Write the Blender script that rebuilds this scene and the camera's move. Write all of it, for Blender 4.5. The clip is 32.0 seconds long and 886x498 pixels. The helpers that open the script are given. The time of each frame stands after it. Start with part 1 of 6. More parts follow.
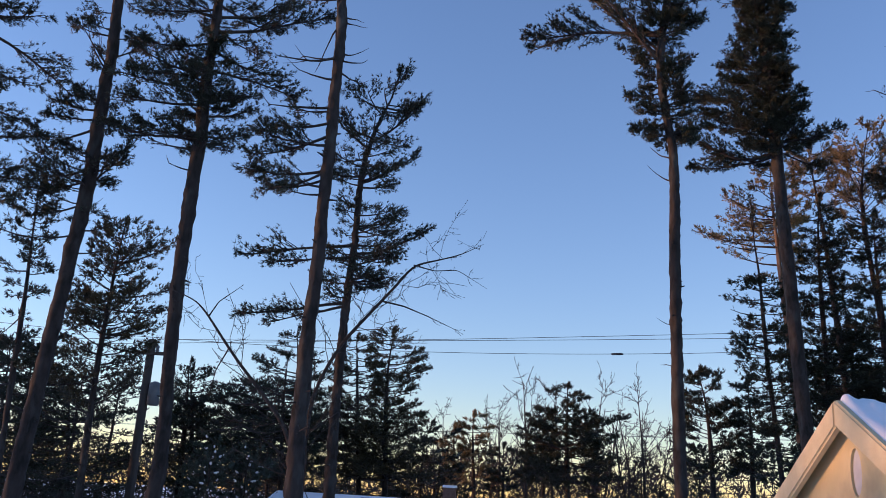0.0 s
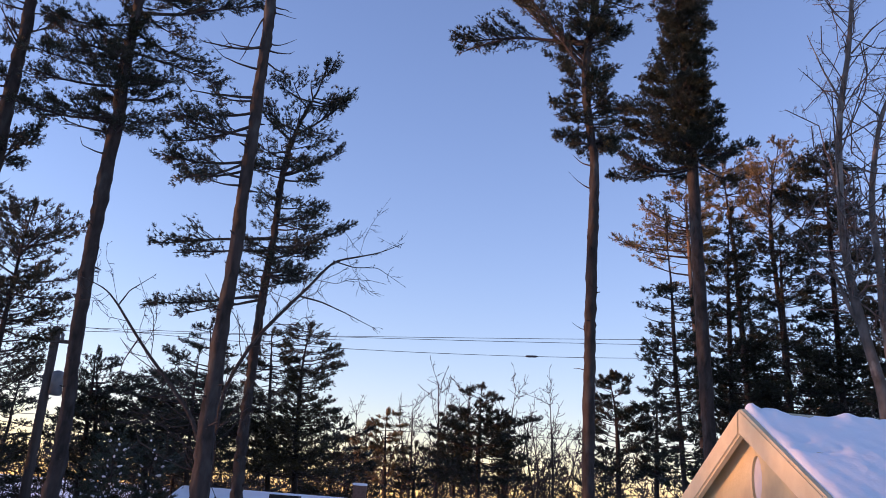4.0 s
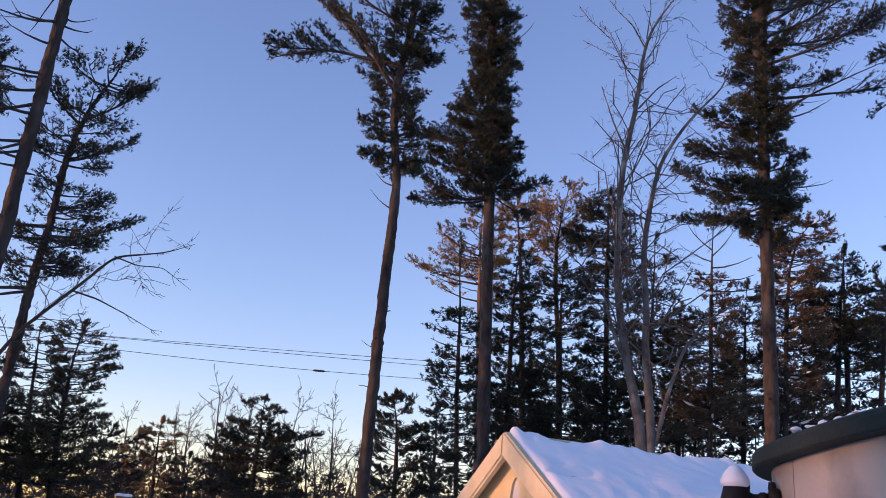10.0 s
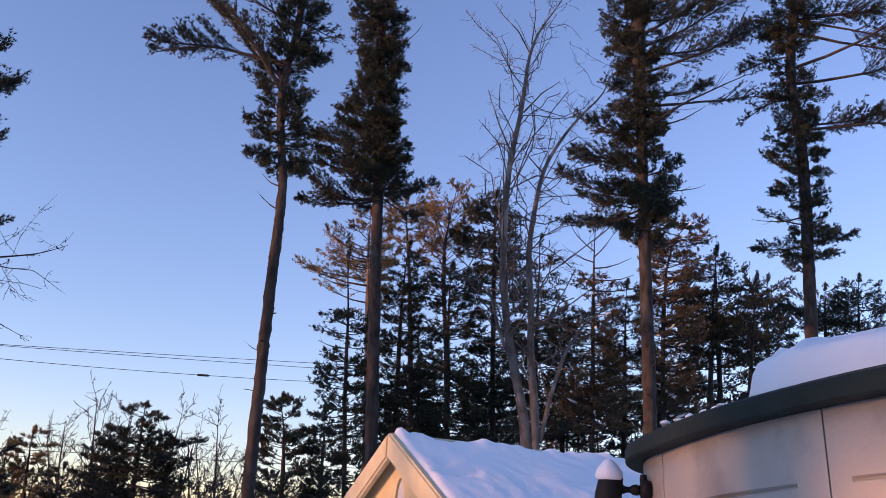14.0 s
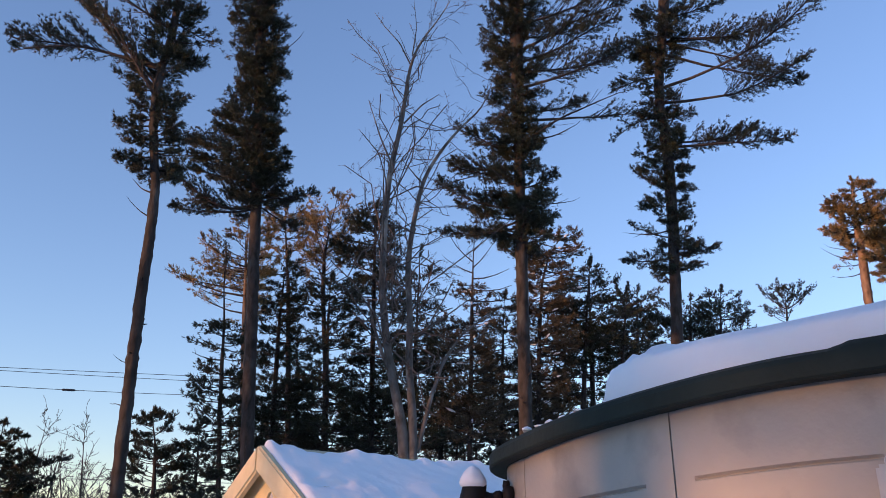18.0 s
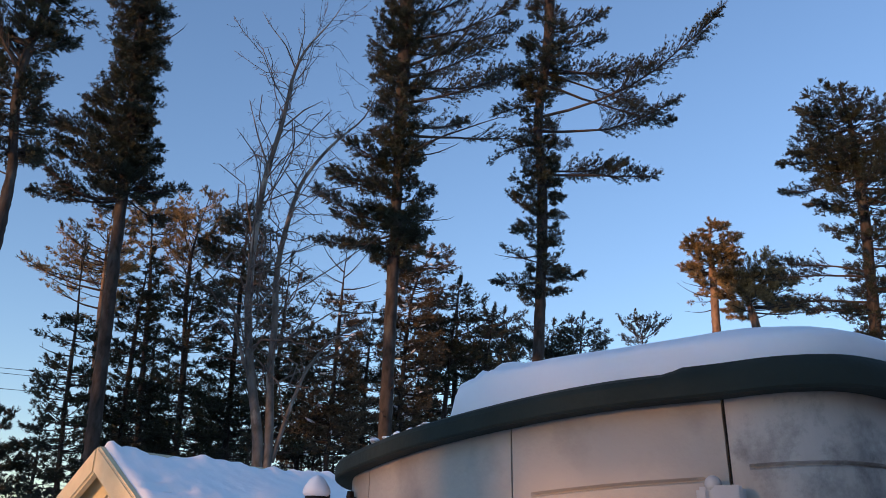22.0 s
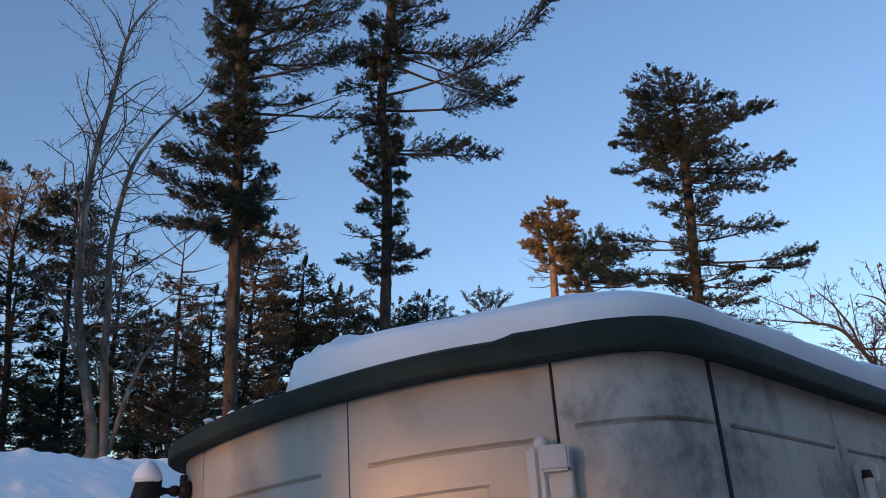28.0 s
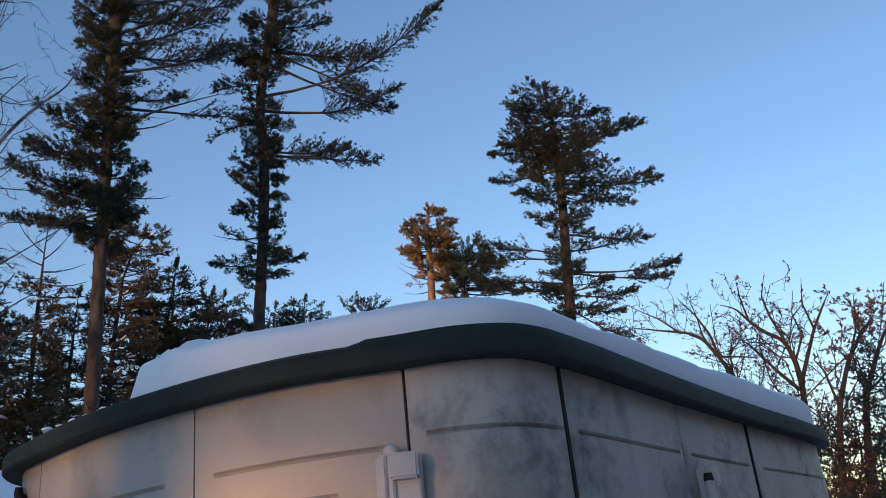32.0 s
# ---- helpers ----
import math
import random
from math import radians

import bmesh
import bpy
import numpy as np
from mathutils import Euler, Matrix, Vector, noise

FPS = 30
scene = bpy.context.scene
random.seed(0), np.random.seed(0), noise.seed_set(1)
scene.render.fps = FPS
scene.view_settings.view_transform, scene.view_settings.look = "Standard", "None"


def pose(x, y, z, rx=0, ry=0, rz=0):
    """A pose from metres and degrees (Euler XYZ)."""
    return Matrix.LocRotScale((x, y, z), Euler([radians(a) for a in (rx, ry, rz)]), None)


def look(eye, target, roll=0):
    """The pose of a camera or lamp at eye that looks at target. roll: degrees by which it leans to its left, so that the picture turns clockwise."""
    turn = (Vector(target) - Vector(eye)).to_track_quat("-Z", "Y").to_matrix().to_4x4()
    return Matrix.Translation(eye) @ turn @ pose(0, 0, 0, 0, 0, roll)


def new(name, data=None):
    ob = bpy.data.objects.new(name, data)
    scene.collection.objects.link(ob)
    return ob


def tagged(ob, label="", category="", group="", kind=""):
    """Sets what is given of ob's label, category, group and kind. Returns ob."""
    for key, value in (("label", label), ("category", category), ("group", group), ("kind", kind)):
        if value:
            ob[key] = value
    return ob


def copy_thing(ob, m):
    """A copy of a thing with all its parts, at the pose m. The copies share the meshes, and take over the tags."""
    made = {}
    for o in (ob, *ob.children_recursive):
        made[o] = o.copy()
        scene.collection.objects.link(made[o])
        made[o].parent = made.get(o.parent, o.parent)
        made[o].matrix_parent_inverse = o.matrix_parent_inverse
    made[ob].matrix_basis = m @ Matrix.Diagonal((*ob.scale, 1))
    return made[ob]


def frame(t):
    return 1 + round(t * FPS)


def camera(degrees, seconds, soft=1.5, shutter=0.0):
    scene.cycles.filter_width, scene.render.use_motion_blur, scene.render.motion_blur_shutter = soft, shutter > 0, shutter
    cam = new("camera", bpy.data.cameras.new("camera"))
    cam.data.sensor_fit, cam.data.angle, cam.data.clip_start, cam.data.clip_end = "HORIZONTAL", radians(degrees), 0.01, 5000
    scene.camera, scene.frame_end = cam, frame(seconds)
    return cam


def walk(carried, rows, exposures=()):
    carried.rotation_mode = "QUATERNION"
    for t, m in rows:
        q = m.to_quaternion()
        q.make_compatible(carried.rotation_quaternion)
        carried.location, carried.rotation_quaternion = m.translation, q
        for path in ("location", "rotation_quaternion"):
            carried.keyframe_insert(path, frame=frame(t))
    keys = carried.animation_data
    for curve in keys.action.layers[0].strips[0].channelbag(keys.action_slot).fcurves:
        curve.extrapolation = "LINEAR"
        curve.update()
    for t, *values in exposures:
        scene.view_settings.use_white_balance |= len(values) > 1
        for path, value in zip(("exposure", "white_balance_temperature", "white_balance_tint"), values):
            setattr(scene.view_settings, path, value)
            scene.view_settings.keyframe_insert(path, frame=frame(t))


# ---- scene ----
cam = camera(53.49, 32.0, soft=0.9)
# seconds, place in metres, yaw, pitch, roll in degrees
ROWS = [
    (0.0, -0.000, 0.000, 1.550, -0.00, 16.01, 3.50),
    (0.5, -0.011, 0.005, 1.552, -0.95, 15.76, 4.42),
    (1.0, -0.020, -0.002, 1.555, -1.91, 15.72, 4.61),
    (1.5, -0.006, 0.014, 1.553, -2.81, 16.29, 4.25),
    (2.0, -0.009, 0.009, 1.555, -3.71, 17.14, 3.98),
    (2.5, -0.012, -0.005, 1.561, -4.49, 17.54, 4.04),
    (4.5, 0.003, 0.033, 1.561, -6.03, 16.04, 4.52),
    (5.0, 0.021, 0.031, 1.561, -7.09, 16.61, 4.64),
    (5.5, 0.025, 0.024, 1.564, -8.24, 16.92, 4.59),
    (6.0, 0.036, 0.024, 1.562, -9.91, 17.03, 4.43),
    (6.5, 0.046, 0.033, 1.565, -11.36, 17.18, 4.76),
    (7.0, 0.048, 0.048, 1.556, -12.79, 17.44, 5.41),
    (7.5, 0.048, 0.049, 1.555, -13.76, 17.61, 5.77),
    (8.0, 0.053, 0.050, 1.557, -14.50, 17.64, 5.89),
    (8.5, 0.056, 0.049, 1.557, -15.35, 17.70, 5.93),
    (9.0, 0.056, 0.046, 1.559, -16.29, 17.93, 5.89),
    (9.5, 0.059, 0.038, 1.562, -17.51, 18.24, 5.84),
    (10.0, 0.062, 0.033, 1.562, -18.90, 18.38, 5.54),
    (10.5, 0.071, 0.035, 1.563, -20.11, 18.35, 5.03),
    (11.0, 0.079, 0.041, 1.562, -21.12, 18.06, 4.64),
    (11.5, 0.079, 0.040, 1.560, -22.20, 17.65, 4.78),
    (12.0, 0.083, 0.037, 1.562, -23.47, 17.98, 4.66),
    (12.5, 0.079, 0.030, 1.561, -24.35, 18.36, 4.10),
    (13.0, 0.077, 0.022, 1.558, -24.97, 18.69, 3.72),
    (13.5, 0.084, 0.022, 1.563, -25.81, 18.79, 3.30),
    (14.0, 0.084, 0.022, 1.563, -26.49, 19.00, 3.09),
    (14.5, 0.088, 0.010, 1.564, -27.11, 19.71, 2.73),
    (16.5, 0.106, -0.005, 1.563, -31.21, 20.00, 1.18),
    (17.0, 0.120, 0.002, 1.564, -32.56, 20.20, 1.22),
    (17.5, 0.128, 0.004, 1.562, -33.58, 20.17, 1.05),
    (18.0, 0.125, -0.006, 1.560, -34.62, 19.93, 0.76),
    (18.5, 0.135, -0.013, 1.563, -35.89, 19.99, 0.68),
    (19.0, 0.135, -0.024, 1.560, -37.17, 20.31, 1.40),
    (19.5, 0.140, -0.025, 1.553, -38.01, 20.79, 2.54),
    (20.0, 0.145, -0.024, 1.552, -38.37, 21.10, 2.83),
    (20.5, 0.144, -0.020, 1.547, -39.01, 20.69, 2.95),
    (21.0, 0.155, -0.017, 1.549, -40.56, 20.20, 2.70),
    (21.5, 0.159, -0.016, 1.551, -42.09, 20.33, 2.49),
    (22.0, 0.159, -0.026, 1.552, -43.34, 20.99, 2.02),
    (22.5, 0.168, -0.032, 1.551, -44.38, 21.40, 1.10),
    (23.0, 0.176, -0.033, 1.549, -44.99, 21.32, 0.41),
    (23.5, 0.176, -0.027, 1.549, -45.43, 21.11, 0.01),
    (24.0, 0.170, -0.026, 1.548, -46.61, 21.31, -0.19),
    (24.5, 0.172, -0.027, 1.548, -47.75, 21.37, -0.44),
    (25.0, 0.169, -0.028, 1.548, -48.59, 21.47, -0.94),
    (25.5, 0.179, -0.028, 1.551, -50.05, 21.26, -1.32),
    (27.5, 0.194, -0.036, 1.543, -53.76, 20.25, -2.03),
    (28.0, 0.197, -0.035, 1.537, -53.98, 19.65, -2.44),
    (28.5, 0.197, -0.034, 1.535, -54.74, 19.51, -2.98),
    (29.0, 0.202, -0.035, 1.537, -55.95, 19.47, -3.42),
    (29.5, 0.211, -0.041, 1.538, -57.34, 19.56, -3.48),
    (30.0, 0.219, -0.044, 1.540, -58.28, 19.65, -3.55),
    (30.5, 0.217, -0.056, 1.540, -58.92, 19.62, -3.73),
    (31.0, 0.229, -0.062, 1.540, -60.21, 19.42, -3.96),
    (31.5, 0.246, -0.061, 1.541, -61.72, 19.49, -3.77),
    (32.0, 0.248, -0.069, 1.540, -62.29, 19.59, -4.00),
]
# seconds, stops, kelvin, tint
EXPOSURES = [(0.0, -0.05, 5300, 32), (1.0, 0.13, 5700, 43), (6.0, 0.22, 5650, 44), (14.0, 0.18, 5600, 44), (19.0, 0.1, 5500, 28), (25.0, -0.04, 5500, 23), (32.0, -0.13, 5500, 21)]
walk(cam, [(t, pose(x, y, z, 90 + p, 0, yaw) @ pose(0, 0, 0, 0, 0, r)) for t, x, y, z, yaw, p, r in ROWS], EXPOSURES)

# ---- sky and sun: a low winter sun, west of the yard ----
SUN_AZ, SUN_EL = -86.0, 4.5     # degrees from +y towards +x, and above the horizon
world = bpy.data.worlds.new("world")
scene.world = world
world.use_nodes = True
wn, wl = world.node_tree.nodes, world.node_tree.links
sky = wn.new("ShaderNodeTexSky")
sky.sky_type, sky.sun_disc = "NISHITA", False
sky.sun_elevation, sky.sun_rotation = radians(SUN_EL), radians(SUN_AZ)
sky.air_density, sky.dust_density, sky.ozone_density = 1.0, 0.0, 1.6
wl.new(sky.outputs[0], wn["Background"].inputs[0])
wn["Background"].inputs[1].default_value = 0.335
sun = new("sun", bpy.data.lights.new("sun", "SUN"))
sun.data.energy, sun.data.angle, sun.data.color = 5.0, radians(1.0), (1.0, 0.47, 0.14)
sun_way = Vector((math.sin(radians(SUN_AZ)) * math.cos(radians(SUN_EL)), math.cos(radians(SUN_AZ)) * math.cos(radians(SUN_EL)), math.sin(radians(SUN_EL))))
sun.matrix_world = look(sun_way * 100, (0, 0, 0))


# ---- materials ----
def material(name, base, other=None, scale=4.0, rough=0.8, bump=0.0, bump_scale=None, stretch=(1, 1, 1), metal=0.0, third=None, third_scale=1.0, island=0.0, spec=0.5, obj_random=0.0, coords="Object", third_lo=0.55, third_hi=0.7):
    """Two tones mixed by fine noise, a third by coarse patches, and relief."""
    m = bpy.data.materials.new(name)
    m.use_nodes = True
    n, l = m.node_tree.nodes, m.node_tree.links
    b = n["Principled BSDF"]
    b.inputs["Roughness"].default_value, b.inputs["Metallic"].default_value = rough, metal
    b.inputs["Specular IOR Level"].default_value = spec
    tc, mp = n.new("ShaderNodeTexCoord"), n.new("ShaderNodeMapping")
    l.new(tc.outputs[coords], mp.inputs["Vector"])
    mp.inputs["Scale"].default_value = stretch
    fine = n.new("ShaderNodeTexNoise")
    fine.inputs["Scale"].default_value, fine.inputs["Detail"].default_value = scale, 6.0
    l.new(mp.outputs[0], fine.inputs["Vector"])
    ramp = n.new("ShaderNodeMapRange")
    ramp.inputs["From Min"].default_value, ramp.inputs["From Max"].default_value = 0.32, 0.68
    l.new(fine.outputs["Fac"], ramp.inputs["Value"])
    mix = n.new("ShaderNodeMix")
    mix.data_type = "RGBA"
    mix.inputs["A"].default_value, mix.inputs["B"].default_value = (*base, 1), (*(other or base), 1)
    l.new(ramp.outputs[0], mix.inputs["Factor"])
    colour = mix.outputs["Result"]
    if third:
        coarse, r2, m2 = n.new("ShaderNodeTexNoise"), n.new("ShaderNodeMapRange"), n.new("ShaderNodeMix")
        coarse.inputs["Scale"].default_value, coarse.inputs["Detail"].default_value = third_scale, 5.0
        l.new(mp.outputs[0], coarse.inputs["Vector"])
        r2.inputs["From Min"].default_value, r2.inputs["From Max"].default_value = third_lo, third_hi
        l.new(coarse.outputs["Fac"], r2.inputs["Value"])
        m2.data_type = "RGBA"
        m2.inputs["B"].default_value = (*third, 1)
        l.new(colour, m2.inputs["A"])
        l.new(r2.outputs[0], m2.inputs["Factor"])
        colour = m2.outputs["Result"]
    if island or obj_random:
        hsv, r3 = n.new("ShaderNodeHueSaturation"), n.new("ShaderNodeMapRange")
        if island:
            geo = n.new("ShaderNodeNewGeometry")
            l.new(geo.outputs["Random Per Island"], r3.inputs["Value"])
        else:
            info = n.new("ShaderNodeObjectInfo")
            l.new(info.outputs["Random"], r3.inputs["Value"])
        k = island or obj_random
        r3.inputs["To Min"].default_value, r3.inputs["To Max"].default_value = 1 - k, 1 + k
        l.new(r3.outputs[0], hsv.inputs["Value"])
        l.new(colour, hsv.inputs["Color"])
        colour = hsv.outputs["Color"]
    l.new(colour, b.inputs["Base Color"])
    if bump:
        bn, bt = n.new("ShaderNodeBump"), n.new("ShaderNodeTexNoise")
        bt.inputs["Scale"].default_value, bt.inputs["Detail"].default_value = bump_scale or scale, 8.0
        l.new(mp.outputs[0], bt.inputs["Vector"])
        bn.inputs["Strength"].default_value, bn.inputs["Distance"].default_value = bump, 0.02
        l.new(bt.outputs["Fac"], bn.inputs["Height"])
        l.new(bn.outputs[0], b.inputs["Normal"])
    return m


BARK = material("pine_bark", (0.01, 0.008, 0.007), (0.042, 0.034, 0.03), 8, 0.95, 1.0, 11, (1, 1, 0.4), third=(0.055, 0.054, 0.05), third_scale=4.5, third_lo=0.53, third_hi=0.72)
# lighter copy of the pine bark, with the sun's warmth painted in
SUNLIT_BARK = material("sunlit_tinted_pine_bark", (0.11, 0.07, 0.05), (0.27, 0.18, 0.125), 6, 0.95, 0.7, 12, (1, 1, 0.4), third=(0.07, 0.06, 0.05), third_scale=3.0)
TWIG = material("twig_bark", (0.02, 0.016, 0.014), (0.06, 0.049, 0.042), 20, 0.95)
GREY_BARK = material("grey_bark", (0.05, 0.045, 0.04), (0.125, 0.115, 0.105), 7, 0.95, 0.5, 18, (1, 1, 0.5), third=(0.28, 0.28, 0.26), third_scale=3.0)
NEEDLE = material("pine_needles", (0.01, 0.016, 0.008), (0.027, 0.034, 0.015), 1.3, 0.55, island=0.45, third=(0.075, 0.055, 0.022), third_scale=0.7, third_lo=0.62, third_hi=0.85)
# brighter orange needles: low sunlight put into the colour of some pines
SUNLIT_NEEDLE = material("sunlit_tinted_pine_needles", (0.05, 0.042, 0.017), (0.34, 0.235, 0.09), 1.3, 0.6, island=0.45)
# lighter, yellower needles: a weaker touch of sunlight put into the colour
SUNNY = material("faintly_sunlit_pine_needles", (0.018, 0.022, 0.009), (0.08, 0.062, 0.024), 1.3, 0.55, island=0.45)
BROWN = material("browned_pine_needles", (0.03, 0.026, 0.013), (0.11, 0.082, 0.045), 1.6, 0.6, island=0.45)
SPRUCE = material("spruce_needles", (0.018, 0.03, 0.02), (0.04, 0.055, 0.035), 2, 0.6, island=0.4)
DEAD_LEAF = material("dead_oak_leaves", (0.06, 0.033, 0.02), (0.13, 0.07, 0.038), 2, 0.7, island=0.4)
SNOW = material("snow", (0.86, 0.88, 0.92), (0.93, 0.94, 0.97), 3, 0.75, 0.35, 9, spec=0.3)


def mottled(m, colour, coarse, fine, lo, hi):
    """Adds blotches of dirt to a material: fine specks gathered in coarse patches."""
    n, l = m.node_tree.nodes, m.node_tree.links
    b = n["Principled BSDF"]
    src = b.inputs["Base Color"].links[0].from_socket
    tc, p, q, mul, r, mix = n.new("ShaderNodeTexCoord"), n.new("ShaderNodeTexNoise"), n.new("ShaderNodeTexNoise"), n.new("ShaderNodeMath"), n.new("ShaderNodeMapRange"), n.new("ShaderNodeMix")
    p.inputs["Scale"].default_value, p.inputs["Detail"].default_value = coarse, 3.0
    q.inputs["Scale"].default_value, q.inputs["Detail"].default_value, q.inputs["Roughness"].default_value = fine, 8.0, 0.7
    mul.operation = "MULTIPLY"
    r.inputs["From Min"].default_value, r.inputs["From Max"].default_value = lo, hi
    mix.data_type = "RGBA"
    mix.inputs["B"].default_value = (*colour, 1)
    for k in (p, q):
        l.new(tc.outputs["Object"], k.inputs["Vector"])
    l.new(p.outputs["Fac"], mul.inputs[0]); l.new(q.outputs["Fac"], mul.inputs[1])
    l.new(mul.outputs[0], r.inputs["Value"]); l.new(r.outputs[0], mix.inputs["Factor"])
    l.new(src, mix.inputs["A"]); l.new(mix.outputs["Result"], b.inputs["Base Color"])
    return m


# ---- mesh helpers ----
def fast_mesh(name, verts, faces):
    """A mesh from an array of places and an array of faces that all have the same number of corners."""
    me = bpy.data.meshes.new(name)
    verts, faces = np.asarray(verts, float), np.asarray(faces, int)
    k = faces.shape[1]
    me.vertices.add(len(verts)); me.loops.add(faces.size); me.polygons.add(len(faces))
    me.vertices.foreach_set("co", verts.ravel())
    me.loops.foreach_set("vertex_index", faces.ravel())
    me.polygons.foreach_set("loop_start", np.arange(0, faces.size, k))
    me.update(calc_edges=True)
    return me


def piece(name, me, mat, parent=None, label="", smooth=False):
    me.materials.append(mat)
    if smooth == 2:
        me.polygons.foreach_set("use_smooth", np.ones(len(me.polygons), bool))
        me.set_sharp_from_angle(angle=radians(28))
    elif smooth:
        me.polygons.foreach_set("use_smooth", np.ones(len(me.polygons), bool))
    ob = new(name, me)
    if parent:
        ob.parent = parent
    return tagged(ob, label) if label else ob


def part(name, bm, mat, parent=None, label="", smooth=False):
    """Links a bmesh as one mesh object under a thing or a part."""
    bm.normal_update()
    me = bpy.data.meshes.new(name)
    bm.to_mesh(me)
    bm.free()
    return piece(name, me, mat, parent, label, smooth)


def thing(name, at, label, category, group="", rz=0.0, kind=""):
    ob = new(name)
    ob.empty_display_size = 0.2
    ob.matrix_world = pose(*at, 0, 0, rz)
    return tagged(ob, label, category, group, kind)


def tubes(pts, rad, sides=5):
    """Many tapered tubes at once: pts (m, k, 3), rad (m, k)."""
    pts, rad = np.asarray(pts, float), np.asarray(rad, float)
    m, k, _ = pts.shape
    tan = np.gradient(pts, axis=1)
    tan /= np.linalg.norm(tan, axis=2, keepdims=True) + 1e-9
    mean = tan.mean(1, keepdims=True)
    ref = np.where(np.abs(mean[..., 2:3]) > 0.8, np.array([1.0, 0, 0]), np.array([0, 0, 1.0]))
    u = np.cross(tan, ref)
    u /= np.linalg.norm(u, axis=2, keepdims=True) + 1e-9
    v = np.cross(tan, u)
    a = np.arange(sides) * 2 * math.pi / sides
    ring = u[:, :, None] * np.cos(a)[:, None] + v[:, :, None] * np.sin(a)[:, None]
    verts = (pts[:, :, None] + ring * rad[:, :, None, None]).reshape(-1, 3)
    i, j, s = np.meshgrid(np.arange(m), np.arange(k - 1), np.arange(sides), indexing="ij")
    q = lambda jj, ss: (i * k + jj) * sides + ss % sides
    faces = np.stack([q(j, s), q(j, s + 1), q(j + 1, s + 1), q(j + 1, s)], -1).reshape(-1, 4)
    return verts, faces


def joined(parts):
    vs, fs, n = [], [], 0
    for v, f in parts:
        vs.append(v); fs.append(f + n); n += len(v)
    return np.concatenate(vs), np.concatenate(fs)


def tufts(rng, at, way, blades=7, length=0.12, width=0.022, spread=0.75):
    """Bunches of thin needles: a few narrow blades from each place, about its way."""
    n = len(at)
    d = way[:, None] + rng.normal(0, spread, (n, blades, 3))
    d /= np.linalg.norm(d, axis=2, keepdims=True) + 1e-9
    side = np.cross(d, rng.normal(0, 1, (n, blades, 3)))
    side /= np.linalg.norm(side, axis=2, keepdims=True) + 1e-9
    ln = length * rng.uniform(0.65, 1.15, (n, blades, 1))
    a = at[:, None] + d * ln * 0.08
    verts = np.stack([a - side * width * 0.5, a + d * ln, a + side * width * 0.5], 2).reshape(-1, 3)
    return verts, np.arange(len(verts)).reshape(-1, 3)


def limb_parts(rng, root, tip, r0, leaf, sag=0.08, blade=0.12, density=1.0, spray=1.0, tufty=9, blades=9, slim=0.17, cheap=False, start=0.18):
    """One limb from root to tip: wood (limb and twigs) and needles."""
    root, tip = np.array(root, float), np.array(tip, float)
    ln = np.linalg.norm(tip - root)
    s = np.linspace(0, 1, 7)
    bow = np.stack([0 * s, 0 * s, -sag * ln * np.sin(math.pi * s)], 1)
    wob = np.cumsum(rng.normal(0, 0.016 * ln, (7, 3)), 0) * (s * (1 - s) * 2)[:, None]
    line = root + (tip - root) * s[:, None] + bow + wob
    wood = [tubes(line[None, ::2 if cheap else 1], (r0 * (1 - 0.85 * s) + 0.004)[None, ::2 if cheap else 1], 4 if cheap else 6)]
    n = max(2, int((4 + 12 * ln * (1 - 0.85 * max(0, start - 0.2))) * (leaf * 0.85 + 0.15) * density))
    if leaf < 0.2:
        n = max(1, int(n * 0.8))
    u = rng.uniform(start, 1.0, n) ** 0.8
    u[-1] = 1.0
    at = np.stack([np.interp(u, s, line[:, c]) for c in range(3)], 1)
    t = (tip - root) / (ln + 1e-9)
    side = np.cross(t, (0, 0, 1.0)); side /= np.linalg.norm(side) + 1e-9
    sgn = rng.choice([-1, 1], n)[:, None] * rng.uniform(0.35, 1.15, (n, 1))
    way = t * rng.uniform(0.45, 1.0, (n, 1)) + side * sgn + np.array([0, 0, 1.0]) * rng.normal(0.12, 0.17, (n, 1))
    way /= np.linalg.norm(way, axis=1, keepdims=True)
    tl = np.clip((0.16 + 0.3 * ln * (1.05 - u)) * rng.uniform(0.7, 1.3, n), 0.12, 0.75) * spray
    k = np.linspace(0, 1, 3)
    lines = at[:, None] + way[:, None] * (tl[:, None] * k)[..., None] + np.array([0, 0, 1.0]) * (0.12 * tl[:, None] * k**2)[..., None]
    some = slice(None, None, 3 if cheap else 1)
    k = k[::2] if cheap else k
    wood.append(tubes(lines[some, ::2] if cheap else lines, np.repeat((0.011 - 0.008 * k)[None], len(lines[some]), 0) * (0.7 + 0.5 * r0 / 0.05 if r0 < 0.05 else 1.2), 3))
    needles = None
    if leaf >= 0.2:
        m = max(2, int(round(tufty * leaf)))
        kk = rng.uniform(0.3, 1.0, (n, m)); kk[:, 0] = 1.0
        tp = at[:, None] + way[:, None] * (tl[:, None] * kk)[..., None] + rng.normal(0, 0.03, (n, m, 3)) + np.array([0, 0, 1.0]) * (0.12 * tl[:, None] * kk**2)[..., None]
        tw = np.repeat(way[:, None] * 1.05 + np.array([0, 0, 0.3]), m, 1)
        needles = tufts(rng, tp.reshape(-1, 3), tw.reshape(-1, 3), blades, blade, blade * slim, 0.5)
    return joined(wood), needles


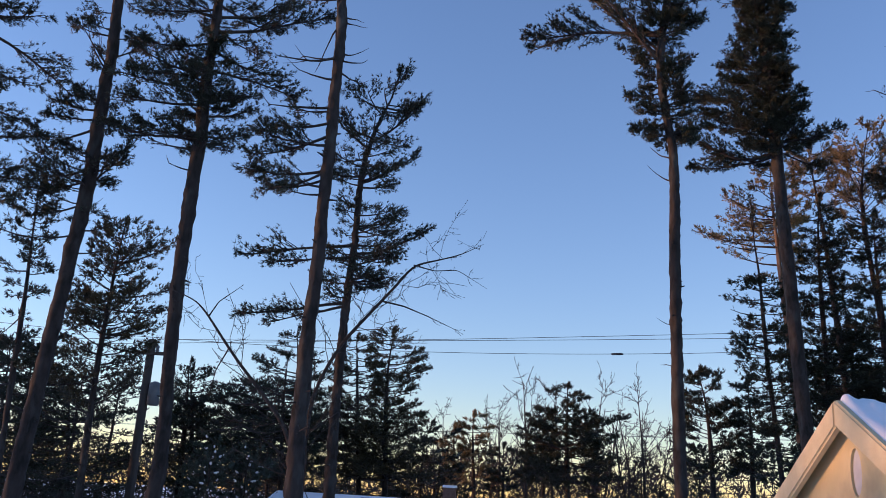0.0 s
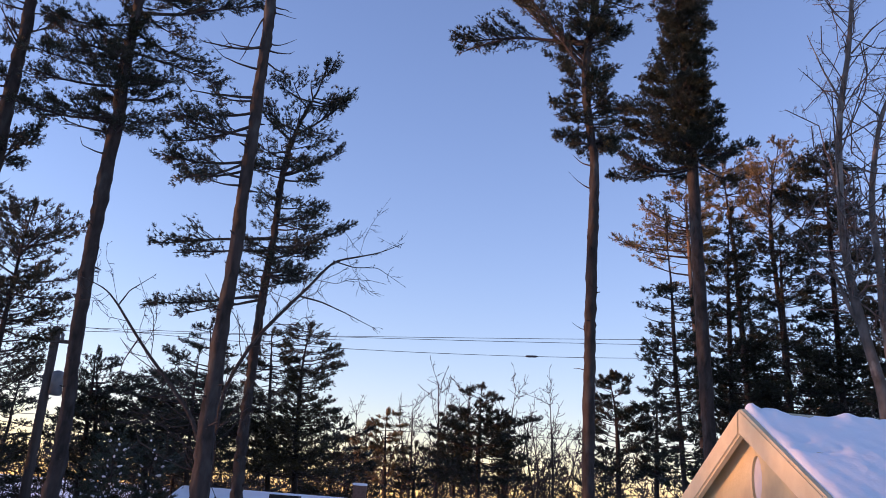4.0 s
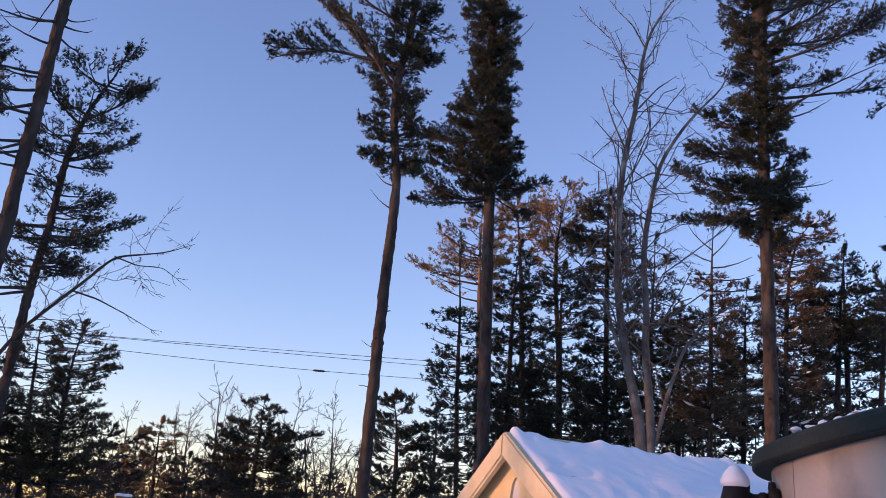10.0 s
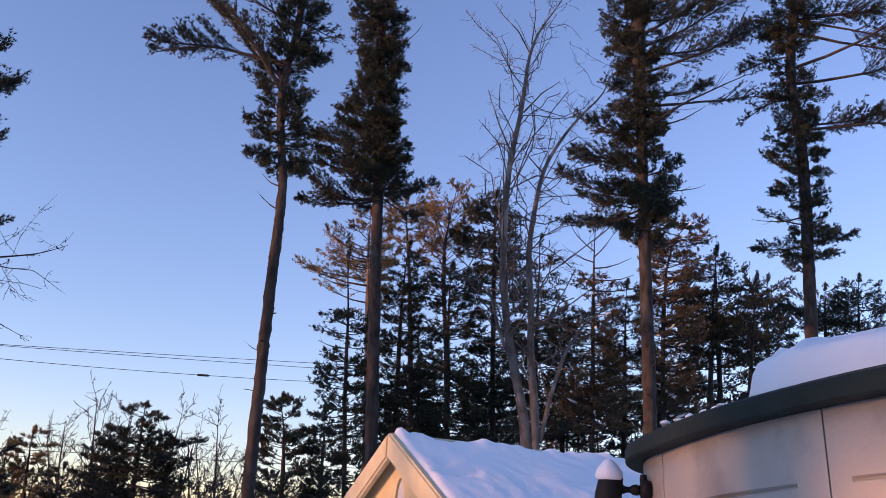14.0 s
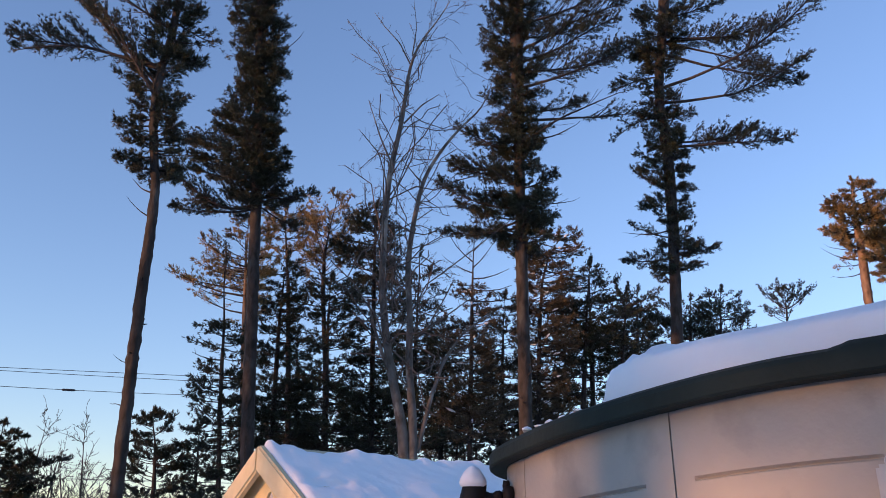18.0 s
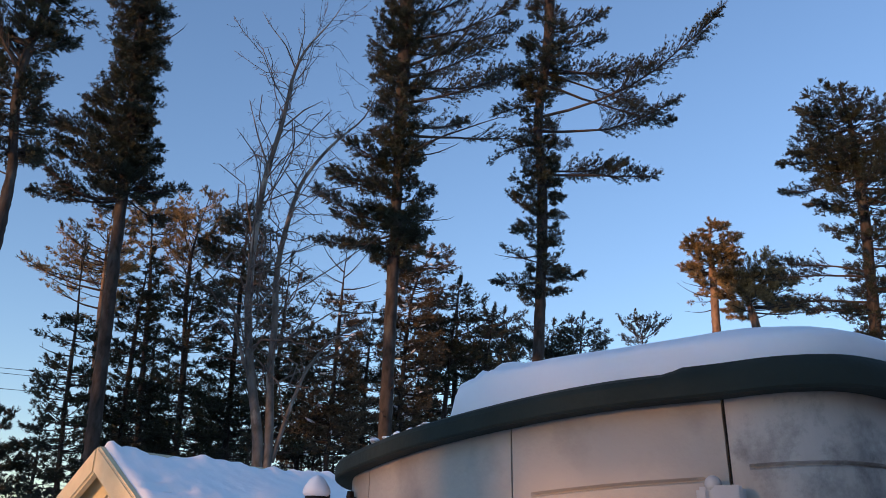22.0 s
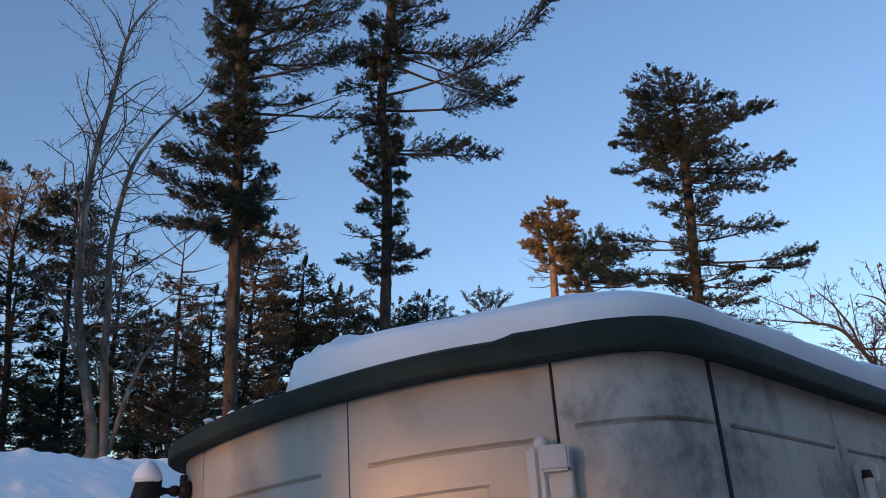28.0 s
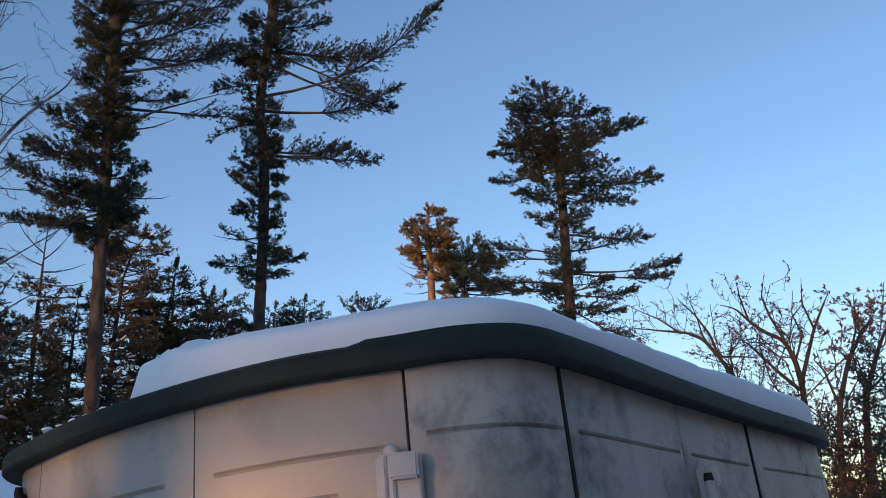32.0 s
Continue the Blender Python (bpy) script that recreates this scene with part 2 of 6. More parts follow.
def grow(name, label, seed, base, trunk, crown, limbs, fill=12, reach_cap=9.0, thin=1.0, sleeve=0, blade=0.115, needle=NEEDLE, rise=0.12, woods=False, snowy=0.0, over=0.0, bark=BARK):
    """A pine. trunk: (height, place across, radius); crown: (height, reach to one side, to the other);
    limbs: (height, across, up, leafiness, sag, where its twigs begin). Every limb of a tall pine is a part with its needles under it."""
    rng = np.random.default_rng(seed)
    bx, by = base
    z0, a = ground_z(bx, by), math.atan2(bx, by)
    right, deep, up = np.array([math.cos(a), -math.sin(a), 0]), np.array([math.sin(a), math.cos(a), 0]), np.array([0, 0, 1.0])
    tree = thing(name, (bx, by, z0), label, "pine tree", "woods" if woods else "tall pines")
    tr, cr = np.array(trunk, float), np.array(crown, float).reshape(-1, 3)
    if over:   # the top goes on above
        tr = np.vstack([tr, tr[-1] + [over, 0.3 * (tr[-1, 1] - tr[-2, 1]), 0.025 - tr[-1, 2]]])
        if len(cr):
            cr = np.vstack([cr, cr[-1] * [1, 0.9, 0.9] + [0.6 * over, 0, 0], cr[-1] * [1, 0.15, 0.15] + [over, 0, 0]])
    tr[:, 0] -= z0
    cr[:, 0] -= z0
    n = 36 if woods else 150
    kz = np.linspace(0, tr[-1, 0], n)
    shake = np.convolve(rng.normal(0, 0.012, n + 8), np.ones(9) / 9, "valid")
    line = (np.interp(kz, tr[:, 0], tr[:, 1]) + shake)[:, None] * right + np.convolve(rng.normal(0, 0.05, n + 8), np.ones(9) / 9, "valid")[:, None] * deep + kz[:, None] * up
    line[0] = 0
    rad = np.interp(kz, tr[:, 0], tr[:, 2]) * (0.62 if woods else 0.86)
    if not over:
        rad = rad * (0.12 + 0.88 * np.clip((kz[-1] - kz) / (3.0 if woods else 2.0), 0, 1) ** 0.7)
    v, f = tubes(line[None], rad[None], 9 if woods else 18)
    v += rng.normal(0, 0.006 if woods else 0.009, v.shape)
    axis = lambda z: np.array([np.interp(z, kz, line[:, c]) for c in range(3)])
    stubs = [(v, f)]
    for i in range(0 if woods else 9):   # broken stubs of old limbs
        z, b = rng.uniform(0.25, 0.8) * (cr[0, 0] if len(cr) else tr[-1, 0] * 0.6), rng.uniform(0, 2 * math.pi)
        k = np.linspace(0, 1, 3)[:, None]
        way = right * math.cos(b) + deep * math.sin(b) + up * rng.uniform(-0.2, 0.5)
        stubs.append(tubes((axis(z) + way * k * (rng.uniform(0.05, 0.14) + np.interp(z, kz, rad)))[None], np.array([[0.022, 0.018, 0.008]]), 6))
    piece("trunk", fast_mesh("trunk", *joined(stubs)), bark, tree, "" if woods else "furrowed grey-brown bark", True)
    wood, leaves, drift = [], [], []
    soft = dict(tufty=6, blades=6, slim=0.22) if woods else dict(tufty=8, blades=8, slim=0.16)
    blade *= 0.95 if woods else 0.8
    for z, du, dz, leaf, *more in limbs:
        sag, start = [*more, *((0.06, 0.18)[len(more):])]
        root = axis(z - z0)
        tip = root + right * du + deep * rng.normal(0, 0.25) * abs(du) + up * dz
        ln = np.linalg.norm(tip - root)
        bulk = min(0.045, 0.011 + 0.009 * ln)
        if woods:
            w, q = limb_parts(rng, root, tip, bulk, leaf, sag, blade, thin * 1.3, 1.3, cheap=True, start=start * 0.8, **soft)
            wood.append(w)
            if q:
                leaves.append(q)
            continue
        w, q = limb_parts(rng, root, tip, bulk, leaf, sag, blade, thin * 1.15, 1.2, tufty=11, blades=9, slim=0.16, start=start * 0.8)
        limb = piece("limb", fast_mesh("limb", *w), TWIG, tree)
        if q:
            piece("needles", fast_mesh("needles", *q), needle, limb)
    if len(cr):
        zs = np.linspace(cr[0, 0], cr[-1, 0], 200)
        wide = np.interp(zs, cr[:, 0], cr[:, 1] + cr[:, 2]) * np.where(zs > cr[-1, 0] - 1.2 * over, 0.4, 1.0)
        area = wide.mean() * (zs[-1] - zs[0])
        for z in rng.choice(zs, max(8, int((1.9 if woods else 0.78) * fill * area)), p=wide / wide.sum()):
            b = rng.uniform(0, 2 * math.pi)
            c, s = math.cos(b), math.sin(b)
            z = min(zs[-1], max(zs[0], round(z / 0.42) * 0.42 + rng.normal(0, 0.1)))   # whorls
            lo, hi = np.interp(z, cr[:, 0], cr[:, 1]), np.interp(z, cr[:, 0], cr[:, 2])
            side = abs(c) * (hi if c > 0 else lo) + abs(s) * 0.5 * max(0.3, hi + lo)
            ln = max(0.2, min(reach_cap, side) * (1.12 - 0.7 * rng.uniform() ** 1.3))
            steep = rise + rng.normal(0, 0.1)
            root = axis(min(max(z - 0.7 * steep * ln, 0.05), tr[-1, 0]))
            tip = root + right * c * ln + deep * s * ln + up * steep * ln
            w, q = limb_parts(rng, root, tip, 0.008 + 0.008 * ln, 0.9, 0.06, blade, thin * 0.9, 1.2 if woods else 1.1, cheap=True, start=0.25, **soft)
            wood.append(w); leaves.append(q)
            if rng.uniform() < snowy:
                us = np.linspace(0, 0.3, 4) + rng.uniform(0.2, 0.6)
                drift.append(root + us[:, None] * (tip - root) + up * (0.02 - 0.06 * ln * np.sin(math.pi * us))[:, None])
        if not over:   # the leader
            root = axis(tr[-1, 0] - 0.25)
            w, q = limb_parts(rng, root, root + up * 0.3 + right * 0.05, 0.012, 1.0, 0, blade, 1.2, 0.7, cheap=True, start=0.05, **soft)
            wood.append(w); leaves.append(q)
        for i in range(sleeve):   # short leafy twigs close round the trunk
            z, b, ln = rng.uniform(cr[0, 0], cr[-1, 0] - 0.6 * over), rng.uniform(0, 2 * math.pi), rng.uniform(0.25, 0.55)
            root = axis(z)
            w, q = limb_parts(rng, root, root + (right * math.cos(b) + deep * math.sin(b) + up * rng.uniform(-0.1, 0.5)) * ln, 0.012, 1.0, blade=blade, cheap=True, **soft)
            wood.append(w); leaves.append(q)
    if woods:
        for i in range(12):   # dead lower limbs
            z, b = rng.uniform(0.15, 1.1) * cr[0, 0], rng.uniform(0, 2 * math.pi)
            root, ln = axis(z), rng.uniform(0.4, 1.3)
            wood.append(limb_parts(rng, root, root + (right * math.cos(b) + deep * math.sin(b) + up * rng.uniform(-0.25, 0.2)) * ln, 0.014, 0.0, cheap=True)[0])
    if wood:
        inner = tagged(piece("limbwork", fast_mesh("limbwork", *joined(wood)), TWIG, tree), kind="stuff")
        tagged(piece("needle_mass", fast_mesh("needle_mass", *joined(leaves)), needle, inner), kind="stuff")
    if drift:
        tagged(piece("clinging_snow", fast_mesh("clinging_snow", *tubes(np.stack(drift), np.repeat([[0.2, 1.0, 0.87, 0.17]], len(drift), 0) * 0.04, 5)), SNOW, tree, "strips of snow lying along the limbs"), kind="stuff")
    return tree


def wild_pine(name, height, label, seed, crown=0.25, width=0.24, limbs=46, needle=NEEDLE, blade=0.12, tufty=0.85, group="woods", flat=0.0, snowy=0, dense=0.85, tuft=(5, 4, 0.33), snow_r=0.03):
    """A pine of the woods behind: whorled limbs, broken outline."""
    rng = np.random.default_rng(seed)
    tree = thing(name, (0, 0, 0), label, "pine tree", group)
    kz = np.linspace(0, height, 16)
    line = np.stack([np.cumsum(rng.normal(0, 0.05, 16)), np.cumsum(rng.normal(0, 0.05, 16)), kz], 1)
    r = 0.017 * height
    piece("trunk", fast_mesh("trunk", *tubes((line * np.array([1, 1, 0.965]))[None], (r * (1 - 0.93 * kz / height) + 0.006)[None], 8)), BARK, tree, smooth=True)
    wood, leaves, drift = [], [], []
    skew = rng.uniform(0, 2 * math.pi)
    for i in range(limbs):
        h = (i + rng.uniform(-0.4, 0.4)) / limbs
        z = height * min(0.985, max(0.06, crown + (1 - crown) * h))
        k = (z / height - crown) / (1 - crown)
        a = i * 2.4 + rng.normal(0, 0.5)
        ln = height * width * (0.3 + 0.95 * (1 - max(k, 0) ** 1.8) ** 0.9) * (0.95 + 0.28 * math.sin(k * 19 + seed)) * rng.uniform(0.45, 1.2) * (1 + 0.3 * math.cos(a - skew))
        root = np.array([np.interp(z, kz, line[:, 0]), np.interp(z, kz, line[:, 1]), z])
        rise = flat + 0.42 * max(k, 0) ** 3 + rng.normal(0, 0.09)
        w, n = limb_parts(rng, root, root + np.array([math.cos(a) * ln, math.sin(a) * ln, rise * ln]), 0.01 + 0.008 * ln, tufty * rng.uniform(0.6, 1.15), blade=blade, density=dense, spray=1.35, tufty=tuft[0], blades=tuft[1], slim=tuft[2], cheap=True)
        wood.append(w)
        if n:
            leaves.append(n)
        if snowy and rng.uniform() < snowy:
            u = rng.uniform(0.2, 0.6)
            us = np.linspace(u, u + 0.3, 4)
            drift.append(root + us[:, None] * np.array([math.cos(a) * ln, math.sin(a) * ln, rise * ln]) + np.array([0, 0, 1.0]) * (0.025 - 0.08 * ln * np.sin(math.pi * us))[:, None])
    for i in range(14):   # dead lower limbs
        z, a = height * rng.uniform(0.08, crown + 0.1), rng.uniform(0, 6.3)
        ln = height * 0.1 * rng.uniform(0.5, 1.2)
        root = np.array([np.interp(z, kz, line[:, 0]), np.interp(z, kz, line[:, 1]), z])
        wood.append(limb_parts(rng, root, root + np.array([math.cos(a) * ln, math.sin(a) * ln, rng.uniform(-0.2, 0.2) * ln]), 0.016, 0.0, cheap=True)[0])
    tagged(piece("limbwork", fast_mesh("limbwork", *joined(wood)), TWIG, tree), kind="stuff")
    tagged(piece("crown", fast_mesh("crown", *joined(leaves)), needle, tree), kind="stuff")
    if snowy:
        tagged(piece("clinging_snow", fast_mesh("clinging_snow", *tubes(np.stack(drift), np.repeat([[0.2, 1.0, 0.87, 0.17]], len(drift), 0) * snow_r, 5)), SNOW, tree, "strips of snow lying along the limbs"), kind="stuff")
    return tree


def branching(rng, line, rad, levels, spacing=0.5, ratio=0.55, spread=0.75, up=0.35, first=0.25, thick=0.55, twig=0.004, wander=0.22):
    """Bare limbs that fork again and again from a stem; a list of (places, radii) by level."""
    out = [[(line, rad)]]
    for lv in range(levels):
        here = []
        for ln, rd in out[-1]:
            seg = np.linalg.norm(np.diff(ln, axis=0), axis=1)
            length = seg.sum()
            cum = np.concatenate([[0], np.cumsum(seg)]) / length
            n = max(2, int(length / (spacing * (0.62**lv))))
            for u in np.sort(rng.uniform(first if lv == 0 else 0.15, 1.0, n)):
                p = np.array([np.interp(u, cum, ln[:, c]) for c in range(3)])
                r = np.interp(u, cum, rd)
                i = min(len(ln) - 2, int(np.searchsorted(cum, u) - 1) if u > 0 else 0)
                t = ln[i + 1] - ln[i]
                t /= np.linalg.norm(t) + 1e-9
                d = t * 0.8 + rng.normal(0, spread, 3) + np.array([0, 0, up])
                d /= np.linalg.norm(d)
                cl = length * ratio * rng.uniform(0.35, 1.0) * (1.15 - 0.6 * u)
                k = 5 if lv < levels - 1 else 2
                step = np.cumsum(np.concatenate([np.zeros((1, 3)), (d + rng.normal(0, wander, (k - 1, 3)) + np.linspace(0, 0.3, k - 1)[:, None] * np.array([0, 0, up])) * cl / (k - 1)]), 0)
                here.append((p + step, np.linspace(max(twig, r * thick), max(twig * 0.6, r * 0.15), k)))
        out.append(here)
    return out


def bare_geo(levels_out, sides=(9, 6, 4, 3, 3)):
    parts = []
    for lv, group in enumerate(levels_out):
        by_len = {}
        for ln, rd in group:
            by_len.setdefault(len(ln), []).append((ln, rd))
        for items in by_len.values():
            parts.append(tubes(np.stack([a for a, _ in items]), np.stack([b for _, b in items]), sides[lv]))
    return parts


def smooth_line(pts, n):
    pts = np.array(pts, float)
    s = np.linspace(0, len(pts) - 1, n)
    line = np.stack([np.interp(s, np.arange(len(pts)), pts[:, c]) for c in range(pts.shape[1])], 1)
    for _ in range(2):
        line[1:-1] = 0.25 * line[:-2] + 0.5 * line[1:-1] + 0.25 * line[2:]
    return line


def bare_tree(name, at, stems, label, seed, mat=GREY_BARK, levels=3, spacing=0.5, group="bare trees", leaves=0, category="bare tree", twig_mat=None, **more):
    """A leafless tree: each stem a part, and its branches and twigs a part under it."""
    rng = np.random.default_rng(seed)
    tree = thing(name, at, label, category, group)
    ends = []
    for stem in stems:
        line = smooth_line(stem, 36)
        pts, rad = line[:, :3], line[:, 3]
        made = branching(rng, pts, rad, levels, spacing, **more)
        trunk = piece("stem", fast_mesh("stem", *tubes(pts[None], rad[None], 10)), mat, tree, smooth=True)
        tagged(piece("branchwork", fast_mesh("branchwork", *joined(bare_geo([[]] + made[1:]))), twig_mat or mat, trunk), kind="stuff")
        ends += [ln[-1] for ln, _ in made[min(3, levels)]]
    if leaves and ends:
        ends = np.array(ends)[rng.permutation(len(ends))[:leaves]]
        piece("dead_leaves", fast_mesh("dead_leaves", *tufts(rng, ends, rng.normal(0, 1, ends.shape), 3, 0.1, 0.075, 1.0)), DEAD_LEAF, tree, "withered brown oak leaves")
    return tree


# ---- ground ----
def ground_z(x, y):
    """The yard is level by the sheds and falls away northwards."""
    k = max(0.0, min(1.0, (math.hypot(x, y) - 9.0) / 26.0))
    return -2.2 * k * k * (3 - 2 * k)


gr = np.concatenate([np.linspace(0.3, 40, 70), np.geomspace(42, 2500, 26)])
ga = np.linspace(0, 2 * math.pi, 121)[:-1]
gv = [(0, 0, 0)] + [(r * math.cos(a), r * math.sin(a), ground_z(r * math.cos(a), r * math.sin(a)) + 0.06 * noise.noise((r * math.cos(a) * 0.5, r * math.sin(a) * 0.5, 0))) for r in gr for a in ga]
gf = [(1 + i * 120 + j, 1 + (i + 1) * 120 + j, 1 + (i + 1) * 120 + (j + 1) % 120, 1 + i * 120 + (j + 1) % 120) for i in range(len(gr) - 1) for j in range(120)]
gm = bpy.data.meshes.new("ground")
gm.from_pydata(gv, [], gf + [(0, 1 + j, 1 + (j + 1) % 120) for j in range(120)])
tagged(piece("ground", gm, SNOW, smooth=True), "snow-covered yard sloping gently away", "ground", kind="structure")


# ---- storage shed: beige moulded panels under a dark green lid ----
PLASTIC = material("weathered_beige_plastic", (0.36, 0.325, 0.28), (0.43, 0.395, 0.34), 2.5, 0.55, 0.08, 60, third=(0.17, 0.16, 0.145), third_scale=3.5, third_lo=0.52, third_hi=0.78)
GRIMY = material("grime_streaked_plastic", (0.41, 0.385, 0.345), (0.5, 0.47, 0.42), 2.5, 0.6, 0.08, 60, stretch=(1, 1, 0.35), third=(0.06, 0.056, 0.052), third_scale=5.5, third_lo=0.56, third_hi=0.95)
mottled(GRIMY, (0.13, 0.126, 0.12), 3.2, 17, 0.24, 0.44)
GAP = material("dark_gap", (0.015, 0.014, 0.013), (0.025, 0.023, 0.021), 8, 0.9)
LIDGREEN = material("dark_green_plastic", (0.02, 0.027, 0.022), (0.033, 0.041, 0.033), 5, 0.7, 0.1, 50, spec=0.15)
HINGE = material("grey_hinge_plastic", (0.45, 0.44, 0.43), (0.53, 0.52, 0.5), 8, 0.5, 0.05, 80)


def spline(pts, n):
    """A smooth line through the points."""
    p = np.array(pts, float)
    p = np.concatenate([2 * p[:1] - p[1:2], p, 2 * p[-1:] - p[-2:-1]])
    out = []
    for i in range(len(p) - 3):
        a, b, c, d = p[i:i + 4]
        for t in np.linspace(0, 1, n, endpoint=False):
            out.append(0.5 * (2 * b + (c - a) * t + (2 * a - 5 * b + 4 * c - d) * t**2 + (3 * b - a - 3 * c + d) * t**3))
    return np.array(out + [p[-2]])


WALL_TOP = 1.99
PIVOT = np.array((1.93, 0.95))     # the shed has settled a little to its far front corner
SHED_AT = Matrix.Translation((1.93 - 0.041, 0.95 - 0.096, -0.02)) @ Euler((radians(-2.8), radians(1.2), 0)).to_matrix().to_4x4()
PLAN = spline([(4.78, 0.50), (4.68, 0.40), (4.3, 0.43), (3.68, 0.52), (3.0, 0.60), (2.6, 0.64), (2.4, 0.66), (2.225, 0.683), (2.13, 0.70), (2.045, 0.74), (1.98, 0.83), (1.945, 0.95), (1.87, 1.2), (1.857, 1.5), (1.90, 1.88), (2.0, 2.24), (2.08, 2.42), (2.24, 2.56), (2.5, 2.62), (3.4, 2.66), (4.6, 2.64), (4.78, 2.55)], 12) - PIVOT
PLAN_S = np.concatenate([[0], np.cumsum(np.linalg.norm(np.diff(PLAN, axis=0), axis=1))])


def plan_at(s, out=0.0):
    """A place on the shed's plan at arc length s, moved outwards."""
    s = np.asarray(s, float)
    p = np.stack([np.interp(s, PLAN_S, PLAN[:, c]) for c in (0, 1)], -1)
    q = np.stack([np.interp(s + 0.02, PLAN_S, PLAN[:, c]) - np.interp(s - 0.02, PLAN_S, PLAN[:, c]) for c in (0, 1)], -1)
    q /= np.linalg.norm(q, axis=-1, keepdims=True) + 1e-9
    return p + np.stack([-q[..., 1], q[..., 0]], -1) * -out * -1


def arc_of(x, y):
    return PLAN_S[np.argmin((PLAN[:, 0] + PIVOT[0] - x) ** 2 + (PLAN[:, 1] + PIVOT[1] - y) ** 2)]


shed = thing("storage_shed", (0, 0, 0), "large weathered beige plastic storage shed with dark green lid", "shed")
shed.matrix_world = SHED_AT


def wall_panel(name, s0, s1, grooves, label="", mat=PLASTIC, gap0=0.0025, gap1=0.0025):
    """A moulded wall panel along the plan between two seams; grooves: (from, to, low z, high z) as shares of its width."""
    w = s1 - s0
    cols = sorted({round(v, 4) for v in [*np.linspace(0, 1, max(4, int(w / 0.035))), *[e for g in grooves for k in (g[0], g[1]) for e in (k - 0.006 / w, k + 0.006 / w)]]})
    rows = sorted({round(v, 4) for v in [0.03, 0.6, 1.2, 1.6, WALL_TOP - 0.012, WALL_TOP, *[e for g in grooves for k in (g[2], g[3]) for e in (k - 0.003, k + 0.003)]]})
    verts, faces = [], []
    for back in (0, 1):
        for r in rows:
            for c in cols:
                d = -0.035 if back else 0.0
                if not back:
                    for g in grooves:
                        if g[0] < c < g[1] and g[2] < r < g[3]:
                            d = -0.011
                    if c in (cols[0], cols[-1]) or r == rows[-1]:
                        d -= 0.006
                p = plan_at(s0 + gap0 + c * (w - gap0 - gap1), d)
                verts.append((p[0], p[1], r))
    nc, nr = len(cols), len(rows)
    for back in (0, 1):
        o = back * nc * nr
        for i in range(nr - 1):
            for j in range(nc - 1):
                q = (o + i * nc + j, o + i * nc + j + 1, o + (i + 1) * nc + j + 1, o + (i + 1) * nc + j)
                faces.append(q if back else q[::-1])
    rim = [(0, j) for j in range(nc)] + [(i, nc - 1) for i in range(1, nr)] + [(nr - 1, j) for j in range(nc - 2, -1, -1)] + [(i, 0) for i in range(nr - 2, 0, -1)]
    for (a, b), (c, d) in zip(rim, rim[1:] + rim[:1]):
        faces.append((a * nc + b, c * nc + d, nc * nr + c * nc + d, nc * nr + a * nc + b))
    me = bpy.data.meshes.new(name)
    me.from_pydata(verts, [], faces)
    me.update()
    return piece(name, me, mat, shed, label, 2)


S3, S2, S1, S0 = arc_of(2.243, 0.681), arc_of(1.945, 0.95), arc_of(1.857, 1.5), arc_of(2.0, 2.24)
S4, SF = arc_of(3.68, 0.52), arc_of(2.98, 0.60)
GZ = WALL_TOP - 0.175
GS = GZ + 0.02     # the groove runs a little higher round the corner and the side
wall_panel("side_panel", 0.05, S4, [(0.12, 0.93, GS - 0.007, GS)], "grimy shaded side panel", GRIMY, 0.0025, 0.012)
wall_panel("side_panel", S4, SF, [(0.08, 0.92, GS - 0.007, GS)], "grimy shaded side panel", GRIMY, 0.012, 0.002)
wall_panel("side_panel", SF, S3, [(0.06, 0.94, GS - 0.007, GS)], "grimy shaded side panel", GRIMY, 0.002, 0.010)
wall_panel("corner_panel", S3, S2, [(0.03, 0.9, GS - 0.007, GS)], "rounded grime-streaked corner panel", GRIMY, 0.009, 0.005)
wall_panel("door", S2, S1, [(0.1, 0.87, GZ - 0.007, GZ), (0.3, 0.87, 0.5, GZ - 0.09)])
wall_panel("door", S1, S0, [(0.13, 0.8, GZ - 0.007, GZ), (0.13, 0.8, 0.5, GZ - 0.09)])
wall_panel("corner_panel", S0, arc_of(2.24, 2.56), [])
wall_panel("side_panel", arc_of(2.24, 2.56), PLAN_S[-1] - 0.02, [])
for s in (S3, S4):
    verts = [(*plan_at(s + k, d), z) for z in (0.03, WALL_TOP - 0.004) for k in (-0.007, 0.007) for d in (-0.02, -0.001)]
    me = bpy.data.meshes.new("seam_strip")
    me.from_pydata(verts, [], [(0, 1, 3, 2), (4, 6, 7, 5), (0, 4, 5, 1), (2, 3, 7, 6), (1, 5, 7, 3), (0, 2, 6, 4)])
    piece("seam_strip", me, GAP, shed, "dark gap between two panels")
# dark core behind the seams, and the back
core = bmesh.new()
ring = [core.verts.new((*plan_at(s, -0.03), 0.03)) for s in np.linspace(0.02, PLAN_S[-1] - 0.02, 120)]
f0 = core.faces.new(ring)
ext = bmesh.ops.extrude_face_region(core, geom=[f0])
bmesh.ops.translate(core, verts=[v for v in ext["geom"] if isinstance(v, bmesh.types.BMVert)], vec=(0, 0, WALL_TOP - 0.02))
bmesh.ops.recalc_face_normals(core, faces=core.faces)
part("core", core, GAP, shed)


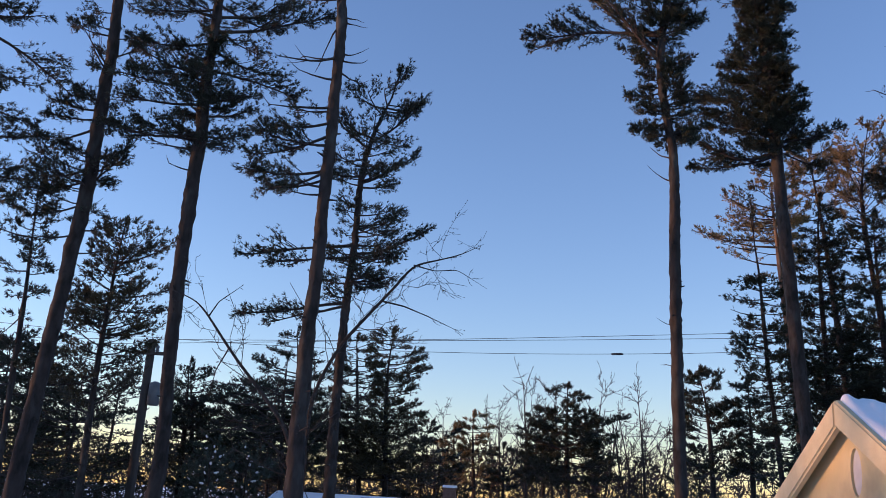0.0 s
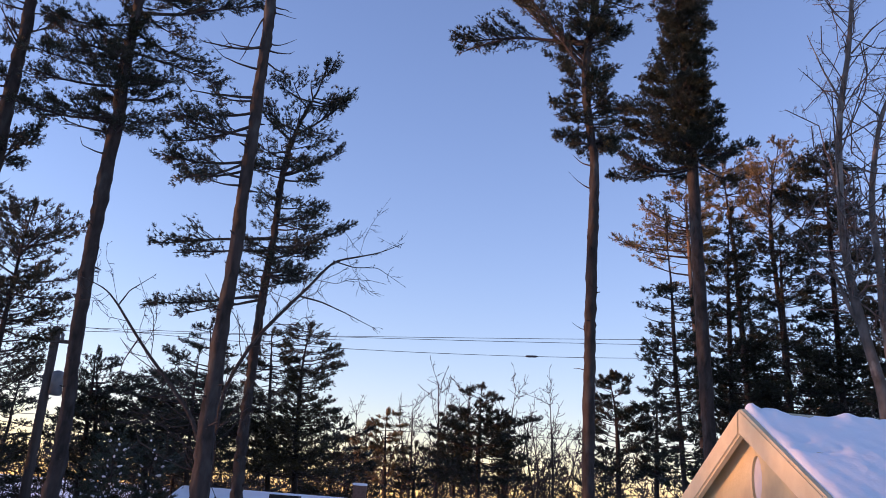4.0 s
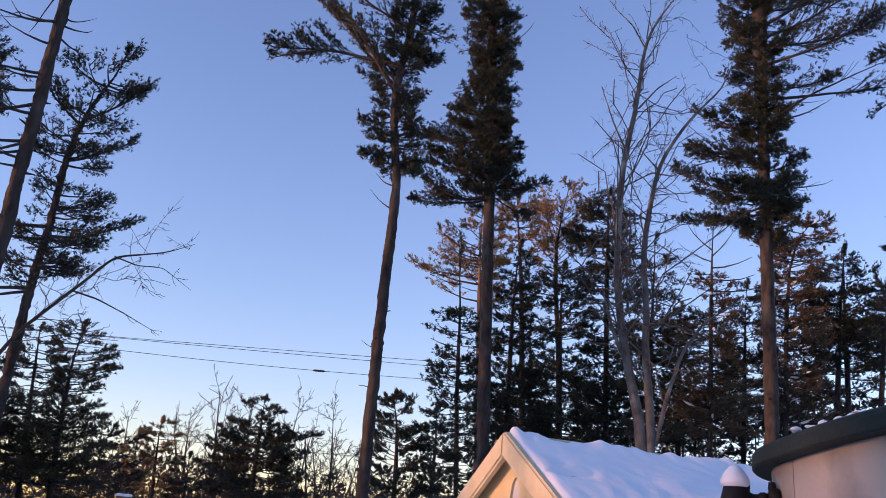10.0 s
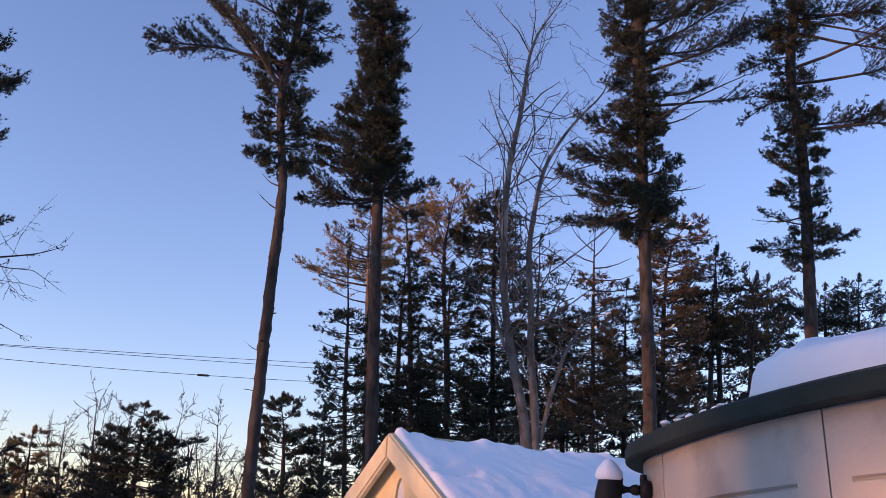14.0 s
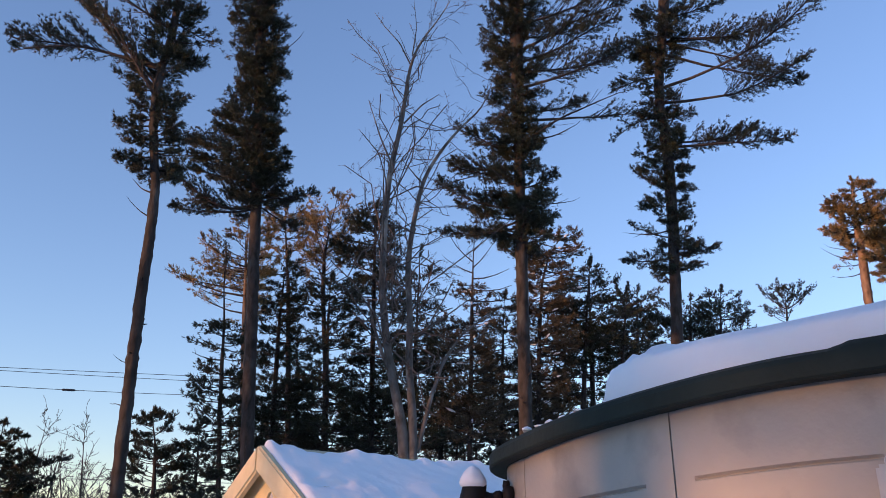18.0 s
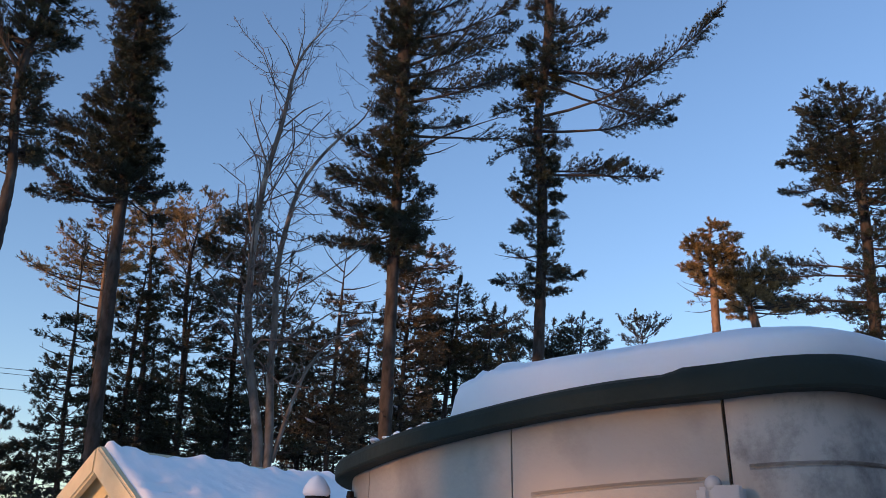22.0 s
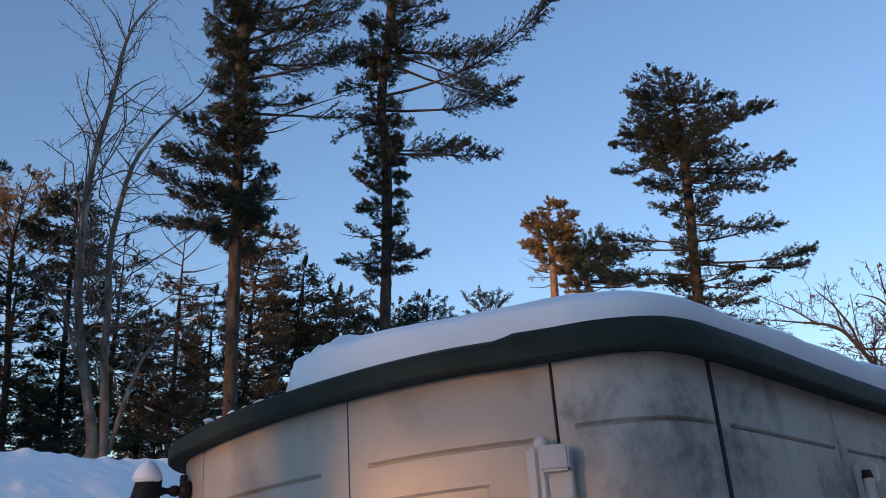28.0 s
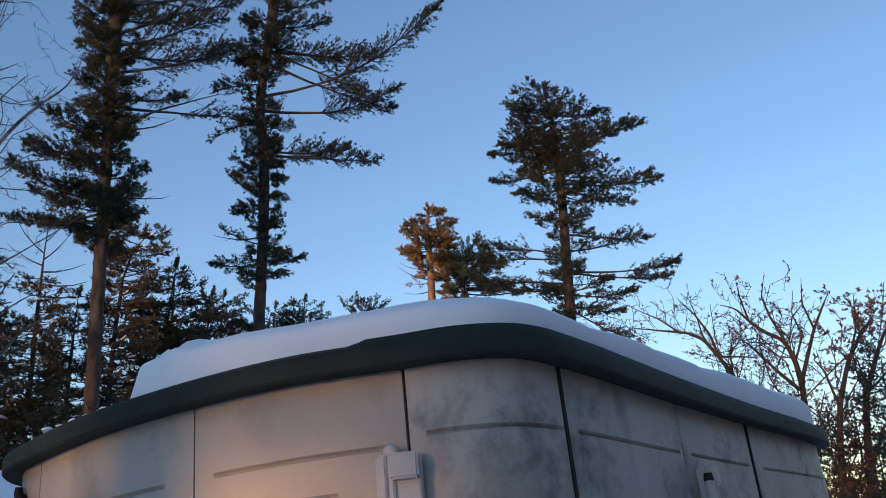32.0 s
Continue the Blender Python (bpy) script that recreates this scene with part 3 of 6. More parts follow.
def loft(rings, closed_top=True):
    """A mesh from rings of places with the same count, closed round."""
    n = len(rings[0])
    verts = [tuple(p) for r in rings for p in r]
    faces = [(i * n + j, i * n + (j + 1) % n, (i + 1) * n + (j + 1) % n, (i + 1) * n + j) for i in range(len(rings) - 1) for j in range(n)]
    if closed_top:
        faces.append(tuple((len(rings) - 1) * n + j for j in range(n)))
    return verts, faces


LID_S = np.linspace(0, PLAN_S[-1], 320)
SPINE = lambda p: np.stack([np.clip(p[:, 0], 0.85, 2.1), np.full(len(p), 0.62)], 1)
edge = plan_at(LID_S, 0.055)


def at_share(k):
    return edge + (SPINE(edge) - edge) * k


def with_z(p, z):
    return np.concatenate([p, np.full((len(p), 1), z) if np.isscalar(z) else np.asarray(z)[:, None]], 1)


# the moulded lip is a little deeper over the doors
step = 0.012 * np.clip((LID_S - arc_of(1.92, 1.02)) / 0.03, 0, 1)
rings = [with_z(plan_at(LID_S, -0.01), WALL_TOP - 0.005), with_z(plan_at(LID_S, 0.045), WALL_TOP - 0.010), with_z(plan_at(LID_S, 0.054), WALL_TOP - 0.010), with_z(plan_at(LID_S, 0.06), WALL_TOP - 0.005), with_z(plan_at(LID_S, 0.06), WALL_TOP + 0.03), with_z(plan_at(LID_S, 0.052), WALL_TOP + 0.05 - step * 0.5), with_z(plan_at(LID_S, 0.035), WALL_TOP + 0.066 - step)]
for k in (0.1, 0.3, 0.6, 0.95):
    rings.append(with_z(at_share(k), WALL_TOP + 0.069 + 0.09 * math.sin(k * math.pi / 2)))
me = bpy.data.meshes.new("lid")
me.from_pydata(*loft([[*map(tuple, r)] for r in rings])[:1], [], loft([[*map(tuple, r)] for r in rings])[1])
lid = piece("lid", me, LIDGREEN, shed, "dark green moulded lid with a rounded lip", 2)


def hinge(at, rz, wide=1.0):
    """A moulded hinge: plate, two raised blocks with a recess between them, knuckle ball, side rib."""
    m = Matrix.Translation(at) @ Matrix.Rotation(rz, 4, "Z") @ Matrix.Diagonal((wide, 1, 1, 1))

    def block(x, y, z, sx, sy, sz, bev):
        bm = bmesh.new()
        bmesh.ops.create_cube(bm, size=1, matrix=m @ Matrix.Translation((x, y, z)) @ Matrix.Diagonal((sx, sy, sz, 1)))
        bmesh.ops.bevel(bm, geom=bm.edges[:], offset=bev, segments=2, affect="EDGES")
        return bm

    h = part("hinge", block(0, -0.004, -0.21, 0.1, 0.03, 0.39, 0.007), HINGE, shed, "grey moulded hinge block")
    part("rib", block(-0.036, -0.022, -0.21, 0.018, 0.012, 0.38, 0.004), HINGE, h)
    part("latch_block", block(0.012, -0.030, -0.045, 0.062, 0.03, 0.056, 0.006), HINGE, h)
    part("latch_block", block(0.012, -0.024, -0.205, 0.062, 0.02, 0.16, 0.006), HINGE, h)
    part("side_cheek", block(0.040, -0.022, -0.1, 0.012, 0.016, 0.06, 0.004), HINGE, h)
    part("side_cheek", block(-0.016, -0.022, -0.1, 0.012, 0.016, 0.06, 0.004), HINGE, h)
    bm = bmesh.new()
    bmesh.ops.create_uvsphere(bm, u_segments=16, v_segments=10, radius=0.018, matrix=m @ Matrix.Translation((-0.014, -0.010, -0.010)))
    part("knuckle", bm, HINGE, h, smooth=True)


hinge((-0.018, 0.006, WALL_TOP - 0.185), radians(-62))
hinge((1.12, -0.378, WALL_TOP - 0.185), radians(-6), 0.6)
bm = bmesh.new()
bmesh.ops.create_cone(bm, cap_ends=True, segments=18, radius1=0.015, radius2=0.015, depth=0.2, matrix=Matrix.Translation((1.085, -0.4, WALL_TOP - 0.345)))
bmesh.ops.bevel(bm, geom=[e for e in bm.edges if abs(e.verts[0].co.z - e.verts[1].co.z) < 0.001], offset=0.004, segments=2, affect="EDGES")
barrel = part("hinge_barrel", bm, HINGE, shed, "grey upright hinge barrel with a dark cap", smooth=2)
bm = bmesh.new()
bmesh.ops.create_cone(bm, cap_ends=True, segments=18, radius1=0.016, radius2=0.012, depth=0.022, matrix=Matrix.Translation((1.085, -0.4, WALL_TOP - 0.235)))
part("cap", bm, GAP, barrel, "dark cap", smooth=2)

# snow on the lid: a thick rounded blanket that has slid off one end
cover = bpy.data.meshes.new("snow_blanket")
rings = []
profile = np.array([(-0.012, 0.0), (-0.02, 0.025), (-0.012, 0.045), (0.01, 0.062), (0.05, 0.077), (0.12, 0.09), (0.3, 0.105), (0.6, 0.115), (0.95, 0.12)])
fine = np.concatenate([np.linspace(0, 5, 16), np.linspace(5.25, 8, 14)])
for k, t in zip(np.interp(fine, range(9), profile[:, 0]), np.interp(fine, range(9), profile[:, 1])):
    p = at_share(max(k, 0) + 0.035) + (edge - SPINE(edge)) * (-min(k, 0)) * 0.2
    base = WALL_TOP + 0.069 + 0.09 * np.sin(np.clip(k + 0.035, 0, 1) * math.pi / 2) - 0.004
    cut = 0.81 + 0.25 * p[:, 0] + 0.16 * np.array([noise.noise((a * 6, b * 6, 3.0)) + 0.3 * noise.noise((a * 21, b * 21, 4.0)) for a, b in p])
    m = np.clip((cut - p[:, 1]) / 0.08, 0, 1)
    off = np.nonzero((m == 0) & (LID_S > S2))[0]
    if len(off):
        m[off[0]:] = 0
    m = np.sqrt(1 - (1 - m) ** 2)
    near = np.exp(-np.clip(cut - p[:, 1], 0, 1) / 0.12)
    lumps = np.array([noise.noise((a * 11, b * 11, 2.0)) + 0.5 * noise.noise((a * 27, b * 27, 2.0)) for a, b in p])
    p = p + (edge - SPINE(edge)) * ((0.005 + 0.016 * near) * lumps * (t < 0.09))[:, None]
    bumps = np.array([noise.noise((a * 3.1, b * 3.1, 0.0)) for a, b in p])
    deep = 1 + 0.75 * np.clip((p[:, 0] - 0.5) / 1.6, 0, 1)   # drifted thicker towards the far end
    z = base + (t * deep + 0.014 * bumps * min(1, t / 0.05) + (0.045 * lumps + 0.045) * near * min(1, t / 0.04)) * m - 0.03 * (1 - np.minimum(1, m * 5)) - 0.03 * (t == 0)
    rings.append(with_z(p, z))
lo = loft([[*map(tuple, r)] for r in rings])
cover.from_pydata(lo[0], [], lo[1])
blanket = tagged(piece("snow_blanket", cover, SNOW, smooth=True), "thick rounded snow blanket on the green shed lid", "snow")
blanket.matrix_world = SHED_AT
rc = random.Random(15)
for i in range(7):   # crumbs left where the snow broke off
    c = at_share(rc.uniform(0.05, 0.09))[int(np.argmin(np.abs(LID_S - S2 - 0.84 - 0.07 * i - rc.uniform(0, 0.05))))]
    bm = bmesh.new()
    bmesh.ops.create_icosphere(bm, subdivisions=2, radius=1, matrix=Matrix.Translation((c[0], c[1], WALL_TOP + 0.072)) @ Matrix.Rotation(rc.uniform(0, 3), 4, "Z") @ Matrix.Diagonal((rc.uniform(0.008, 0.034), rc.uniform(0.01, 0.02), rc.uniform(0.003, 0.010), 1)))
    for v in bm.verts:
        v.co += Vector((0, 0, 1)) * 0.008 * noise.noise(v.co * 45)
    part("snow_crumb", bm, SNOW, blanket, smooth=True)

# ---- playhouse beside it ----
CREAM = material("cream_painted_board", (0.56, 0.46, 0.24), (0.64, 0.53, 0.29), 6, 0.6, 0.12, 40, third=(0.36, 0.29, 0.18), third_scale=2)
TRIM = material("cream_trim", (0.6, 0.5, 0.29), (0.68, 0.58, 0.35), 9, 0.55, 0.1, 50)
GLASS = material("frosted_window", (0.5, 0.5, 0.52), (0.58, 0.58, 0.6), 12, 0.25)
ROOFBOARD = material("tan_roof_panel", (0.5, 0.43, 0.28), (0.58, 0.5, 0.33), 7, 0.6)
PX, PY, PZ, PW, PL, SL = 2.14, 4.73, 2.185, 1.05, 2.3, 0.55     # gable apex, half width, length, roof slope
hut = thing("playhouse", (PX, PY, 0), "small cream playhouse with a snow-covered gable roof", "playhouse")


def prism(pts, x0, x1):
    """A slab with the outline pts in y, z from x0 to x1."""
    bm = bmesh.new()
    a = [bm.verts.new((x0, y, z)) for y, z in pts]
    b = [bm.verts.new((x1, y, z)) for y, z in pts]
    n = len(pts)
    bm.faces.new(a); bm.faces.new(b[::-1])
    for i in range(n):
        bm.faces.new((a[i], b[i], b[(i + 1) % n], a[(i + 1) % n]))
    bmesh.ops.recalc_face_normals(bm, faces=bm.faces)
    return bm


EZ = PZ - SL * (PW - 0.12)
oval = [(0.0 + 0.062 * math.cos(a), PZ - 0.36 + 0.125 * math.sin(a)) for a in np.linspace(0, 2 * math.pi, 29)[:-1]]


def gable_wall():
    bm = bmesh.new()
    outer = [(-PW + 0.12, 0.02), (PW - 0.12, 0.02), (PW - 0.12, EZ - 0.03), (0, PZ - 0.03), (-PW + 0.12, EZ - 0.03)]
    for x, flip in ((0.10, 1), (0.14, 0)):
        vo = [bm.verts.new((x, *p)) for p in outer]
        vi = [bm.verts.new((x, *p)) for p in oval]
        edges = [bm.edges.new((q[i], q[(i + 1) % len(q)])) for q in (vo, vi) for i in range(len(q))]
        bmesh.ops.triangle_fill(bm, edges=edges, use_beauty=True)
        if flip:
            first = (vo, vi)
        else:
            for p, q in zip(first, (vo, vi)):
                for i in range(len(p)):
                    bm.faces.new((p[i], p[(i + 1) % len(p)], q[(i + 1) % len(p)], q[i]))
    bmesh.ops.recalc_face_normals(bm, faces=bm.faces)
    return bm


part("gable_wall", gable_wall(), CREAM, hut)
part("window_pane", prism(oval, 0.115, 0.122), GLASS, hut, "oval frosted window")
part("side_wall", prism([(PW - 0.16, 0.02), (PW - 0.12, 0.02), (PW - 0.12, EZ - 0.03), (PW - 0.16, EZ - 0.03)], 0.14, PL), CREAM, hut)
part("side_wall", prism([(-PW + 0.12, 0.02), (-PW + 0.16, 0.02), (-PW + 0.16, EZ - 0.03), (-PW + 0.12, EZ - 0.03)], 0.14, PL), CREAM, hut)
part("back_wall", prism([(-PW + 0.16, 0.02), (PW - 0.16, 0.02), (PW - 0.16, EZ), (0, PZ - 0.04), (-PW + 0.16, EZ)], PL - 0.06, PL - 0.02), CREAM, hut)
for sg in (1, -1):
    bm = prism([(0, PZ - 0.025), (sg * PW, PZ - 0.025 - SL * PW), (sg * PW, PZ + 0.012 - SL * PW), (0, PZ + 0.012)], 0.03, PL + 0.05)
    part("roof_panel", bm, ROOFBOARD, hut)
    bm = prism([(0, PZ - 0.13), (sg * PW, PZ - 0.13 - SL * PW), (sg * PW, PZ - SL * PW + 0.016), (0, PZ + 0.016)], 0.0, 0.05)
    bmesh.ops.bevel(bm, geom=bm.edges[:], offset=0.012, segments=3, affect="EDGES")
    part("rake_board", bm, TRIM, hut, "rounded cream rake board")
# snow on its roof: lumpy crest, thinner patches where it slid
n1, n2 = 90, 46
sv, sf = [], []
for i in range(n1 + 1):
    for j in range(-n2, n2 + 1):
        x = 0.035 + (PL + 0.0) * i / n1
        y = PW * 1.01 * j / n2
        th = 0.03 + 0.012 * min(1, i / 22)
        th += 0.022 * noise.noise((x * 2.5, y * 2.2, 1.0)) + 0.006 * noise.noise((x * 13, y * 12, 2.0)) + 0.003 * noise.noise((x * 40, y * 37, 4.0)) + (0.035 * noise.noise((x * 3.7, 3.0, 5.0)) + 0.022 * noise.noise((x * 12, 3.0, 5.0))) * math.exp(-(j / 3.5) ** 2)
        bare = noise.noise((x * 2.2 + 4, y * 3.0, 7.0)) - 0.05 + (0.02 if j < 0 and 0.4 < -j / n2 < 0.95 else -0.3)
        th -= 0.04 * max(0, min(1, bare * 3)) if j < 0 else 0
        th += 0.03 * math.exp(-((x - 0.07) / 0.06) ** 2 - (j / 2.2) ** 2)
        rim = min(1.0, i / 1.5, (n1 - i) / 1.5, (n2 - abs(j)) / 1.5)
        th = th * math.sqrt(max(0, rim)) + 0.0
        sv.append((x, y, PZ + 0.006 - SL * math.sqrt(y * y + 0.002) + th))
for i in range(n1):
    for j in range(2 * n2):
        a = i * (2 * n2 + 1) + j
        sf.append((a, a + 2 * n2 + 1, a + 2 * n2 + 2, a + 1))
me = bpy.data.meshes.new("roof_snow")
me.from_pydata(sv, [], sf)
ob = piece("roof_snow", me, SNOW, smooth=True)
ob.location = (PX, PY, 0)
tagged(ob, "lumpy snow cover on the playhouse roof", "snow")

# ---- flood lamp on the shed's corner ----
BLACK = material("black_lamp_plastic", (0.008, 0.008, 0.009), (0.014, 0.014, 0.015), 12, 0.6, 0.05, 60, spec=0.2)
LX, LY, LZ = 1.92, 2.40, 1.785
lamp = thing("flood_lamp", (LX, LY, LZ), "black outdoor flood lamp with a cap of snow", "lamp")
lamp.scale = (0.88, 0.88, 0.9)


def turned(profile, seg=24, m=Matrix()):
    """A turned body from (radius, along) pairs about z."""
    bm = bmesh.new()
    rows = [[bm.verts.new(m @ Vector((r * math.cos(a), r * math.sin(a), h))) for a in np.linspace(0, 2 * math.pi, seg + 1)[:-1]] for r, h in profile]
    for p, q in zip(rows, rows[1:]):
        for i in range(seg):
            bm.faces.new((p[i], p[(i + 1) % seg], q[(i + 1) % seg], q[i]))
    bm.faces.new(rows[0][::-1]); bm.faces.new(rows[-1])
    bmesh.ops.recalc_face_normals(bm, faces=bm.faces)
    return bm


face = Matrix.Rotation(radians(12), 4, "Y") @ Matrix.Rotation(radians(180), 4, "X")
part("lamp_head", turned([(0.030, -0.055), (0.044, -0.045), (0.047, -0.01), (0.050, 0.03), (0.048, 0.05), (0.03, 0.062)], m=face), BLACK, lamp, smooth=True)
arm = Matrix.Rotation(radians(90), 4, "Y") @ Matrix.Rotation(0, 4, "Z")
out = Matrix.Rotation(radians(-32), 4, "Z")
part("arm", turned([(0.014, 0.035), (0.016, 0.05), (0.011, 0.062), (0.011, 0.075), (0.018, 0.085), (0.02, 0.1), (0.012, 0.115)], 16, out @ arm), BLACK, lamp, smooth=True)
part("mount_plate", turned([(0.02, 0.11), (0.036, 0.118), (0.038, 0.135), (0.034, 0.15)], 20, out @ arm), BLACK, lamp, smooth=True)
part("adjust_knob", turned([(0.013, -0.01), (0.015, 0.0), (0.012, 0.02)], 12, out @ Matrix.Translation((0.125, 0, 0.035))), BLACK, lamp, smooth=True)
bm = turned([(0.045, 0.03), (0.05, 0.045), (0.046, 0.062), (0.034, 0.085), (0.02, 0.1), (0.006, 0.106)], 20)
for v in bm.verts:
    v.co += Vector((noise.noise(v.co * 30), noise.noise(v.co * 30 + Vector((5, 0, 0))), 0.4 * noise.noise(v.co * 40))) * 0.006
part("snow_cap", bm, SNOW, lamp, "small peaked cap of snow", smooth=True)

# ---- tall pines in the yard: heights, places across the line of sight, reach of the crown to both sides ----
slender = grow("tall_pine", "tall bare-trunked pine with broken upper limbs", 3, (-1.75, 12.29),
     trunk=[(-0.1, 0, 0.17), (1.52, -0.06, 0.14), (1.87, -0.07, 0.14), (2.37, -0.09, 0.13), (2.97, -0.07, 0.13), (3.5, -0.08, 0.12), (3.97, -0.07, 0.11), (4.45, -0.05, 0.11), (5.11, -0.04, 0.11), (5.61, -0.05, 0.1), (6.22, -0.03, 0.1), (6.76, -0.03, 0.1), (7.39, -0.05, 0.09), (7.86, -0.04, 0.09), (8.73, -0.05, 0.09), (9.21, -0.1, 0.08)],
     crown=[],
     limbs=[(8.04, -0.88, -0.26, 0.08), (8.04, -0.54, 0.05, 0), (7.66, -0.58, 0.11, 0), (7.19, -0.95, -0.1, 0), (8.52, -0.27, -0.62, 0, -0.3), (6.95, -0.9, -0.01, 0.9), (6.74, -1.11, -0.38, 0.95), (6.57, -0.98, -0.01, 0.9), (6.17, -1.11, -0.1, 0.95), (6.17, -0.86, -0.43, 0.85), (6.03, -0.76, -0.11, 0.7), (5.9, -0.63, 0.14, 0), (5.79, -0.47, -0.04, 0.05), (8.11, 0.27, 0.11, 0), (8, 0.36, -0.04, 0), (7.82, 0.37, -0.24, 0), (8.78, 0.25, 0.02, 0), (8.66, 0.22, -0.02, 0), (7.14, -0.5, -0.04, 0.6), (9.09, -0.43, -0.05, 0.3)], thin=1.35, blade=0.09, over=7)
grow("tall_pine", "slim dark pine with tiered feathery limbs", 4, (-1.40, 13.55),
     trunk=[(-0.18, 0, 0.11), (1.56, -0.06, 0.1), (2.34, -0.08, 0.09), (3, -0.09, 0.08), (3.67, -0.08, 0.08), (4.28, -0.07, 0.07), (4.72, -0.05, 0.07), (5.27, -0.03, 0.06), (5.73, -0.02, 0.05), (6.3, -0.02, 0.06), (6.94, 0.02, 0.05), (7.47, 0.17, 0.04), (8.02, 0.37, 0.03), (8.52, 0.5, 0.02)],
     crown=[(4.36, 0.16, 0.12), (4.63, 0.25, 0.4), (4.9, 0.38, 0.52), (5.18, 0.35, 0.6), (5.45, 0.32, 0.47), (5.73, 0.25, 0.55), (6.01, 0.25, 0.43), (6.3, 0.34, 0.47), (6.59, 0.44, 0.59), (6.89, 0.46, 0.49), (7.2, 0.54, 0.37), (7.52, 0.67, 0.37), (7.85, 0.71, 0.35), (8.18, 0.16, 0.17), (8.54, 0.04, 0.09)],
     limbs=[(8.3, 0.17, 0.26, 1), (7.2, 0.8, 0.8, 0.95), (7.85, 0.45, 0, 0.9), (6.49, 0.8, 0.55, 0.95), (6.4, 0.5, 0.05, 0.9), (5.74, 0.63, 0.2, 0.9), (5.27, 1.11, 0.55, 0.9), (5.27, 0.65, -0.04, 0.9), (4.81, 0.58, 0.09, 0.8), (5.41, -1.65, -0.39, 0.8, 0, 0.45), (5.22, -1.19, -0.28, 0.8, 0, 0.4), (4.46, -1.55, -0.33, 0.9, 0, 0.4), (4.41, -1.09, -0.33, 0.8, 0, 0.3), (7.08, -0.59, 0.54, 0.9), (6.59, -0.45, 0.01, 0.9), (7.29, -0.49, 0.16, 0.9)], fill=26, reach_cap=0.8, thin=1.1, blade=0.085)
grow("tall_pine", "tall leaning pine with a dense high crown", 5, (-4.57, 14.82),
     trunk=[(-0.34, 0, 0.17), (1.24, 0.13, 0.15), (1.86, 0.18, 0.14), (2.77, 0.14, 0.12), (3.7, 0.08, 0.13), (4.68, 0.05, 0.13), (5.28, 0.04, 0.13), (5.79, 0.04, 0.13), (6.41, 0.03, 0.14), (7.05, 0.04, 0.13), (7.38, 0.05, 0.14), (7.72, 0.07, 0.13), (8.26, 0.03, 0.13), (8.83, 0.03, 0.11), (9.42, 0.04, 0.1), (10.12, 0.04, 0.1), (10.97, 0.03, 0.09)],
     crown=[(7.36, 0.13, 0.25), (7.47, 0.34, 0.37), (7.69, 0.72, 0.42), (7.93, 0.78, 0.59), (8.26, 0.72, 0.67), (8.6, 0.77, 0.52), (8.95, 0.73, 0.62), (9.3, 0.61, 0.66), (9.65, 0.8, 0.61), (10.12, 0.92, 0.65), (10.85, 0.92, 0.77)],
     limbs=[(7.66, -1.57, -0.32, 0.9, 0.05, 0.3), (7.54, -1.09, 0.06, 0.95), (8.96, 1.65, -0.03, 0.9, -0.05), (9.42, 1.33, -0.18, 0.7), (9.77, 2.17, 0.79, 0.9), (10.07, 1.55, 0.88, 0.9), (8.26, -1.42, -0.25, 0.8), (8.6, -1.44, -0.16, 0.8), (8.83, -1.3, 0.4, 0.85), (9.53, -1.34, -0.13, 0.9), (8.04, 0.86, 0.38, 0.95), (7.66, 0.77, 0.18, 0.95), (6.98, -0.45, 0.03, 0), (7.38, -0.85, -0.04, 0.25), (9.88, 0.85, -0.24, 0.8), (8.89, -1.2, -0.23, 0.7), (10.24, -1.13, -0.27, 0.9), (10.35, 1.19, -0.01, 0.9)], fill=16, reach_cap=1.3, thin=1.4, sleeve=90, blade=0.095, over=7)
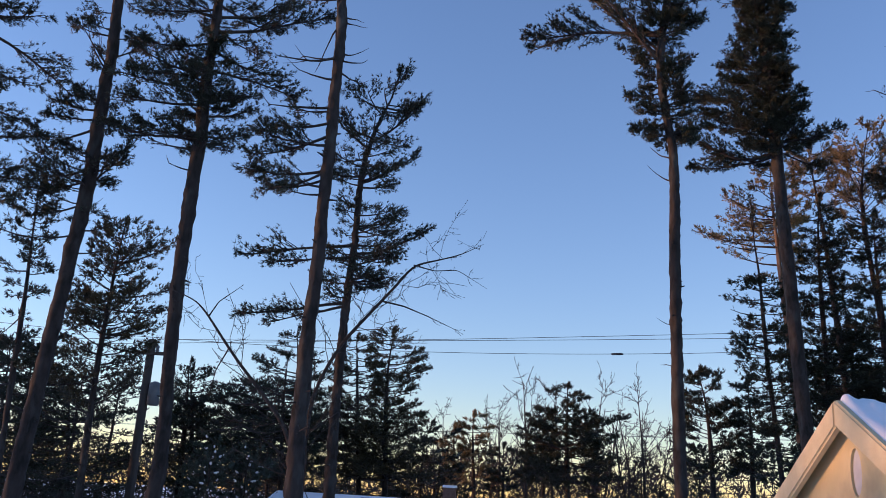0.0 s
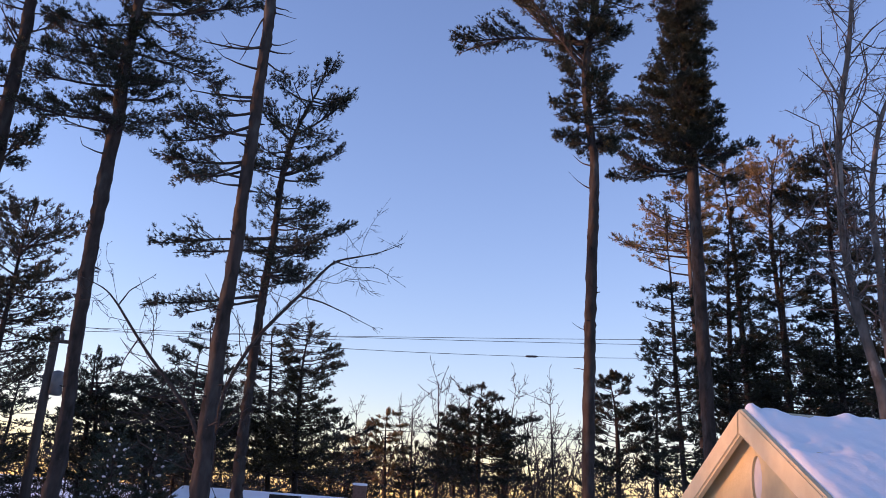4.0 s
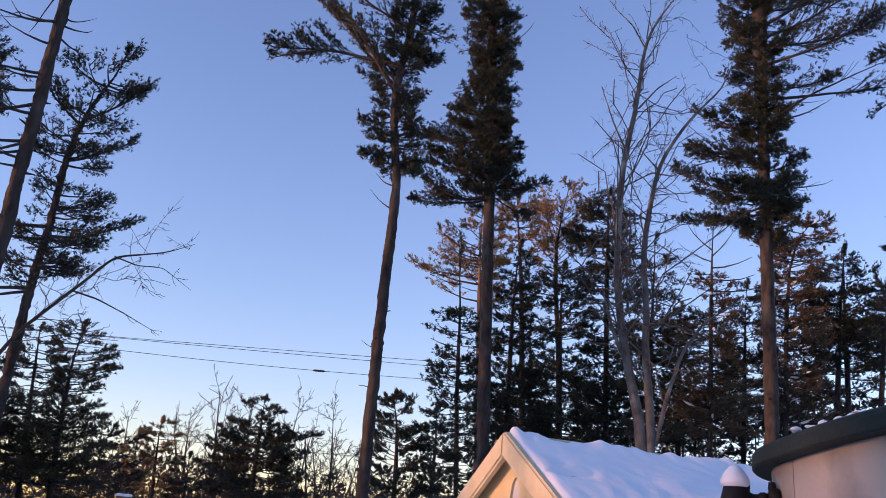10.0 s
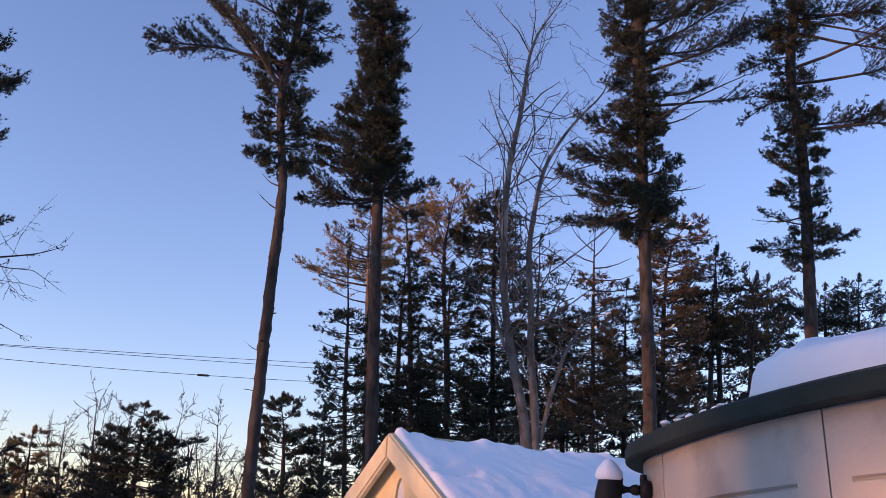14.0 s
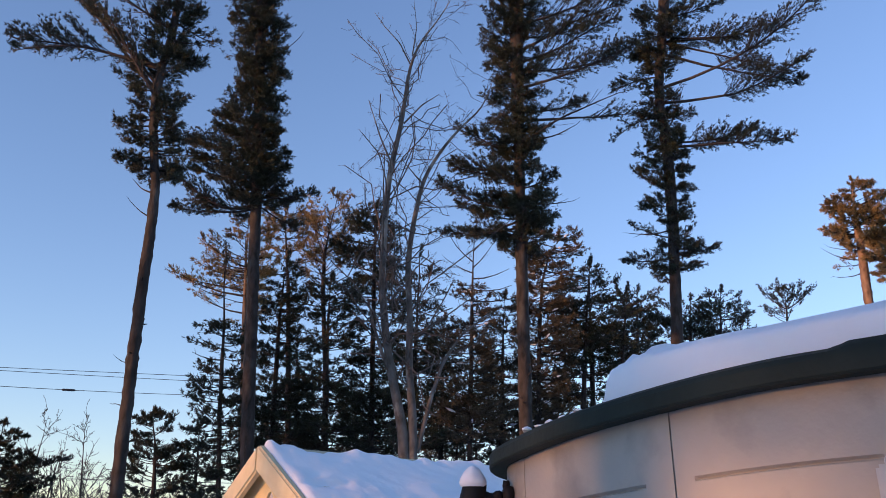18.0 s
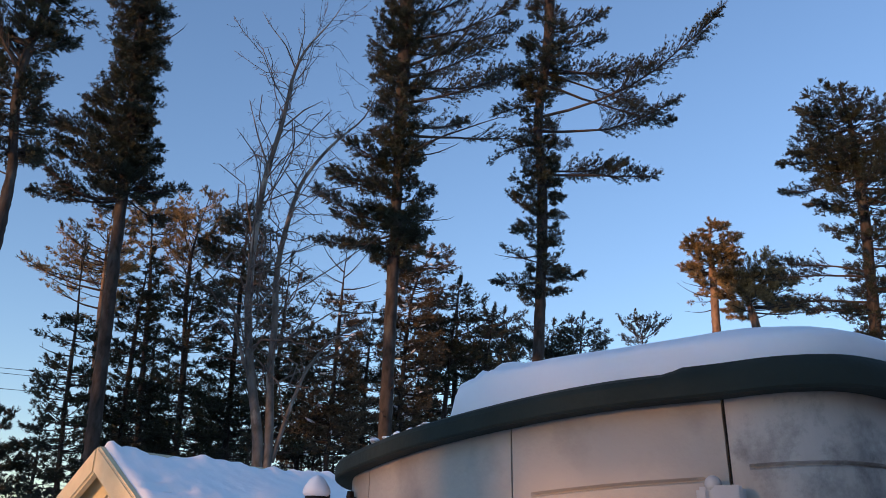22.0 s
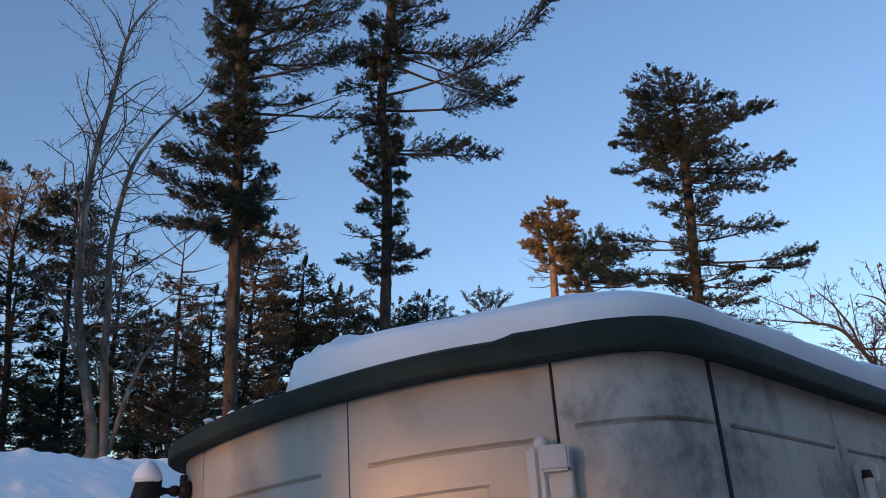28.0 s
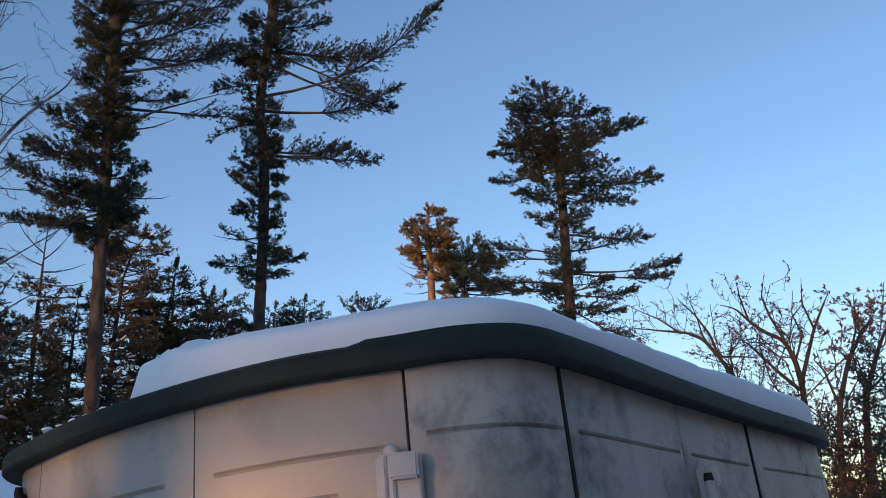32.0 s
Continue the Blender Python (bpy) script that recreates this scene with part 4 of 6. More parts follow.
grow("tall_pine", "tall leaning pine with sparse ragged limbs", 6, (-7.09, 15.46),
     trunk=[(-0.5, 0, 0.19), (2.63, 0.17, 0.16), (3.42, 0.21, 0.15), (4.23, 0.26, 0.15), (4.96, 0.31, 0.14), (5.6, 0.33, 0.15), (6.15, 0.39, 0.15), (6.71, 0.4, 0.15), (7.16, 0.42, 0.15), (7.84, 0.4, 0.14), (8.42, 0.41, 0.14), (9.14, 0.4, 0.13), (9.63, 0.42, 0.12), (10.35, 0.37, 0.12), (11.11, 0.35, 0.11)],
     crown=[(6.17, 0.61, 0.12), (6.37, 0.78, 0.17), (6.65, 0.81, 0.23), (6.93, 0.86, 0.24), (7.25, 0.78, 0.52), (7.55, 0.7, 0.48), (7.78, 0.55, 0.15), (8.13, 0.89, 0.14), (8.42, 0.89, 0.13), (8.78, 0.86, 0.13), (8.96, 0.38, 0.1), (9.2, 0.04, 0.4), (9.57, 0.11, 0.48), (9.87, 0.39, 0.44), (10.35, 0.83, 0.44), (10.98, 0.78, 0.71)],
     limbs=[(9.18, -0.43, 0.61, 0), (9.3, -0.58, 0.62, 0.1), (8, -1.06, -0.68, 0.35, -0.05), (6.83, 0.57, 0.88, 0.7), (7.09, 0.52, 0.31, 0.7), (5.53, 0.59, 0.13, 0.08), (5.96, 0.54, 0.15, 0.35), (6.32, 0.2, 0.21, 0), (8.18, -0.83, -0.12, 0.9), (8.37, -0.96, 0.12, 0.9), (7.16, -0.87, -0.17, 0.95), (6.93, -0.92, -0.34, 0.9), (6.48, -0.77, -0.4, 0.9), (9.5, 0.51, 0.36, 0.8), (9.98, -0.71, 0.13, 0.8), (5.88, -0.7, -0.16, 0.15)], fill=13, reach_cap=1.1, thin=1.35, blade=0.095, over=7)
grow("tall_pine", "tall slender pine with one long reaching limb", 7, (4.55, 16.10),
     trunk=[(-0.47, 0, 0.15), (2.04, -0.06, 0.13), (2.85, -0.08, 0.13), (3.68, -0.1, 0.13), (4.53, -0.11, 0.12), (5.19, -0.12, 0.12), (5.87, -0.12, 0.12), (6.68, -0.11, 0.12), (7.27, -0.1, 0.12), (7.87, -0.11, 0.11), (8.49, -0.12, 0.1), (9.11, -0.22, 0.09), (9.75, -0.32, 0.1), (10.4, -0.34, 0.1), (11.07, -0.31, 0.1), (11.76, -0.21, 0.09), (12.46, -0.16, 0.09), (13.03, -0.17, 0.08)],
     crown=[(8.58, 0.14, 0.17), (8.8, 0.38, 0.37), (9.05, 0.44, 0.42), (9.43, 0.4, 0.42), (9.75, 0.4, 0.34), (10.01, 0.37, 0.3), (10.34, 0.4, 0.33), (10.6, 0.49, 0.36), (10.87, 0.58, 0.38), (11.14, 0.49, 0.41), (11.41, 0.43, 0.23), (11.69, 0.33, 0.18), (12.04, 0.29, 0.14), (12.46, 0.34, 0.33), (13.03, 0.36, 0.38)],
     limbs=[(11.07, -2.83, 0.37, 0.95, -0.04, 0.3), (11.12, -2.68, -0.01, 0.85, -0.05, 0.5), (10.53, -1.98, 2.17, 0.9, -0.05, 0.15), (10.4, -1.17, 1.54, 0.9), (10.66, -1.59, 1.83, 0.85), (12.03, -1.55, 0.56, 0.6), (11.79, 0.62, 0.07, 0.04), (12.25, 0.73, -0.26, 0.75), (11.24, 0.72, 0.08, 0.95), (11.08, 0.59, 0.15, 0.9), (8.33, -0.43, 0.33, 0), (7.83, -0.35, 0.21, 0), (9.11, -0.57, -0.17, 0.8), (9.75, -0.6, 0.01, 0.8), (9.37, 0.61, 0.08, 0.1), (9.18, 0.58, 0.13, 0.05), (8.89, 0.55, 0.14, 0.7), (4.99, -0.18, 0.02, 0), (4.22, -0.19, 0.03, 0), (11.48, -0.76, 0.33, 0.5)], fill=22, reach_cap=0.9, thin=1.1, sleeve=90, over=4)
grow("tall_pine", "tall pine with a dense dark columnar crown", 8, (9.61, 22.03),
     trunk=[(-1.36, 0, 0.25), (2.47, -0.23, 0.22), (3.6, -0.3, 0.2), (5.07, -0.39, 0.2), (6.29, -0.46, 0.2), (7.55, -0.52, 0.19), (9.01, -0.6, 0.19), (10.19, -0.65, 0.18), (11.22, -0.7, 0.18), (12.47, -0.75, 0.19), (14.31, -0.84, 0.19), (16.23, -1, 0.18), (17.22, -1.04, 0.18), (18.45, -1.15, 0.17)],
     crown=[(11.14, 0.64, 0.47), (11.4, 1.13, 0.64), (11.72, 1.28, 0.57), (12.02, 1.36, 0.42), (12.38, 1.53, 0.54), (12.74, 1.44, 0.56), (13.1, 1.26, 0.46), (13.56, 1.17, 0.32), (14.02, 1.08, 0.38), (14.31, 0.8, 0.46), (14.87, 0.77, 0.59), (15.45, 0.63, 0.55), (16.13, 0.59, 0.65), (16.72, 0.61, 0.45), (17.22, 0.78, 0.68), (18.24, 0.63, 0.76)],
     limbs=[(13.23, -2.46, 0.41, 1, 0.08), (13.11, -2.03, 0.24, 1), (12.83, -1.85, -0.14, 1), (11.26, -2.56, 0.86, 1, 0.22), (11.19, -2.28, 0.1, 1, 0.06), (11.31, -1.87, 0.29, 1, 0.14), (11.57, 1.54, 0.01, 1), (11.36, 1.14, -0.41, 0.95), (11.49, 1.04, 0.25, 1), (16.03, 1.14, 1.22, 0.04), (13.65, 0.58, 0.35, 0.04), (12.73, 0.52, 0.35, 0.2), (16.23, -0.95, -0.04, 0.35), (13.93, -1.29, 0.42, 0.8), (12.2, -1.78, 0.16, 1), (12.64, 0.84, 0.2, 0.8), (12.46, 0.8, -0.02, 0.8)], fill=26, reach_cap=1.5, thin=1.4, sleeve=170, over=5)
grow("tall_pine", "tall pine with long upswept limbs to one side", 9, (14.24, 16.87),
     trunk=[(-1.11, 0, 0.21), (4.98, 0.07, 0.19), (6.11, 0.08, 0.19), (7.58, 0.07, 0.18), (9.12, 0.05, 0.18), (10.25, 0.06, 0.18), (11.41, 0.04, 0.17), (12.45, 0.04, 0.17), (13.51, 0.02, 0.18), (14.24, 0.02, 0.2), (15.74, 0.02, 0.22), (16.91, 0.01, 0.24), (18.13, 0.02, 0.25), (19.38, 0.03, 0.25)],
     crown=[(9.36, 0.41, 0.33), (9.68, 0.73, 0.47), (10.01, 1.05, 0.61), (10.33, 1.14, 0.61), (10.74, 1.08, 0.45), (11.16, 0.87, 0.67), (11.58, 0.81, 0.43), (11.93, 0.83, 0.31), (12.36, 0.92, 0.3), (12.71, 0.86, 0.33), (13.12, 0.42, 0.8), (13.51, 0.54, 0.8), (14.02, 0.66, 0.7), (14.42, 0.6, 0.64), (14.98, 0.66, 0.68), (15.55, 0.73, 0.74), (16.13, 0.79, 0.82), (16.62, 0.69, 0.81), (17.31, 0.5, 0.79), (18.13, 0.48, 0.85), (19.38, 0.66, 0.99)],
     limbs=[(12.54, 2.77, 1.26, 0.08, -0.08), (12.72, 1.58, 0.46, 0.05), (13.38, 3.42, 0.72, 0.5, 0, 0.55), (13.61, 1.83, 0.42, 0.85), (14.34, 3.16, 0.61, 0.95, 0.05, 0.25), (14.9, 2.71, 0.38, 0.95), (15.18, 2.71, 0.9, 0.95), (15.56, 3.3, 1.92, 0.9, -0.03, 0.3), (16.53, 3.32, 1.62, 0.85), (17.32, 2.73, 1.74, 0.9), (16.14, 2.05, 0.66, 0.9), (10.88, 1.44, 0.22, 0.1, 0.06), (11.84, -1.8, 0.57, 1), (11.67, -1.81, 0.22, 1), (12.27, -1.58, 0.56, 0.95), (10.33, -2.05, -0.13, 1), (10.66, -2.04, 0.54, 1), (10.17, -1.34, -0.38, 0.9), (10.58, -1.55, 0.19, 1), (11.25, 0.94, 0.17, 0.95), (10.25, 0.86, 0.23, 0.95)], fill=17, reach_cap=1.2, thin=1.45, sleeve=170, over=5)
grow("tall_pine", "windswept pine with long flat limbs to one side", 10, (18.20, 15.80),
     trunk=[(-1.36, 0, 0.22), (7.26, 0.48, 0.19), (8.21, 0.53, 0.18), (9.53, 0.58, 0.18), (10.55, 0.62, 0.18), (11.6, 0.64, 0.18), (12.87, 0.64, 0.18), (13.62, 0.62, 0.18), (14.38, 0.51, 0.17), (15.35, 0.55, 0.16), (16.35, 0.67, 0.16), (17.36, 0.82, 0.18), (18.41, 0.91, 0.19), (19.49, 0.94, 0.19), (20.82, 1.03, 0.18)],
     crown=[(9.2, 0.43, 0.31), (9.66, 0.76, 0.58), (10, 0.77, 0.65), (10.38, 0.62, 0.37), (10.9, 0.62, 0.33), (11.51, 0.6, 0.42), (11.96, 0.71, 0.46), (12.5, 0.78, 0.45), (13.02, 0.85, 0.3), (13.34, 0.93, 0.64), (13.81, 0.89, 0.86), (14.29, 0.77, 0.57), (14.77, 0.55, 0.55), (15.26, 0.47, 0.54), (15.75, 0.43, 0.5), (16.35, 0.73, 1.12), (16.85, 0.74, 1.33), (17.47, 0.64, 1.18), (18.2, 0.74, 0.54), (18.95, 0.62, 0.53), (19.49, 0.72, 0.8), (20.82, 0.69, 0.94)],
     limbs=[(15.15, 5.26, 2.45, 0.95, 0.1, 0.42), (16.75, 3.63, 0.42, 0.9, 0.03, 0.3), (14.66, 4.13, 0.83, 0.95, 0.08, 0.4), (16.34, 3.87, -1.19, 0.9, 0, 0.45), (16.74, 2.97, -0.87, 0.9, 0, 0.5), (13.33, 2.48, 0.34, 0.95), (13.24, 2.02, 0.11, 0.95), (13.2, 3.2, -0.29, 0.85, 0, 0.6), (18.19, 1.85, 0.98, 0.9), (17.57, 1.7, 0.2, 0.95), (16.95, 1.96, -0.72, 0.95), (14.19, -1.37, -0.67, 0.5, -0.1), (15.55, -1.31, -0.23, 0.85, -0.05, 0.4), (17.17, -0.88, -0.78, 0.8), (9.87, 1.08, 0.16, 0.95), (9.78, -1.32, 0.13, 0.9), (10.62, -1.23, 0.04, 0.04), (10.38, -1.01, 0.45, 0.5), (13.62, 0.59, 1.41, 0.3), (11.82, -0.95, 0.72, 0.6)], fill=11, reach_cap=1.0, thin=1.5, sleeve=110, over=3)
grow("tall_pine", "broad layered pine catching low sunlight", 11, (28.33, 10.50),
     trunk=[(-2, 0, 0.25), (8.5, 0.52, 0.22), (9.71, 0.58, 0.22), (10.96, 0.64, 0.2), (12.23, 0.7, 0.19), (13.55, 0.75, 0.19), (14.67, 0.77, 0.17), (15.83, 0.77, 0.15), (17.25, 0.73, 0.11), (18.38, 0.53, 0.07)],
     crown=[(9.21, -0.01, 1.54), (9.61, 0.16, 1.38), (10.08, 0.82, 1.51), (10.54, 0.99, 1.26), (10.96, 0.97, 0.8), (11.48, 0.94, 1.04), (11.91, 0.72, 0.97), (12.56, 0.62, 0.92), (13.1, 0.64, 0.77), (13.43, 1.02, 1.1), (13.77, 1.2, 1.53), (14.1, 1.32, 2.06), (14.49, 1.46, 2.3), (14.95, 1.73, 2.16), (15.48, 1.79, 1.82), (15.94, 1.85, 2.09), (16.49, 1.63, 2.17), (16.96, 1.45, 1.73), (17.5, 1.14, 1.12), (18, 0.92, 0.84), (18.45, 0.31, 0.54)],
     limbs=[(15.95, -2.42, 0.33, 1), (15.79, -1.92, 0.78, 1), (14.91, -2.38, 0.13, 0.9), (14.12, -1.52, -0.2, 0.95), (16.17, 3.2, 0.49, 1), (15.78, 2.66, 0.33, 1), (14.33, 3.42, -0.39, 1), (14.49, 3.29, 0.23, 1), (14.22, 2.54, -0.56, 1), (12.34, 2.89, -0.42, 0.9, 0, 0.4), (11.7, 2.64, 0.64, 0.5), (11, 3.76, -0.14, 0.9, 0.06, 0.6), (10.92, 3.41, -0.6, 0.9, 0.04, 0.55), (11.49, -2.79, 0.65, 0.85, -0.05, 0.35), (11.34, -3.08, 0.22, 0.7, -0.04, 0.3), (10.5, -3.19, 0.4, 0.5, -0.03, 0.2), (10.13, 2.23, -0.21, 1), (9.61, 1.87, -1.15, 0.85), (9.71, 1.75, -0.35, 0.9), (10.29, -2.22, 0.03, 0.9), (17.13, 1.99, -0.06, 0.9)], fill=10.5, reach_cap=1.9, thin=1.15, blade=0.13, sleeve=30)
# the gold of the next two pines is sunlight painted into needles and bark
grow("tall_pine", "small bushy pine with sunlight painted gold in its needles", 12, (32.61, 17.87),
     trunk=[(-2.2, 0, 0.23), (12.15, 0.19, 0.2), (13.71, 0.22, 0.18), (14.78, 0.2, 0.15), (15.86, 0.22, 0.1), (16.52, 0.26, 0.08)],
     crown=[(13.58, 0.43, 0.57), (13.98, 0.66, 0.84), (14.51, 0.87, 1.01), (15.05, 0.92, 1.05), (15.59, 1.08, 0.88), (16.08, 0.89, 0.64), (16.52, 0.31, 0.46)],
     limbs=[(13.71, -1.16, 0.34, 0), (13.32, -1.33, 0.75, 0), (12.8, -1.14, 0, 0.05), (13.45, 0.96, 0.25, 0.3), (13.19, -0.94, 0.06, 0.3)], fill=17, reach_cap=2.0, thin=1.0, blade=0.18, needle=SUNLIT_NEEDLE, bark=SUNLIT_BARK)
grow("tall_pine", "leaning pine tinted gold as if sunlit, beside the broad one", 13, (33.26, 14.37),
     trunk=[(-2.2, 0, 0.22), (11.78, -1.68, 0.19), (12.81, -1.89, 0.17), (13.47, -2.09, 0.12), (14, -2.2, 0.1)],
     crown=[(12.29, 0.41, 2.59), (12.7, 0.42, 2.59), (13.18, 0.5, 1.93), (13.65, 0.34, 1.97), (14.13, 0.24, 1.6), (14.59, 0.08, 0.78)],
     limbs=[(12.94, 0.66, 0.32, 0.2), (12.55, 2.67, -0.21, 0.5), (12.29, 2.46, -0.28, 0.6)], fill=17, reach_cap=2.2, thin=1.0, blade=0.18, needle=SUNLIT_NEEDLE, bark=SUNLIT_BARK)
grow("tall_pine", "tall pine at the yard's edge with reaching ragged limbs", 14, (-7.77, 14.56),
     trunk=[(-0.44, 0, 0.16), (1.83, -0.23, 0.14), (3.62, -0.42, 0.13), (6.51, -0.73, 0.12), (8.59, -0.97, 0.12), (9.69, -1.06, 0.11), (10.37, -1.1, 0.11)],
     crown=[(6.01, 0.29, 0.54), (6.51, 0.41, 0.85), (7.12, 0.37, 0.89), (7.74, 0.42, 0.76), (8.38, 0.38, 0.55), (9.02, 0.44, 0.4), (9.69, 0.5, 0.52), (10.37, 0.59, 0.62)],
     limbs=[(9.26, 1.9, -0.61, 0.8, -0.06, 0.35), (9.47, 1.17, 0.14, 0.7), (8.7, 1.13, -0.1, 0.5), (7.96, 1.16, -0.28, 0.8), (7.23, 1.2, 0.04, 0.85), (6.62, 1.17, -0.1, 0.8), (6.33, 1.04, -0.3, 0.7)], fill=10, thin=1.1, over=6)

# ---- forked bare trees ----
BIRCH_TWIG = material("birch_twig_bark", (0.04, 0.032, 0.027), (0.12, 0.1, 0.088), 9, 0.95)


def stems_at(base, lists, seed, rooted=1, depth=0.1, slim=0.8):
    """Stems given as (place across, height, radius); the first ones reach down to the ground."""
    rng = np.random.default_rng(seed)
    a, g = math.atan2(*base), ground_z(*base)
    out = []
    for i, st in enumerate(lists):
        far, rows = 0.0, []
        for u, z, r in st:
            rows.append((u * math.cos(a) + far * math.sin(a), -u * math.sin(a) + far * math.cos(a), z - g, r * slim))
            far += rng.normal(0, depth) if i >= rooted else 0.0
        if i < rooted:
            rows.insert(0, (rows[0][0], rows[0][1], 0.0, rows[0][3] * 1.15))
        out.append(rows)
    return out


BIRCH = (9.25, 14.34)
bare_tree("forked_birch", (*BIRCH, ground_z(*BIRCH)), stems_at(BIRCH, [
    [(0, 3.48, 0.15), (-0.12, 4.22, 0.125), (-0.31, 4.98, 0.112), (-0.5, 5.99, 0.1), (-0.59, 7.05, 0.09), (-0.58, 7.9, 0.085), (-0.56, 9.04, 0.08), (-0.44, 9.83, 0.07), (-0.28, 10.63, 0.06), (-0.21, 11.46, 0.05), (-0.13, 12.17, 0.04), (0.11, 12.74, 0.03), (0.47, 13.25, 0.02), (0.72, 13.76, 0.01)],
    [(0.13, 3.7, 0.115), (0.09, 4.44, 0.105), (-0.02, 5.44, 0.09), (0.02, 6.24, 0.083), (-0.1, 7.3, 0.075), (0.01, 8.23, 0.065), (0.15, 9.05, 0.055), (0.3, 9.5, 0.047), (0.69, 10.16, 0.04), (1.07, 10.63, 0.03), (1.48, 11.04, 0.02), (1.7, 11.73, 0.01)],
    [(-0.24, 10.6, 0.026), (0.14, 11.04, 0.02), (0.52, 11.29, 0.006)],
    [(-0.48, 9.63, 0.03), (-0.75, 10.29, 0.02), (-1.03, 11.19, 0.008)],
    [(-0.28, 4.98, 0.06), (-0.54, 5.53, 0.048), (-0.73, 6.1, 0.034), (-0.86, 6.68, 0.012)],
    [(0.2, 3.6, 0.06), (0.42, 4.57, 0.05), (0.67, 5.35, 0.04), (1.05, 5.93, 0.028), (1.65, 6.4, 0.012)],
    [(0.2, 9.18, 0.03), (0.05, 9.31, 0.02), (-0.26, 9.7, 0.008)],
    [(-0.15, 12.1, 0.022), (-0.39, 12.6, 0.017), (-0.78, 13.05, 0.01), (-0.98, 13.35, 0.004)],
    [(-0.1, 12.3, 0.02), (-0.02, 13.04, 0.012), (-0.1, 13.78, 0.004)]], 5, 2, 0.05),
    "grey forked birch with bare fine twigs", 21, levels=4, spacing=0.2, first=0.42, ratio=0.21, thick=0.22, up=0.08, twig=0.0042, spread=0.85, wander=0.3, twig_mat=BIRCH_TWIG)
MAPLE = (-1.85, 12.89)
bare_tree("arching_maple", (*MAPLE, ground_z(*MAPLE)), stems_at(MAPLE, [
    [(0.07, 1.68, 0.05), (0.05, 2.89, 0.046), (0.42, 3.7, 0.044), (0.79, 4.17, 0.04), (1.17, 4.65, 0.035), (1.43, 5.02, 0.028), (1.82, 5.14, 0.02), (2.16, 5.26, 0.013), (2.51, 5.47, 0.005)],
    [(-0.01, 1.74, 0.062), (-0.24, 2.43, 0.055), (-0.62, 2.89, 0.046), (-0.98, 3.27, 0.038), (-1.3, 3.66, 0.033), (-1.52, 3.95, 0.027), (-1.72, 4.16, 0.017), (-2.03, 4.28, 0.01), (-2.25, 4.31, 0.005)],
    [(0.99, 4.41, 0.024), (1.33, 4.37, 0.019), (1.72, 4.26, 0.012), (2.17, 4.06, 0.005)],
    [(1.43, 5.02, 0.02), (1.76, 4.97, 0.013), (2.14, 5.03, 0.009), (2.61, 4.79, 0.004)],
    [(-1.17, 3.52, 0.02), (-1.32, 3.19, 0.012), (-1.38, 2.8, 0.005)],
    [(-1.52, 3.95, 0.02), (-1.4, 4.17, 0.013), (-1.08, 4.44, 0.005)],
    [(-0.7, 2.96, 0.02), (-0.97, 2.85, 0.013), (-1.23, 2.74, 0.005)]], 6, 2, 0.04, 0.6),
    "low arching bare maple with drooping twigs", 22, mat=TWIG, levels=4, spacing=0.2, first=0.3, ratio=0.27, thick=0.24, up=0.0, spread=0.7, twig=0.0035, wander=0.26)
OAK_BARK = material("dark_oak_bark", (0.018, 0.014, 0.012), (0.045, 0.036, 0.03), 9, 0.95, 0.4, 14)
